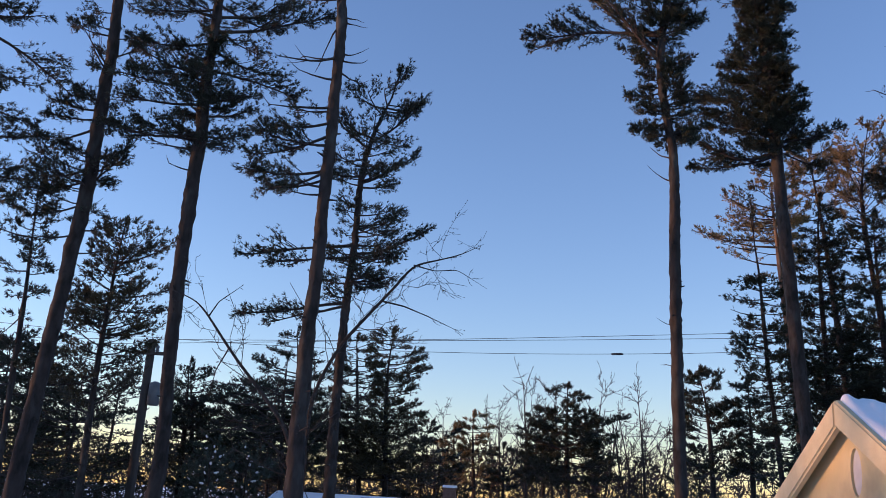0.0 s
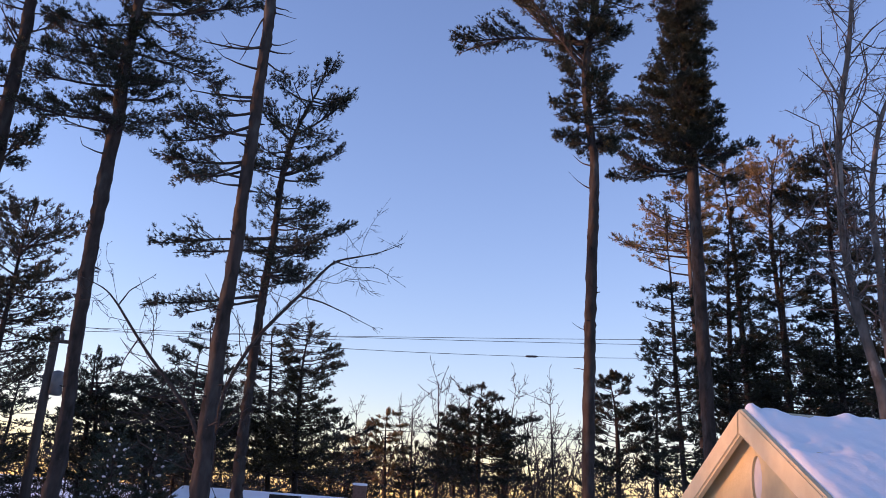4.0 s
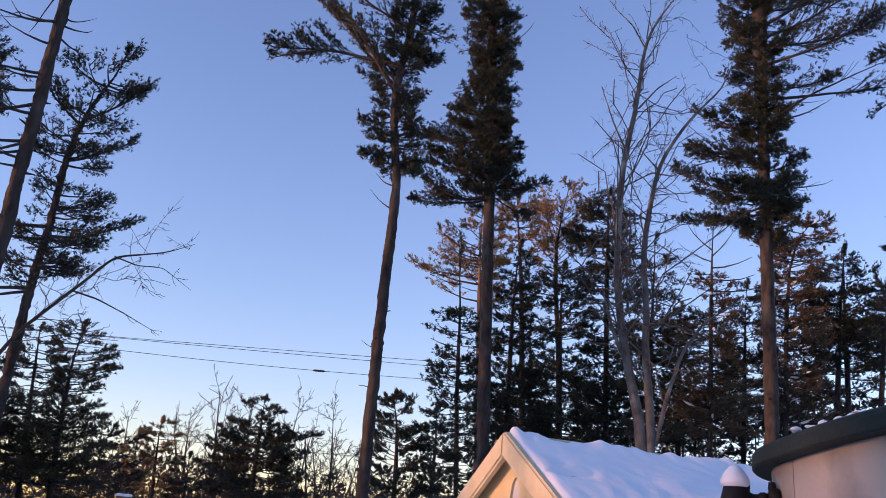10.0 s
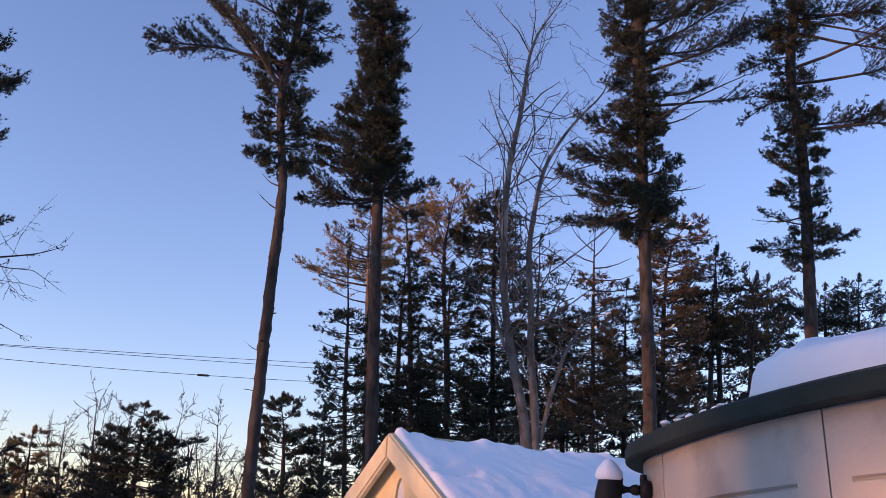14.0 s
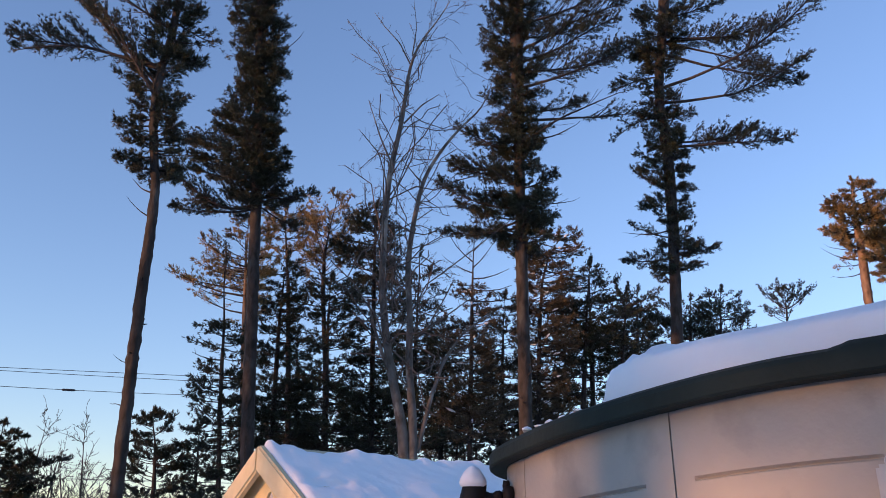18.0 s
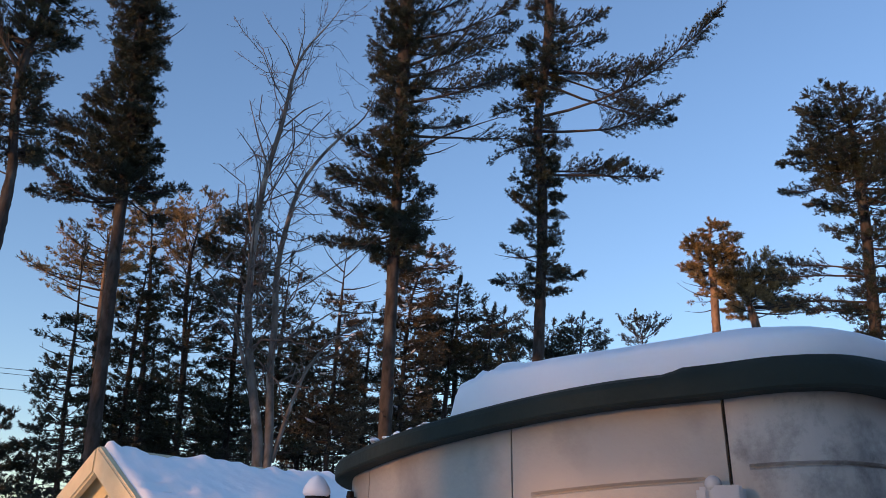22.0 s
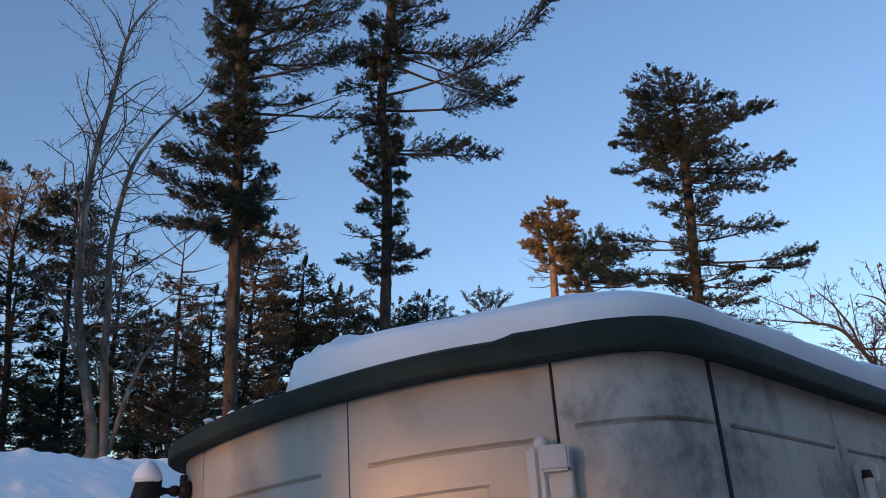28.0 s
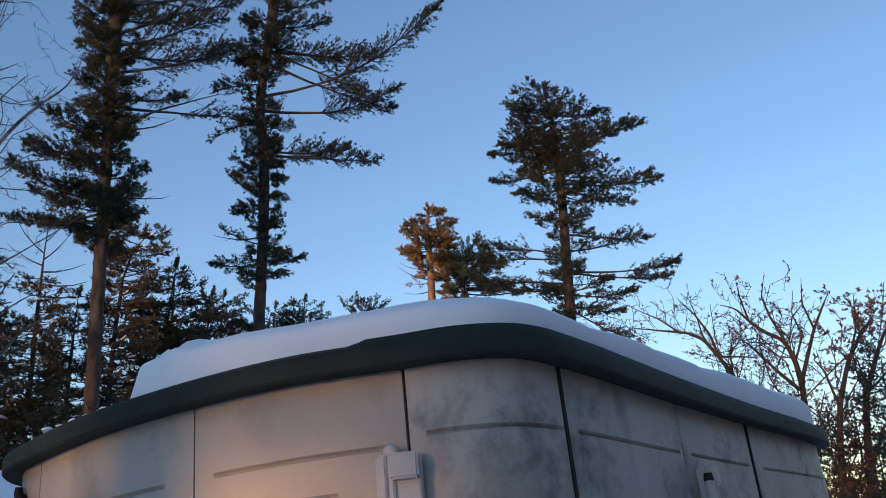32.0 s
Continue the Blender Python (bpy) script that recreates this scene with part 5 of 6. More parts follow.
OAK_LIMBS = [
    ((31.07, 3.29), 1, 450, [
        [(-0.05, 4.8, 0.18), (0.05, 6.25, 0.155), (-0.01, 7.02, 0.135), (-0.22, 7.78, 0.115), (-0.81, 8.14, 0.095), (-1.22, 8.6, 0.075), (-1.57, 9.1, 0.05), (-2.06, 9.31, 0.015)],
        [(0.08, 6.4, 0.12), (0.5, 7.47, 0.1), (0.75, 8.05, 0.08), (1.15, 8.75, 0.055), (1.44, 9.25, 0.015)],
        [(-0.05, 6.08, 0.11), (-0.54, 6.67, 0.09), (-0.99, 7.35, 0.07), (-1.39, 7.96, 0.05), (-1.71, 8.25, 0.015)],
        [(-0.22, 7.78, 0.075), (-0.53, 8.65, 0.06), (-0.68, 9.47, 0.04), (-0.47, 10.21, 0.012)],
        [(-1.21, 8.56, 0.06), (-1.38, 9.5, 0.04), (-1.4, 10.26, 0.012)],
        [(0.75, 8.05, 0.06), (0.55, 8.86, 0.045), (0.68, 9.73, 0.012)],
        [(-0.01, 7.02, 0.065), (0.37, 7.91, 0.05), (0.17, 8.73, 0.035), (0.35, 9.49, 0.012)]]),
    ((27.85, 4.65), 1, 140, [
        [(0.07, 5.34, 0.125), (-0.1, 6.25, 0.112), (-0.45, 6.93, 0.1), (-0.8, 7.51, 0.082), (-1.17, 7.78, 0.07), (-2.01, 7.98, 0.045), (-3.04, 8.24, 0.012)],
        [(-0.45, 6.93, 0.075), (-0.6, 7.66, 0.06), (-0.99, 8.45, 0.04), (-1.38, 8.89, 0.012)],
        [(-1.45, 7.82, 0.05), (-2.12, 8.44, 0.035), (-2.78, 8.84, 0.012)],
        [(-0.38, 6.92, 0.06), (0.17, 6.84, 0.045), (0.7, 6.7, 0.02)],
        [(-0.8, 7.51, 0.045), (-0.91, 8.29, 0.03), (-1.09, 9.06, 0.01)]]),
    ((29.13, 2.52), 2, 2200, [
        [(-0.03, 2.73, 0.165), (0.39, 5.14, 0.135), (0.86, 6.36, 0.105), (1.38, 7.21, 0.07), (1.87, 7.73, 0.02)],
        [(0.74, 2.82, 0.18), (1.16, 5.38, 0.145), (1.93, 6.98, 0.085), (2.6, 7.92, 0.02)],
        [(0.89, 6.36, 0.07), (1.28, 7.26, 0.045), (1.42, 8.31, 0.012)],
        [(0.39, 5.14, 0.07), (0.19, 6.2, 0.05), (-0.05, 6.59, 0.015)],
        [(1.16, 5.38, 0.07), (1.87, 5.96, 0.05), (2.38, 6.22, 0.02)]])]
for i, (at, rooted, foliage, lists) in enumerate(OAK_LIMBS):
    bare_tree("oak_tree", (*at, ground_z(*at)), stems_at(at, lists, 90 + i, rooted, 0.25, 0.62), ("spreading bare oak with some withered leaves", "low bare oak with long reaching limbs", "oak thick with withered brown leaves")[i], 90 + i, mat=OAK_BARK, levels=4, spacing=0.32, first=0.25, ratio=0.34, thick=0.27, up=0.2, twig=0.008, spread=0.8, wander=0.36, leaves=foliage, category="oak tree")

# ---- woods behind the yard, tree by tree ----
# rust needles and pale bark here carry painted sunlight
grow("woodland_pine", "pine with a one-sided crown tinted rust as if sunlit", 101, (10.64, 24.87),
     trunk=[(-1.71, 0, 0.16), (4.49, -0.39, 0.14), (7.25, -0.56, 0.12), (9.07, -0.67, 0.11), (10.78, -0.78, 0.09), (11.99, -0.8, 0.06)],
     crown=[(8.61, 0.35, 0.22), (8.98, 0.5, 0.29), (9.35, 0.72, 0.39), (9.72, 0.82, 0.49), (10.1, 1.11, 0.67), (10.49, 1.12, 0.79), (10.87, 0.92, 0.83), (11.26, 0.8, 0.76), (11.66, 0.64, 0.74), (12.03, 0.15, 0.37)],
     limbs=[(9.44, -2.25, 0.78, 0.85, 0.05, 0.3), (9.63, -1.86, 0.43, 0.9, 0, 0.4), (8.88, -1.49, 0.63, 0.5, 0.05, 0.5), (10.01, -1.43, 0.46, 0.8), (10.39, -1.27, 0.58, 0.8)], woods=True, bark=SUNLIT_BARK, needle=SUNLIT_NEEDLE, fill=7, thin=0.85, rise=0.25)
grow("woodland_pine", "dark full pine in the shade of the yard", 102, (9.77, 24.15),
     trunk=[(-1.6, 0, 0.13), (3.07, -0.35, 0.12), (5.31, -0.52, 0.1), (6.65, -0.6, 0.09), (8.21, -0.67, 0.07), (10.19, -0.85, 0.04)],
     crown=[(3.07, 0.89, 0.61), (3.86, 0.79, 0.6), (4.58, 0.8, 0.6), (5.15, 0.95, 0.63), (5.64, 0.92, 0.65), (6.06, 0.85, 0.65), (6.48, 0.5, 0.61), (7.08, 0.35, 0.59), (7.51, 0.66, 0.52), (7.89, 0.73, 0.51), (8.24, 0.27, 0.44)],
     limbs=[(9.1, -0.77, 0.12, 0.3), (7.16, -0.85, 0.11, 0.05), (9.46, -0.03, 1.11, 0.5)], woods=True, fill=9)
grow("woodland_pine", "dark columnar pine of the woods", 103, (11.41, 25.08),
     trunk=[(-1.76, 0, 0.16), (4.26, -0.12, 0.14), (7.06, -0.18, 0.11), (8.91, -0.2, 0.09), (10.06, -0.17, 0.07), (11.01, -0.08, 0.06)],
     crown=[(4.26, 0.34, 0.97), (5.29, 0.4, 1.07), (6.17, 0.45, 1.03), (7.06, 0.5, 0.57), (7.79, 0.55, 0.42), (8.54, 0.59, 0.57), (9.1, 0.64, 0.6), (9.68, 0.68, 0.55), (10.26, 0.59, 0.41), (10.89, 0.34, 0.17)],
     limbs=[(9.39, 0.54, 0.09, 0.3), (8.17, 0.85, 0.09, 0.4), (7.71, 0.97, 0.12, 0.05), (8.54, 0.71, 0.61, 0.6)], woods=True, fill=11)
grow("woodland_pine", "pine top tinted as if sunlit, behind the columnar pine", 104, (13.20, 27.00),
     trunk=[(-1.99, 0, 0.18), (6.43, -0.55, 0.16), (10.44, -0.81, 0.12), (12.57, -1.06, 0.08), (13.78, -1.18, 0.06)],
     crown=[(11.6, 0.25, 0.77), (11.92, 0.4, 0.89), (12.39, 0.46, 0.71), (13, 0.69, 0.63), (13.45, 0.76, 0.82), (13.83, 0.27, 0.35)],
     limbs=[(11.7, 1.37, 0.26, 0.5)], woods=True, needle=SUNLIT_NEEDLE, fill=7, rise=0.3)
grow("woodland_pine", "tall sunlit-tinted pine with upswept feathery limbs", 105, (13.82, 25.56),
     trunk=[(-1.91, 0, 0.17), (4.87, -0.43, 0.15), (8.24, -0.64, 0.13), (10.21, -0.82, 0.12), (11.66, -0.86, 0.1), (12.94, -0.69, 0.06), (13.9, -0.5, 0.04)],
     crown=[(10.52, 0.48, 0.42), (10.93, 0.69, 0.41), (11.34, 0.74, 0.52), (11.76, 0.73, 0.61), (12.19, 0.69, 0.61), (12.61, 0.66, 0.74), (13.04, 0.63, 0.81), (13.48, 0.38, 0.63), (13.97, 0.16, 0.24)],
     limbs=[(11.35, -0.77, 0.48, 0.7), (11.87, 0.96, 1.54, 0.8), (11.66, -0.49, 1.35, 0.8), (9.81, -1.28, 0.34, 0.05), (9.51, -1.11, 0.55, 0.1)], woods=True, needle=SUNLIT_NEEDLE, fill=6, rise=0.8, thin=0.85)
grow("woodland_pine", "dense dark pine with a broken crown", 106, (12.74, 23.87),
     trunk=[(-1.71, 0, 0.16), (4.64, -0.25, 0.14), (7.42, -0.36, 0.11), (8.88, -0.4, 0.09), (10.2, -0.39, 0.05)],
     crown=[(4.48, 0.68, 1.19), (5.32, 0.7, 1.02), (6.01, 0.81, 0.85), (6.71, 0.76, 0.71), (7.42, 0.7, 0.63), (7.96, 0.62, 0.66), (8.51, 0.31, 0.65), (8.88, 0.39, 0.86), (9.25, 0.42, 1.09), (9.63, 0.44, 0.82), (10.04, 0.54, 0.26)],
     limbs=[(9.25, 1.22, 1.01, 0.6), (8.51, 0.96, 1.17, 0.4), (7.06, -0.93, 0.31, 0.5)], woods=True, fill=9)
grow("woodland_pine", "dark ragged pine behind the birch", 107, (14.34, 24.12),
     trunk=[(-1.81, 0, 0.17), (4.84, -0.15, 0.15), (7.71, -0.22, 0.13), (10, -0.26, 0.11), (11.99, -0.29, 0.1), (13.28, -0.3, 0.06)],
     crown=[(4.84, 0.7, 0.96), (6.25, 0.73, 1.05), (7.16, 0.57, 0.96), (8.08, 0.52, 0.87), (8.84, 0.53, 0.9), (9.61, 0.55, 0.86), (10.29, 0.79, 0.67), (10.88, 1.04, 0.62), (11.38, 1.2, 0.65), (11.95, 1.15, 0.69), (12.4, 0.78, 0.64), (12.82, 0.49, 0.53), (13.28, 0.23, 0.27)],
     limbs=[(11.59, -1.25, 0.06, 0.9), (12.4, -0.91, 0.28, 0.8), (10.59, -1.17, -1.03, 0.5), (13.02, -0.82, -0.02, 0.4)], woods=True, fill=9)
grow("woodland_pine", "dark pine between the stems of the birch", 108, (13.95, 22.01),
     trunk=[(-1.6, 0, 0.15), (4.66, 0.26, 0.13), (5.97, 0.32, 0.12), (8.37, 0.35, 0.09), (9.8, 0.4, 0.07), (10.91, 0.41, 0.05)],
     crown=[(4.99, 0.51, 0.95), (6.31, 0.67, 0.81), (7.32, 0.63, 0.7), (8.02, 0.66, 0.52), (8.54, 0.69, 0.7), (9.08, 0.75, 0.58), (9.62, 0.66, 0.49), (10.17, 0.6, 0.33), (10.76, 0.17, 0.14)],
     limbs=[(8.54, 0.92, 0, 0.7), (10.91, 0.24, 0.48, 0.3)], woods=True, fill=8)
grow("woodland_pine", "thin brown pine with a dead upper crown", 109, (15.52, 20.94),
     trunk=[(-1.6, 0, 0.14), (5.06, 0.09, 0.12), (7.71, 0.13, 0.1), (9.11, 0.14, 0.09), (10.37, 0.18, 0.05), (11.52, 0.22, 0.04)],
     crown=[(5.06, 0.61, 0.98), (6.03, 0.79, 0.98), (6.86, 0.64, 0.82), (7.71, 0.74, 0.69), (8.4, 0.76, 0.52), (8.93, 0.69, 0.52), (9.46, 0.57, 0.34), (9.82, 0.29, 0.22)],
     limbs=[(10.55, -0.75, 0.84, 0.04), (10.92, 0.36, 0.46, 0.04), (10, 1.14, 0.36, 0.05), (10.19, -0.82, 0.37, 0.04), (9.64, 1.22, 0.19, 0.1), (9.29, 1.48, 0.19, 0.1), (10.37, 0.63, 0.73, 0.04)], woods=True, needle=BROWN, fill=13, snowy=0.3, thin=0.8)
grow("woodland_pine", "grey-brown pine with snow along its limbs", 110, (17.57, 20.59),
     trunk=[(-1.71, 0, 0.14), (6.26, 0.32, 0.12), (8.68, 0.41, 0.11), (10.3, 0.56, 0.09), (11.23, 0.81, 0.07), (11.82, 1.28, 0.04)],
     crown=[(5.59, 0.38, 0.9), (6.59, 0.4, 1.06), (7.62, 0.41, 0.89), (8.5, 0.4, 1.05), (9.21, 0.47, 0.73), (9.85, 0.48, 0.7), (10.4, 0.43, 1.03), (10.95, 0.56, 0.82), (11.45, 0.74, 0.76), (11.86, 0.51, 0.37)],
     limbs=[(9.21, 1.23, 1.07, 0.4), (8.5, 1.07, 0.53, 0.15), (7.28, -0.91, -0.18, 0.05), (6.42, 0.99, 0.44, 0.05)], woods=True, needle=BROWN, fill=14, snowy=0.45, thin=0.8)
grow("woodland_pine", "bushy dark pine at the edge of the woods", 111, (19.06, 20.61),
     trunk=[(-1.82, 0, 0.15), (6.79, 0.64, 0.13), (8.92, 0.8, 0.09), (10.21, 0.92, 0.08), (11.15, 1.03, 0.04)],
     crown=[(6.62, 0.62, 0.97), (7.85, 0.67, 0.92), (8.56, 0.73, 0.77), (9.29, 0.9, 0.75), (9.84, 0.76, 0.66), (10.25, 0.55, 0.47), (10.73, 0.48, 0.44), (11.19, 0.34, 0.38)],
     limbs=[], woods=True, fill=5, snowy=0.25)
grow("woodland_pine", "bushy dark pine at the edge of the woods", 112, (19.77, 19.95),
     trunk=[(-1.82, 0, 0.15), (6.63, 0.82, 0.13), (8.18, 0.97, 0.09), (9.25, 1.1, 0.07), (10.19, 1.22, 0.04)],
     crown=[(6.63, 0.59, 0.44), (7.48, 0.63, 0.41), (8.18, 0.67, 1.02), (8.89, 0.76, 0.98), (9.43, 0.75, 0.83), (9.94, 0.63, 0.57), (10.19, 0.13, 0.13)],
     limbs=[(9.43, -0.26, 0.85, 0.7), (9.61, 0.97, 0.33, 0.7), (8.18, 0.73, 0.43, 0.6)], woods=True, fill=4.5)
grow("woodland_pine", "brown thinned pine deep in the woods", 118, (19.26, 24.38),
     trunk=[(-2.06, 0, 0.16), (5.77, 0.21, 0.14), (9.73, 0.32, 0.08), (10.98, 0.38, 0.04)],
     crown=[(5.77, 0.85, 0.93), (7.31, 0.88, 0.92), (8.51, 0.82, 0.82), (9.52, 0.64, 0.72), (10.35, 0.47, 0.61), (10.98, 0.24, 0.3)],
     limbs=[], woods=True, needle=BROWN, fill=8, snowy=0.2)
grow("woodland_pine", "brown thinned pine deep in the woods", 119, (17.71, 25.52),
     trunk=[(-2.06, 0, 0.16), (5.31, 0.05, 0.14), (8.87, 0.08, 0.08), (10.12, 0.11, 0.04)],
     crown=[(5.31, 0.67, 1.05), (7.06, 0.71, 0.94), (8.46, 0.65, 0.73), (9.49, 0.48, 0.52), (10.12, 0.2, 0.24)],
     limbs=[], woods=True, needle=BROWN, fill=8, snowy=0.2)
grow("woodland_pine", "dark pine deep in the woods", 120, (13.77, 27.84),
     trunk=[(-2.06, 0, 0.16), (5.04, -0.36, 0.14), (8.22, -0.51, 0.08), (9.47, -0.59, 0.04)],
     crown=[(5.04, 0.74, 1.02), (6.61, 0.78, 0.91), (7.61, 0.7, 0.71), (8.64, 0.51, 0.51), (9.47, 0.16, 0.25)],
     limbs=[], woods=True, fill=8)
grow("woodland_pine", "brown thinned pine deep in the woods", 131, (20.65, 23.22),
     trunk=[(-2.06, 0, 0.16), (5.82, 0.25, 0.14), (8.52, 0.34, 0.08), (9.72, 0.38, 0.04)],
     crown=[(6.2, 0.83, 0.99), (7.73, 0.75, 0.83), (8.92, 0.57, 0.56), (9.72, 0.25, 0.28)],
     limbs=[], woods=True, needle=BROWN, fill=8, snowy=0.3)
grow("woodland_pine", "young woodland pine with sunlit tips", 113, (28.19, 22.57),
     trunk=[(-2.2, 0, 0.16), (9.64, 0.9, 0.14), (11.53, 1.04, 0.1), (12.4, 1.12, 0.05)],
     crown=[(9.64, 1.07, 1.28), (10.58, 1.12, 1.26), (11.43, 0.7, 1.06), (11.96, 0.5, 0.77), (12.44, 0.2, 0.34)],
     limbs=[], woods=True, fill=6, rise=0.35)
grow("woodland_pine", "young woodland pine with sunlit tips", 114, (27.42, 23.49),
     trunk=[(-2.2, 0, 0.16), (9.41, 0.89, 0.14), (11.3, 1.03, 0.1), (12.08, 1.1, 0.05)],
     crown=[(10.11, 1.54, 0.73), (10.94, 1.45, 0.74), (11.59, 1.03, 0.49), (12.13, 0.23, 0.28)],
     limbs=[(11.3, -1.37, 0.86, 0.8)], woods=True, fill=6, rise=0.35)
grow("woodland_pine", "far pine top with upswept sunlit sprays", 115, (33.17, 22.56),
     trunk=[(-2.2, 0, 0.21), (10.5, 0.67, 0.18), (12.55, 0.78, 0.11), (13.29, 0.76, 0.05)],
     crown=[(12.29, 0.85, 0.83), (12.82, 0.83, 0.92), (13.24, 0.54, 0.58)],
     limbs=[(12.4, -0.94, 1.04, 0.9), (12.4, 1.19, 0.9, 0.9), (12.45, -0.25, 1.12, 0.9), (12.45, 0.67, 0.97, 0.8)], woods=True, fill=4, rise=0.7)
grow("woodland_pine", "young woodland pine with sunlit tips", 116, (24.69, 23.52),
     trunk=[(-2.19, 0, 0.15), (8.96, 0.69, 0.13), (10.99, 0.81, 0.09), (11.92, 0.86, 0.05)],
     crown=[(8.96, 1.63, 0.54), (9.85, 1.47, 0.6), (10.64, 1.31, 0.57), (11.34, 0.68, 0.65), (11.92, 0.27, 0.31)],
     limbs=[], woods=True, fill=7, rise=0.3)
grow("woodland_pine", "dark pine at the edge of the woods", 117, (21.07, 21.47),
     trunk=[(-1.99, 0, 0.16), (7.85, 0.1, 0.14), (10.68, 0.13, 0.08), (11.78, 0.16, 0.04)],
     crown=[(7.08, 1.04, 1.06), (8.05, 0.87, 1.44), (9.24, 0.91, 1.82), (10.06, 0.74, 1.23), (10.68, 0.66, 0.93), (11.31, 0.55, 0.52), (11.82, 0.2, 0.36)],
     limbs=[(10.68, 0.93, 0.44, 0.7)], woods=True, fill=4.5)

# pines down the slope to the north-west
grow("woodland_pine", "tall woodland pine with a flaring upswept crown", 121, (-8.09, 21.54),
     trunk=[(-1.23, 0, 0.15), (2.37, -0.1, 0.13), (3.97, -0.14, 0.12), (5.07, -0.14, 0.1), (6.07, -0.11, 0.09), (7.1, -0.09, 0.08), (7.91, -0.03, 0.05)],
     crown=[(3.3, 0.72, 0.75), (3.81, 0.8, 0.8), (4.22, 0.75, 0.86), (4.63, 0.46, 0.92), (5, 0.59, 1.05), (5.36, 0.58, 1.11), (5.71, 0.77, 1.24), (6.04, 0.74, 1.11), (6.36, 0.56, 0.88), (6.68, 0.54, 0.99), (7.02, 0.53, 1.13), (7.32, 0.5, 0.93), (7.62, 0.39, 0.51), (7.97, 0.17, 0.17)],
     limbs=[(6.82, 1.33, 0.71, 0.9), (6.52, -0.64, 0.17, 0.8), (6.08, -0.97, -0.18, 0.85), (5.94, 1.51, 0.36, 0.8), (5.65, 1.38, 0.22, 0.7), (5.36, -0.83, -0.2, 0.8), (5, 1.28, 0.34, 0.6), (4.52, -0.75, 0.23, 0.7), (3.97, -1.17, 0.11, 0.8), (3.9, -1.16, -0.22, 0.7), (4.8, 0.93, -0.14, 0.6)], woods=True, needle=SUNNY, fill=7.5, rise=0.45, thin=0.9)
grow("woodland_pine", "slender woodland pine beside the leaning ones", 122, (-9.29, 19.94),
     trunk=[(-1.1, 0, 0.11), (3.89, -0.18, 0.1), (5.31, -0.23, 0.09), (6.37, -0.29, 0.07), (7.19, -0.34, 0.06), (8.16, -0.38, 0.04)],
     crown=[(3.89, 0.39, 0.75), (4.52, 0.15, 0.31), (5.97, 0.27, 0.31), (6.3, 0.53, 0.46), (6.71, 0.58, 0.53), (7.05, 0.51, 0.43), (7.39, 0.26, 0.27), (7.81, 0.43, 0.4), (8.16, 0.24, 0.24)],
     limbs=[(6.91, -0.91, -0.04, 0.8), (6.1, -0.59, 0.03, 0.7), (5.05, -0.38, -0.45, 0.4)], woods=True, fill=6)
grow("woodland_pine", "woodland pine with a ragged pointed top", 123, (-8.88, 32.82),
     trunk=[(-2.19, 0, 0.2), (1.11, -0.08, 0.17), (3.08, -0.13, 0.13), (4.7, -0.19, 0.11), (5.98, -0.28, 0.07)],
     crown=[(1.5, 0.39, 1.53), (2.68, 0.46, 1.38), (3.69, 0.53, 1.36), (4.29, 0.45, 1.31), (4.7, 0.35, 1.38), (5.11, 0.31, 0.87), (5.53, 0.47, 0.83), (6.02, 0.4, 0.43)],
     limbs=[(4.5, 1.54, 0.38, 0.8)], woods=True, fill=5, rise=0.3)
grow("woodland_pine", "broad dark woodland pine", 124, (-4.89, 31.63),
     trunk=[(-2.12, 0, 0.19), (1.22, -0.21, 0.16), (3.31, -0.34, 0.12), (4.87, -0.45, 0.1), (6.29, -0.44, 0.06)],
     crown=[(2.16, 1.8, 1.04), (3.31, 1.99, 0.97), (4.08, 2.33, 0.92), (4.67, 1.9, 0.89), (5.27, 1.16, 0.73), (5.78, 1, 0.46), (6.33, 0.26, 0.29)],
     limbs=[(4.67, -2.53, -0.25, 0.8)], woods=True, fill=4.5)
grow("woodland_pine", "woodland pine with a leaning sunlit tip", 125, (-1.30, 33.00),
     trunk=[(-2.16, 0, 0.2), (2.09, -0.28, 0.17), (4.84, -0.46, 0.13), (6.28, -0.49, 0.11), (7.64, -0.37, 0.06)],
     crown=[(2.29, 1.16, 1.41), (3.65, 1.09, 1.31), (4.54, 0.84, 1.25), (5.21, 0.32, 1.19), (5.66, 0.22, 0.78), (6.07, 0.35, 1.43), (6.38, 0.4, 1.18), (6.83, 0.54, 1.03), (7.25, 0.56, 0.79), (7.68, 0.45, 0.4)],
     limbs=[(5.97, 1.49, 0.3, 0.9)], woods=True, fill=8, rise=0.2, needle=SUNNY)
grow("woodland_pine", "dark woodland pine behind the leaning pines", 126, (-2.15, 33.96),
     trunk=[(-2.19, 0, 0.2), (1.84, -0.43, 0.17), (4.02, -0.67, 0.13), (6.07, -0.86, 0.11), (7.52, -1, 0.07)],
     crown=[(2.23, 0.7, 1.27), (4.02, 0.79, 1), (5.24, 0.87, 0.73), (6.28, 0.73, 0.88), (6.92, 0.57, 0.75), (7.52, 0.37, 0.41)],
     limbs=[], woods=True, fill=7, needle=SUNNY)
grow("woodland_pine", "dark woodland pine behind the leaning pines", 127, (-4.53, 34.73),
     trunk=[(-2.2, 0, 0.21), (1.66, -0.38, 0.18), (3.87, -0.6, 0.16), (6.14, -0.87, 0.11), (7.74, -1.06, 0.07)],
     crown=[(2.06, 2.39, 1.34), (4.07, 2.55, 1.22), (5.1, 2.34, 1.17), (5.93, 1.63, 1.03), (6.57, 1.09, 0.9), (7.21, 0.63, 0.57), (7.81, 0.21, 0.23)],
     limbs=[], woods=True, fill=3.6)
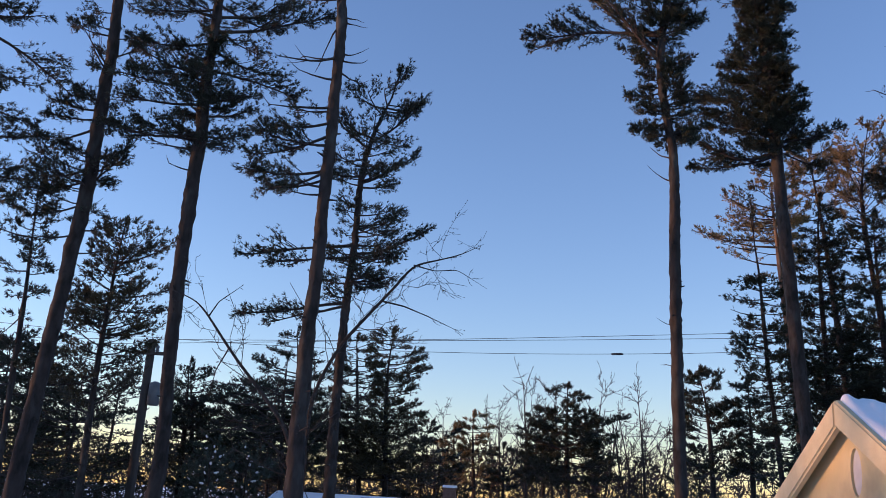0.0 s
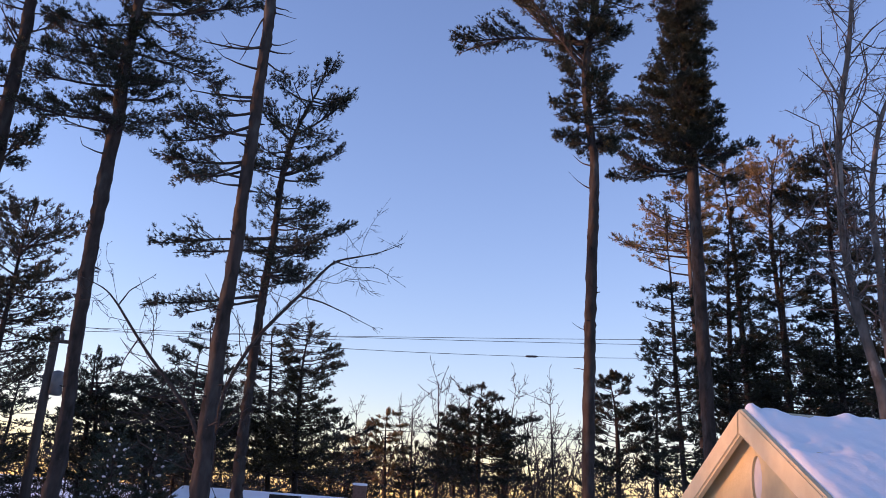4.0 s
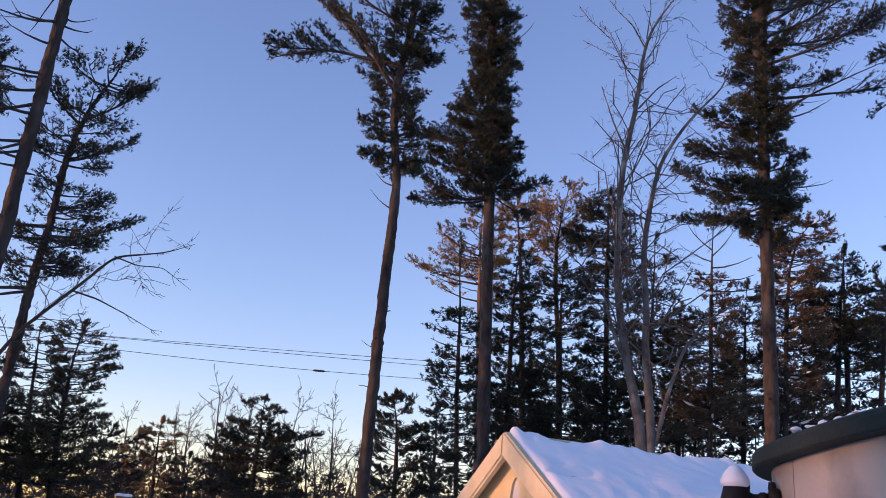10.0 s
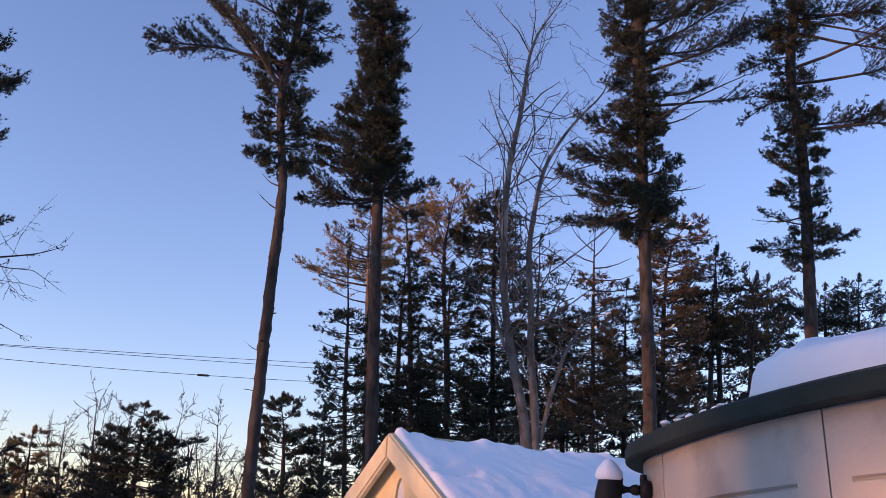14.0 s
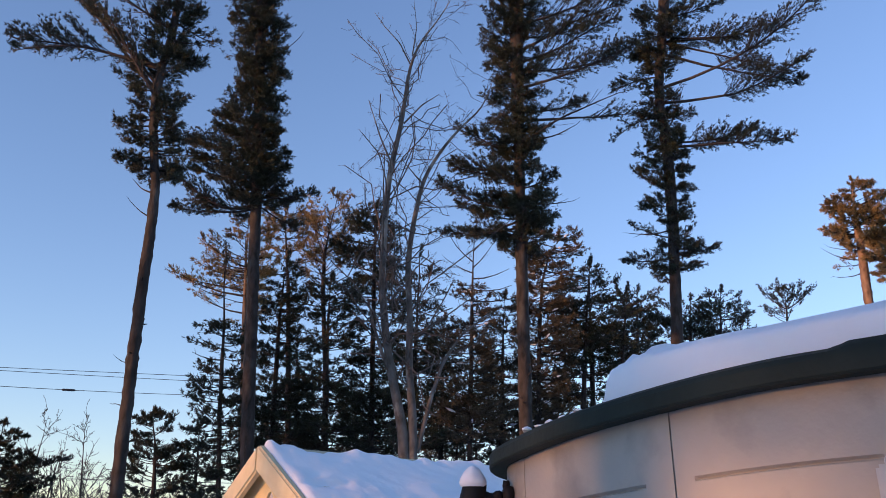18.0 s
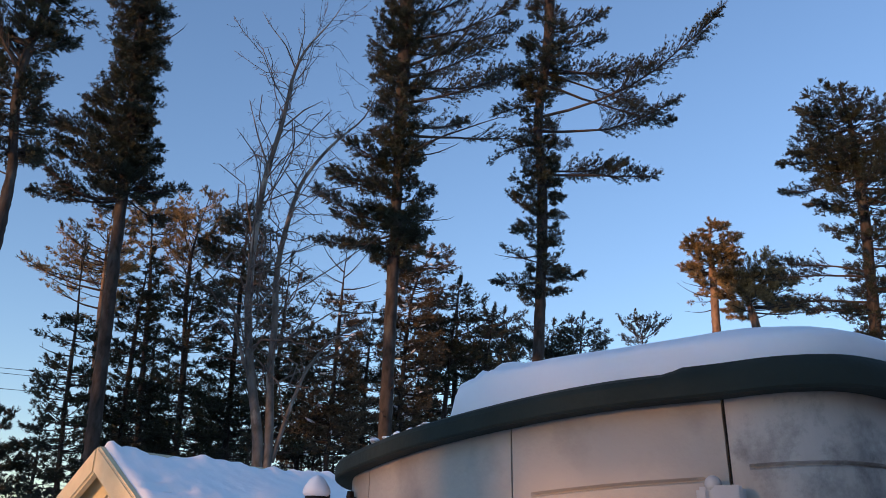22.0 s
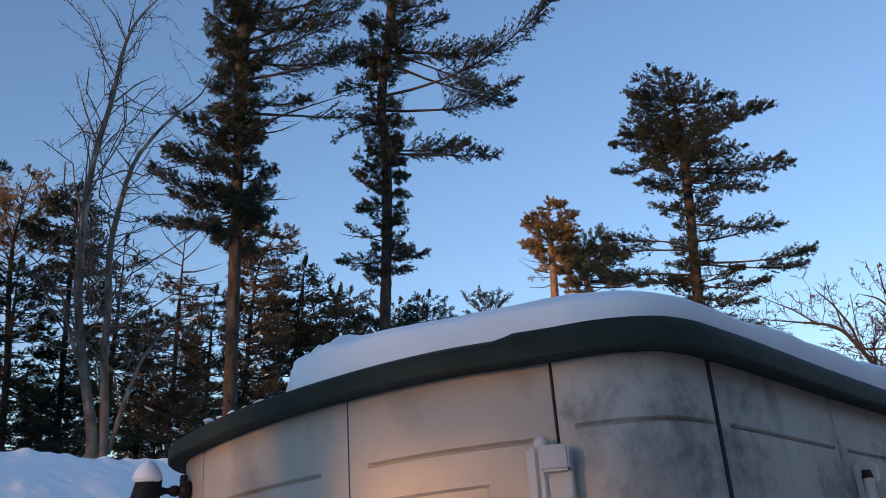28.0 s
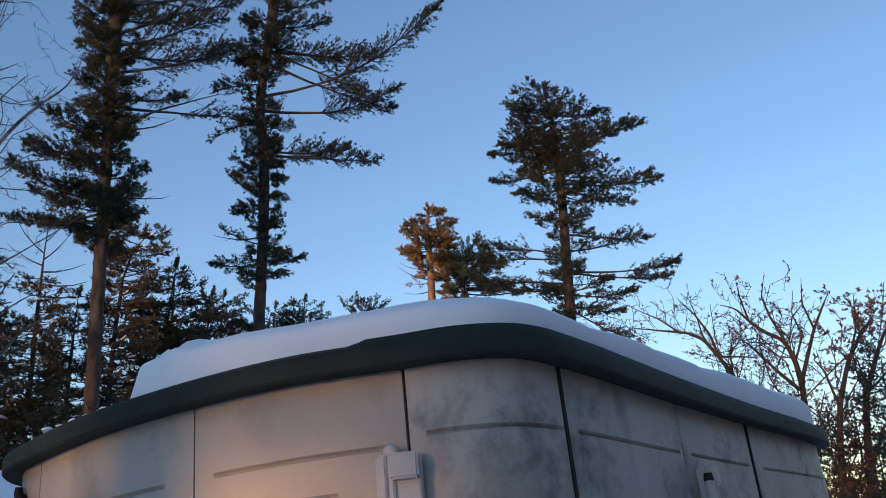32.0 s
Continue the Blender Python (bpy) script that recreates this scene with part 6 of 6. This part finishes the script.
grow("woodland_pine", "dark woodland pine down the slope", 128, (-7.79, 32.08),
     trunk=[(-2.16, 0, 0.2), (1.37, -0.42, 0.17), (2.98, -0.66, 0.15), (4.44, -0.87, 0.11), (5.64, -1.07, 0.06)],
     crown=[(1.72, 0.76, 1.68), (2.98, 0.83, 1.45), (4.07, 0.89, 1.26), (4.63, 0.84, 1.11), (5.28, 0.7, 0.7), (5.67, 0.38, 0.33)],
     limbs=[], woods=True, fill=3.5, rise=0.25)
grow("woodland_pine", "dark woodland pine down the slope", 129, (-7.21, 37.33),
     trunk=[(-2.2, 0, 0.22), (1.49, -0.44, 0.2), (3.8, -0.82, 0.12), (5.32, -1.06, 0.07)],
     crown=[(1.69, 1.19, 1.31), (3.16, 1.14, 1.28), (4.23, 0.97, 1.05), (4.88, 0.79, 0.83), (5.36, 0.31, 0.3)],
     limbs=[], woods=True, fill=3)
grow("woodland_pine", "low bushy pine down the slope", 130, (-10.60, 28.07),
     trunk=[(-1.99, 0, 0.18), (0.92, -0.35, 0.15), (3.24, -0.69, 0.12), (4.6, -0.88, 0.06)],
     crown=[(0.92, 1.06, 1.57), (2.24, 1.12, 1.53), (3.07, 1.01, 1.34), (3.92, 0.9, 1.15), (4.6, 0.62, 0.8)],
     limbs=[], woods=True, fill=4)

# the far tree line
# these two pines have the sun's yellow in their needle colour
grow("woodland_pine", "far pine with a pointed crown tinted as if sunlit", 141, (2.58, 45.95),
     trunk=[(-2.2, 0, 0.17), (2.39, -0.3, 0.15), (4.59, -0.45, 0.12), (5.95, -0.49, 0.06)],
     crown=[(2.39, 0.5, 0.75), (3.21, 0.54, 0.63), (4.31, 0.66, 0.75), (4.87, 0.64, 1.11), (5.43, 0.52, 0.78), (6, 0.26, 0.39)],
     limbs=[], woods=True, needle=SUNLIT_NEEDLE, fill=4, thin=0.75, blade=0.2)
grow("woodland_pine", "low sunlit-tinted pine of the far tree line", 142, (1.71, 44.99),
     trunk=[(-2.2, 0, 0.17), (2.3, -0.4, 0.14), (3.9, -0.54, 0.12), (5.04, -0.63, 0.06)],
     crown=[(2.3, 0.38, 0.71), (3.23, 0.41, 0.68), (3.9, 0.71, 0.71), (4.5, 0.47, 0.77), (5.04, 0.33, 0.33)],
     limbs=[], woods=True, needle=SUNLIT_NEEDLE, fill=4, thin=0.75, blade=0.2)
grow("woodland_pine", "broad dark pine of the far tree line", 143, (6.81, 43.50),
     trunk=[(-2.2, 0, 0.23), (2.43, -0.16, 0.2), (4.56, -0.24, 0.17), (5.92, -0.24, 0.14), (7.37, -0.26, 0.09)],
     crown=[(2.69, 1.96, 2.05), (4.02, 1.97, 1.73), (4.83, 1.84, 1.83), (5.43, 1.62, 1.92), (5.87, 1.33, 1.12), (6.34, 1.09, 0.91), (6.89, 0.75, 0.71), (7.39, 0.34, 0.33)],
     limbs=[(5.24, 2.79, 0.71, 0.9), (5.1, -1.87, 0.81, 0.8), (4.56, 2.24, 0.44, 0.8), (3.76, -2.13, 0.23, 0.8)], woods=True, fill=3.2, blade=0.18, rise=0.15)
grow("woodland_pine", "dark pine of the far tree line", 144, (6.09, 46.63),
     trunk=[(-2.2, 0, 0.17), (2.4, -0.2, 0.15), (4.09, -0.27, 0.12), (5.48, -0.31, 0.06)],
     crown=[(2.4, 0.78, 1.1), (3.52, 0.84, 1.05), (4.67, 0.77, 0.7), (5.53, 0.3, 0.35)],
     limbs=[], woods=True, fill=4, thin=0.75, blade=0.2)
grow("woodland_pine", "dark pine beside the slender tall one", 145, (12.18, 38.14),
     trunk=[(-2.2, 0, 0.21), (2.8, -0.2, 0.18), (4.72, -0.28, 0.15), (6.2, -0.39, 0.13), (7.7, -0.7, 0.08)],
     crown=[(3.28, 0.88, 1.29), (4.72, 0.89, 1.14), (5.7, 0.87, 0.98), (6.32, 0.73, 0.77), (6.82, 0.45, 1.06), (7.25, 0.58, 0.81), (7.75, 0.56, 0.4)],
     limbs=[(6.7, 0.69, 0.8, 0.8), (5.7, 1.09, 0.57, 0.8)], woods=True, fill=3.8, blade=0.17, rise=0.35)
grow("woodland_pine", "dark pine of the far tree line", 146, (13.54, 37.68),
     trunk=[(-2.2, 0, 0.21), (2.91, -0.04, 0.18), (5.32, -0.05, 0.13), (7.31, -0.11, 0.08)],
     crown=[(3.39, 0.69, 0.88), (5.07, 0.73, 0.74), (6.3, 0.62, 0.62), (7.31, 0.25, 0.37)],
     limbs=[], woods=True, fill=5, blade=0.17)
grow("woodland_pine", "low dark pine of the far tree line", 148, (4.10, 49.86),
     trunk=[(-2.2, 0, 0.18), (2.29, -0.02, 0.16), (3.48, -0.03, 0.13), (4.69, -0.1, 0.06)],
     crown=[(2.29, 0.76, 1.22), (3.18, 0.7, 1.14), (4.08, 0.61, 0.77), (4.69, 0.31, 0.31)],
     limbs=[], woods=True, fill=4, thin=0.75, blade=0.2)
grow("woodland_pine", "low dark pine of the far tree line", 149, (0.66, 48.02),
     trunk=[(-2.2, 0, 0.18), (1.98, -0.33, 0.15), (3.11, -0.42, 0.12), (4.54, -0.55, 0.06)],
     crown=[(1.98, 0.74, 0.83), (2.83, 0.79, 0.79), (3.82, 0.69, 0.61), (4.6, 0.36, 0.28)],
     limbs=[], woods=True, fill=4, thin=0.75, blade=0.2)

# ---- trees that fill and close the woods ----
FAR_KINDS = [wild_pine("woodland_pine", 10, "full-crowned pine of the far tree line", 41, 0.08, 0.2, 60, blade=0.21, tufty=0.9, dense=0.9, tuft=(4, 3, 0.42)),
             wild_pine("woodland_pine", 10, "bushy dark pine of the far tree line", 42, 0.15, 0.24, 54, blade=0.21, tufty=0.95, dense=0.9, flat=0.12, tuft=(4, 3, 0.42))]
KINDS = [wild_pine("woodland_pine", 10, "dense dark pine of the woods behind the yard", 31, 0.08, 0.23, 80, tufty=1.0),
         wild_pine("woodland_pine", 10, "ragged woodland pine with a broken crown", 32, 0.2, 0.26, 62, tufty=1.0, snowy=0.3),
         wild_pine("woodland_pine", 10, "sparse half-dead pine with snow along its limbs", 35, 0.2, 0.2, 44, tufty=0.45, snowy=0.4)]
BARES = []
for i, lb in enumerate(("slender bare tree of the far tree line", "bare spreading tree with fine twigs", "twin-stemmed bare tree in the distance")):
    rngb = random.Random(50 + i)
    st = [[(0, 0, 0, 0.13), (rngb.uniform(-.2, .2), rngb.uniform(-.2, .2), 3, 0.1), (rngb.uniform(-.5, .5), rngb.uniform(-.5, .5), 6.5, 0.06), (rngb.uniform(-.7, .7), rngb.uniform(-.7, .7), 10, 0.015)]]
    if i == 2:
        st.append([(0.1, 0, 0, 0.1), (0.6, 0.4, 3, 0.08), (1.3, 0.6, 6, 0.05), (1.7, 0.8, 9, 0.015)])
    BARES.append(bare_tree("bare_tree", (0, 0, 0), st, lb, 50 + i, mat=TWIG, levels=4, spacing=0.4, first=0.3, ratio=0.36, thick=0.36, twig=0.014, up=0.3, spread=0.75, wander=0.2))
first = {}
rw = random.Random(8)


def plant(kinds, spots, wide=1.0):
    """Trees of the given kinds at (x, y, height of the top)."""
    for i, (x, y, top) in enumerate(spots):
        k = kinds[i % len(kinds)]
        z = ground_z(x, y)
        s = (top - z) / 10.0
        m = pose(x, y, z, 0, 0, rw.uniform(0, 360)) @ Matrix.Diagonal((s * wide, s * wide, s, 1))
        if k.name not in first:
            first[k.name] = (k, m)
        else:
            copy_thing(k, m)


PD, PR, PS = KINDS
plant([PD, FAR_KINDS[0], FAR_KINDS[1]], [(-10.1, 24.8, 4.6), (-13.0, 28.6, 6.0), (-9.9, 36.6, 5.0), (-6.8, 39.5, 5.0), (-2.9, 40.9, 4.8), (-8.1, 43.2, 4.6), (-12.1, 33.8, 5.6), (-4.8, 44.0, 4.4), (-0.4, 38.6, 4.6), (-11.6, 26.2, 5.2), (-15.0, 31.0, 6.2)], 1.15)
plant([FAR_KINDS[1], FAR_KINDS[0]], [(1.2, 56.0, 3.4), (3.4, 54.0, 3.2), (9.7, 55.1, 3.6), (12.4, 52.2, 4.6), (13.7, 45.8, 5.0), (6.2, 58.0, 3.2), (-1.5, 54.0, 3.0)], 1.15)
plant(BARES, [(5.7, 53.7, 8.7), (4.1, 51.9, 7.2), (10.8, 44.8, 7.2), (3.7, 55.9, 7.0), (7.5, 54.5, 8.4), (9.8, 55.2, 8.6), (10.6, 48.9, 6.6), (0.3, 50.0, 6.4), (2.2, 58.0, 5.2), (11.8, 45.5, 5.6), (-1.2, 56.0, 5.2), (6.6, 60.0, 6.0)])
# a second, darker row closes the woods behind
plant([FAR_KINDS[0], FAR_KINDS[1], PR], [(13.2, 29.5, 6.4), (16.6, 28.6, 7.4), (19.0, 27.0, 7.0), (21.5, 26.5, 7.0), (24.0, 26.5, 7.2), (17.5, 31.0, 8.4), (27.5, 27.0, 8.4), (22.8, 23.0, 6.2), (25.8, 22.8, 6.4), (15.2, 32.2, 7.6), (30.5, 27.6, 9.0), (21.5, 34.0, 8.6), (25.5, 33.5, 8.6), (28.5, 31.5, 9.4), (19.0, 33.0, 8.2), (12.4, 26.4, 5.4)], 1.0)
plant([PD, PS], [(27.0, 0.7, 6.4), (29.9, 1.9, 5.7), (19.6, 22.4, 6.2), (16.0, 24.5, 6.4), (21.0, 20.6, 6.0), (14.6, 27.0, 7.0), (18.4, 25.6, 7.2), (23.6, 24.4, 7.0)], 0.8)
plant([FAR_KINDS[1], FAR_KINDS[0]], [(43.0, 6.0, 5.6), (45.0, 2.2, 5.2), (44.0, -1.6, 5.4), (47.0, 4.0, 6.0)], 1.2)
spruce = wild_pine("spruce_tree", 10, "small dark spruce laden with snow", 36, 0.04, 0.24, 60, needle=SPRUCE, blade=0.3, tufty=0.9, group="snowy spruces", snowy=0.8, dense=0.7, tuft=(4, 4, 0.3), snow_r=0.085)
plant([spruce], [(-5.6, 23.2, 2.75), (-4.8, 24.3, 2.6), (-6.2, 24.6, 2.3)], 0.9)
for k, m in first.values():
    k.matrix_world = m

# ---- undergrowth between the trunks ----
def thicket(name, spots, label, seed, tall, leaves=0):
    """Bare saplings and brush along a line of the plan, too fine to count."""
    rng = np.random.default_rng(seed)
    parts, ends = [], []
    for x, y in spots:
        z, h = ground_z(x, y), tall * rng.uniform(0.5, 1.15)
        lean = rng.normal(0, 0.16, 2)
        s = np.linspace(0, 1, 6)
        line = np.stack([x + lean[0] * h * s**1.5, y + lean[1] * h * s**1.5, z + h * s], 1)
        made = branching(rng, line, 0.03 * (1 - 0.8 * s) + 0.004, 2, 0.55, ratio=0.4, spread=0.7, up=0.5, first=0.2, thick=0.5, twig=0.009)
        parts += bare_geo(made, (4, 3, 3))
        ends += [ln[-1] for ln, _ in made[2]]
    ob = tagged(piece(name, fast_mesh(name, *joined(parts)), TWIG), label, "undergrowth", kind="stuff")
    if leaves:
        e = np.array(ends)[rng.permutation(len(ends))[:leaves]]
        tagged(piece("dead_leaves", fast_mesh("dead_leaves", *tufts(rng, e, rng.normal(0, 1, e.shape), 3, 0.16, 0.1, 1.0)), DEAD_LEAF, ob, "withered brown leaves"), kind="stuff")


ru = random.Random(77)
thicket("undergrowth", [(ru.uniform(-14, 15), ru.uniform(43, 58)) for _ in range(170)], "bare grey undergrowth of the far tree line", 61, 5.2, 500)
thicket("undergrowth", [(ru.uniform(11.5, 25), ru.uniform(18, 26)) for _ in range(95)], "dark tangled undergrowth beneath the pines", 62, 5.0)
thicket("undergrowth", [(ru.uniform(22, 36), ru.uniform(14, 27)) for _ in range(60)], "bare undergrowth at the wood's edge", 63, 5.0, 150)
thicket("undergrowth", [(ru.uniform(31, 40), ru.uniform(-4, 7)) for _ in range(60)], "brown undergrowth with withered leaves beneath the oaks", 64, 5.2, 700)

# far woods along the horizon
rf = np.random.default_rng(70)
fa, fd = rf.uniform(radians(-45), radians(110), 15000), rf.uniform(95, 150, 15000)
fh = (8.0 + 1.6 * np.sin(fa * 9) + 1.2 * np.sin(fa * 23 + 1) + rf.normal(0, 0.9, 15000)) * rf.uniform(0, 1, 15000) ** 0.6 - 2.2
fp = np.stack([np.sin(fa) * fd, np.cos(fa) * fd, fh], 1)
tagged(piece("far_woods", fast_mesh("far_woods", *tufts(rf, fp, np.tile([0, 0, 0.8], (15000, 1)), 3, 1.3, 0.2, 0.9)), TWIG), "grey-brown far woods along the horizon", "woods", kind="stuff")

# ---- wires over the road ----
WIRE = material("black_cable", (0.02, 0.02, 0.022), (0.03, 0.03, 0.03), 5, 0.6)
for z0, slope, bow, r in ((12.26, 0.0505, 0.0002, 0.018), (12.19, 0.0349, 0.0003, 0.018), (11.38, 0.0091, 0.0013, 0.018), (6.03, 0.024, 0.0, 0.02), (3.54, 0.0007, 0.001, 0.025)):
    x = np.linspace(-45, 60, 50)
    pts = np.stack([x, 60.0 - 0.16 * x, z0 + slope * x + bow * x**2], 1)
    tagged(piece("overhead_cable", fast_mesh("overhead_cable", *tubes(pts[None], np.full((1, 50), r), 5)), WIRE), "thin black overhead cable sagging across the sky", "cable", "overhead cables")
sx = np.linspace(11.6, 12.45, 8)
spl = np.stack([sx, 60.0 - 0.16 * sx, 11.38 + 0.0091 * sx + 0.0013 * sx**2], 1)
tagged(piece("cable_splice", fast_mesh("cable_splice", *tubes(spl[None], np.array([[0.02, 0.07, 0.075, 0.075, 0.075, 0.075, 0.07, 0.02]]), 8)), WIRE, smooth=True), "short black splice sleeve on the cable", "cable splice")

# ---- utility pole ----
POLE = material("weathered_pole_wood", (0.045, 0.037, 0.031), (0.085, 0.07, 0.06), 6, 0.9, 0.4, 12, (1, 1, 0.1))
STEEL = material("grey_painted_steel", (0.12, 0.125, 0.13), (0.17, 0.175, 0.18), 5, 0.5, metal=0.3)
ux, uy = -8.9, 27.4
uz = ground_z(ux, uy)
pole = thing("utility_pole", (ux, uy, uz), "weathered wooden utility pole with a grey transformer", "utility pole")
part("post", turned([(0.16, 0), (0.145, 3), (0.12, 5.85 - uz), (0.09, 5.9 - uz)], 14), POLE, pole, smooth=True)
part("transformer", turned([(0.15, 0), (0.18, 0.03), (0.18, 0.64), (0.15, 0.69), (0.06, 0.73)], 18, Matrix.Translation((0.32, -0.1, 3.85 - uz))), STEEL, pole, "grey cylindrical transformer", smooth=True)
bm = bmesh.new()
bmesh.ops.create_cube(bm, size=1, matrix=Matrix.Translation((0.15, -0.15, 5.44 - uz)) @ Matrix.Diagonal((1.1, 0.09, 0.1, 1)))
part("crossarm", bm, POLE, pole)
for dx in (-0.4, 0.15, 0.8):
    part("insulator", turned([(0.03, 0), (0.07, 0.05), (0.04, 0.1), (0.07, 0.15), (0.03, 0.22)], 10, Matrix.Translation((0.15 + dx * 0.6, -0.15, 5.48 - uz))), STEEL, pole, smooth=True)

# ---- low house down the slope: snowy roof and chimney ----
BRICK = material("dark_chimney_brick", (0.13, 0.07, 0.05), (0.2, 0.11, 0.08), 14, 0.9)
SIDING = material("dark_siding", (0.12, 0.1, 0.09), (0.16, 0.14, 0.12), 6, 0.8)
hx, hy = -2.35, 27.2
hz = ground_z(hx, hy)
house = thing("low_house", (hx, hy, hz), "low house down the slope with a snow-covered roof", "house", rz=-4)
rid = 1.55 - hz
bm = bmesh.new()
bmesh.ops.create_cube(bm, size=1, matrix=Matrix.Translation((0, 3.0, (rid - 1.3) / 2)) @ Matrix.Diagonal((5.6, 5.2, rid - 1.3, 1)))
part("wall", bm, SIDING, house)


def slab(p, q, r, s, th):
    bm = bmesh.new()
    lo = [bm.verts.new(v) for v in (p, q, r, s)]
    hi = [bm.verts.new((v[0], v[1], v[2] + th)) for v in (p, q, r, s)]
    bm.faces.new(lo[::-1]); bm.faces.new(hi)
    for i in range(4):
        bm.faces.new((lo[i], lo[(i + 1) % 4], hi[(i + 1) % 4], hi[i]))
    bmesh.ops.recalc_face_normals(bm, faces=bm.faces)
    return bm


part("roof", slab((-2.95, 0, rid - 1.4), (3.1, 0, rid - 1.4), (2.95, 3.0, rid - 0.12), (-2.9, 3.0, rid - 0.12), 0.1), SIDING, house)
part("roof", slab((-2.95, 6, rid - 1.4), (3.1, 6, rid - 1.4), (2.95, 3.02, rid - 0.12), (-2.9, 3.02, rid - 0.12), 0.1), SIDING, house)
part("ridge_cap", slab((-2.95, 2.9, rid - 0.03), (3.0, 2.9, rid - 0.03), (3.0, 3.1, rid - 0.03), (-2.95, 3.1, rid - 0.03), 0.08), GAP, house)
ob = part("roof_snow", slab((-3.5, 0.05, rid - 1.28), (3.0, 0.05, rid - 1.28), (2.9, 2.86, rid - 0.05), (-2.85, 2.86, rid - 0.05), 0.09), SNOW, house, "blue-shaded snow on the roof")
bm = bmesh.new()
bmesh.ops.create_cube(bm, size=1, matrix=Matrix.Translation((2.85, 3.0, rid - 0.2)) @ Matrix.Diagonal((0.42, 0.42, 1.3, 1)))
part("chimney", bm, BRICK, house, "dark brick chimney")
bm = bmesh.new()
bmesh.ops.create_cube(bm, size=1, matrix=Matrix.Translation((2.85, 3.0, rid + 0.49)) @ Matrix.Diagonal((0.5, 0.5, 0.08, 1)))
bmesh.ops.bevel(bm, geom=bm.edges[:], offset=0.03, segments=2, affect="EDGES")
part("snow_cap", bm, SNOW, house, "cap of snow on the chimney")
bm = bmesh.new()
bmesh.ops.create_cube(bm, size=1, matrix=Matrix.Translation((0.6, 1.9, rid - 0.25)) @ Matrix.Diagonal((0.9, 0.8, 0.45, 1)))
part("roof_vent", bm, GAP, house)

# ---- unseen trees added west of the yard, to shade the shed and playhouse ----
for k, x, y, h in ((KINDS[2], -14.0, 1.75, 9.0), (KINDS[1], -22.0, 2.5, 9.4), (KINDS[0], -19.0, 3.9, 11.0), (KINDS[1], -25.0, 4.6, 10.0), (KINDS[2], -17.0, 3.1, 9.5), (KINDS[2], -20.0, 6.0, 9.0), (KINDS[2], -24.0, 7.2, 9.0)):
    s = (h - ground_z(x, y)) / 10.0
    copy_thing(k, pose(x, y, ground_z(x, y), 0, 0, 50 * x) @ Matrix.Diagonal((s / k.scale[0], s / k.scale[1], s / k.scale[2], 1)))
# an unseen row farther west, added to keep the lower woods in shade
for i, (x, y, h) in enumerate(((-34.0, 22.5, 12.0), (-35.5, 25.5, 13.2), (-33.5, 28.5, 12.2), (-36.0, 31.5, 13.4), (-34.5, 34.5, 12.6), (-36.0, 37.5, 13.0), (-33.0, 16.4, 11.5))):
    k = FAR_KINDS[i % 2] if y > 20 else KINDS[0]
    s = (h - ground_z(x, y)) / 10.0
    copy_thing(k, pose(x, y, ground_z(x, y), 0, 0, 70 * x) @ Matrix.Diagonal((1.25 * s / k.scale[0], 1.25 * s / k.scale[1], s / k.scale[2], 1)))
copy_thing(slender, pose(-15.3, 2.75, ground_z(-15.3, 2.75), 0, 0, 200))
# unseen wall added behind the path; its height limits the southern sky light
bm = bmesh.new()
bmesh.ops.create_cube(bm, size=1, matrix=Matrix.Translation((2.5, -2.8, 1.7)) @ Matrix.Diagonal((14, 0.3, 3.6, 1)))
tagged(part("wall_south", bm, SIDING), "plain dark wall, unseen, added behind the yard", "wall", kind="structure")
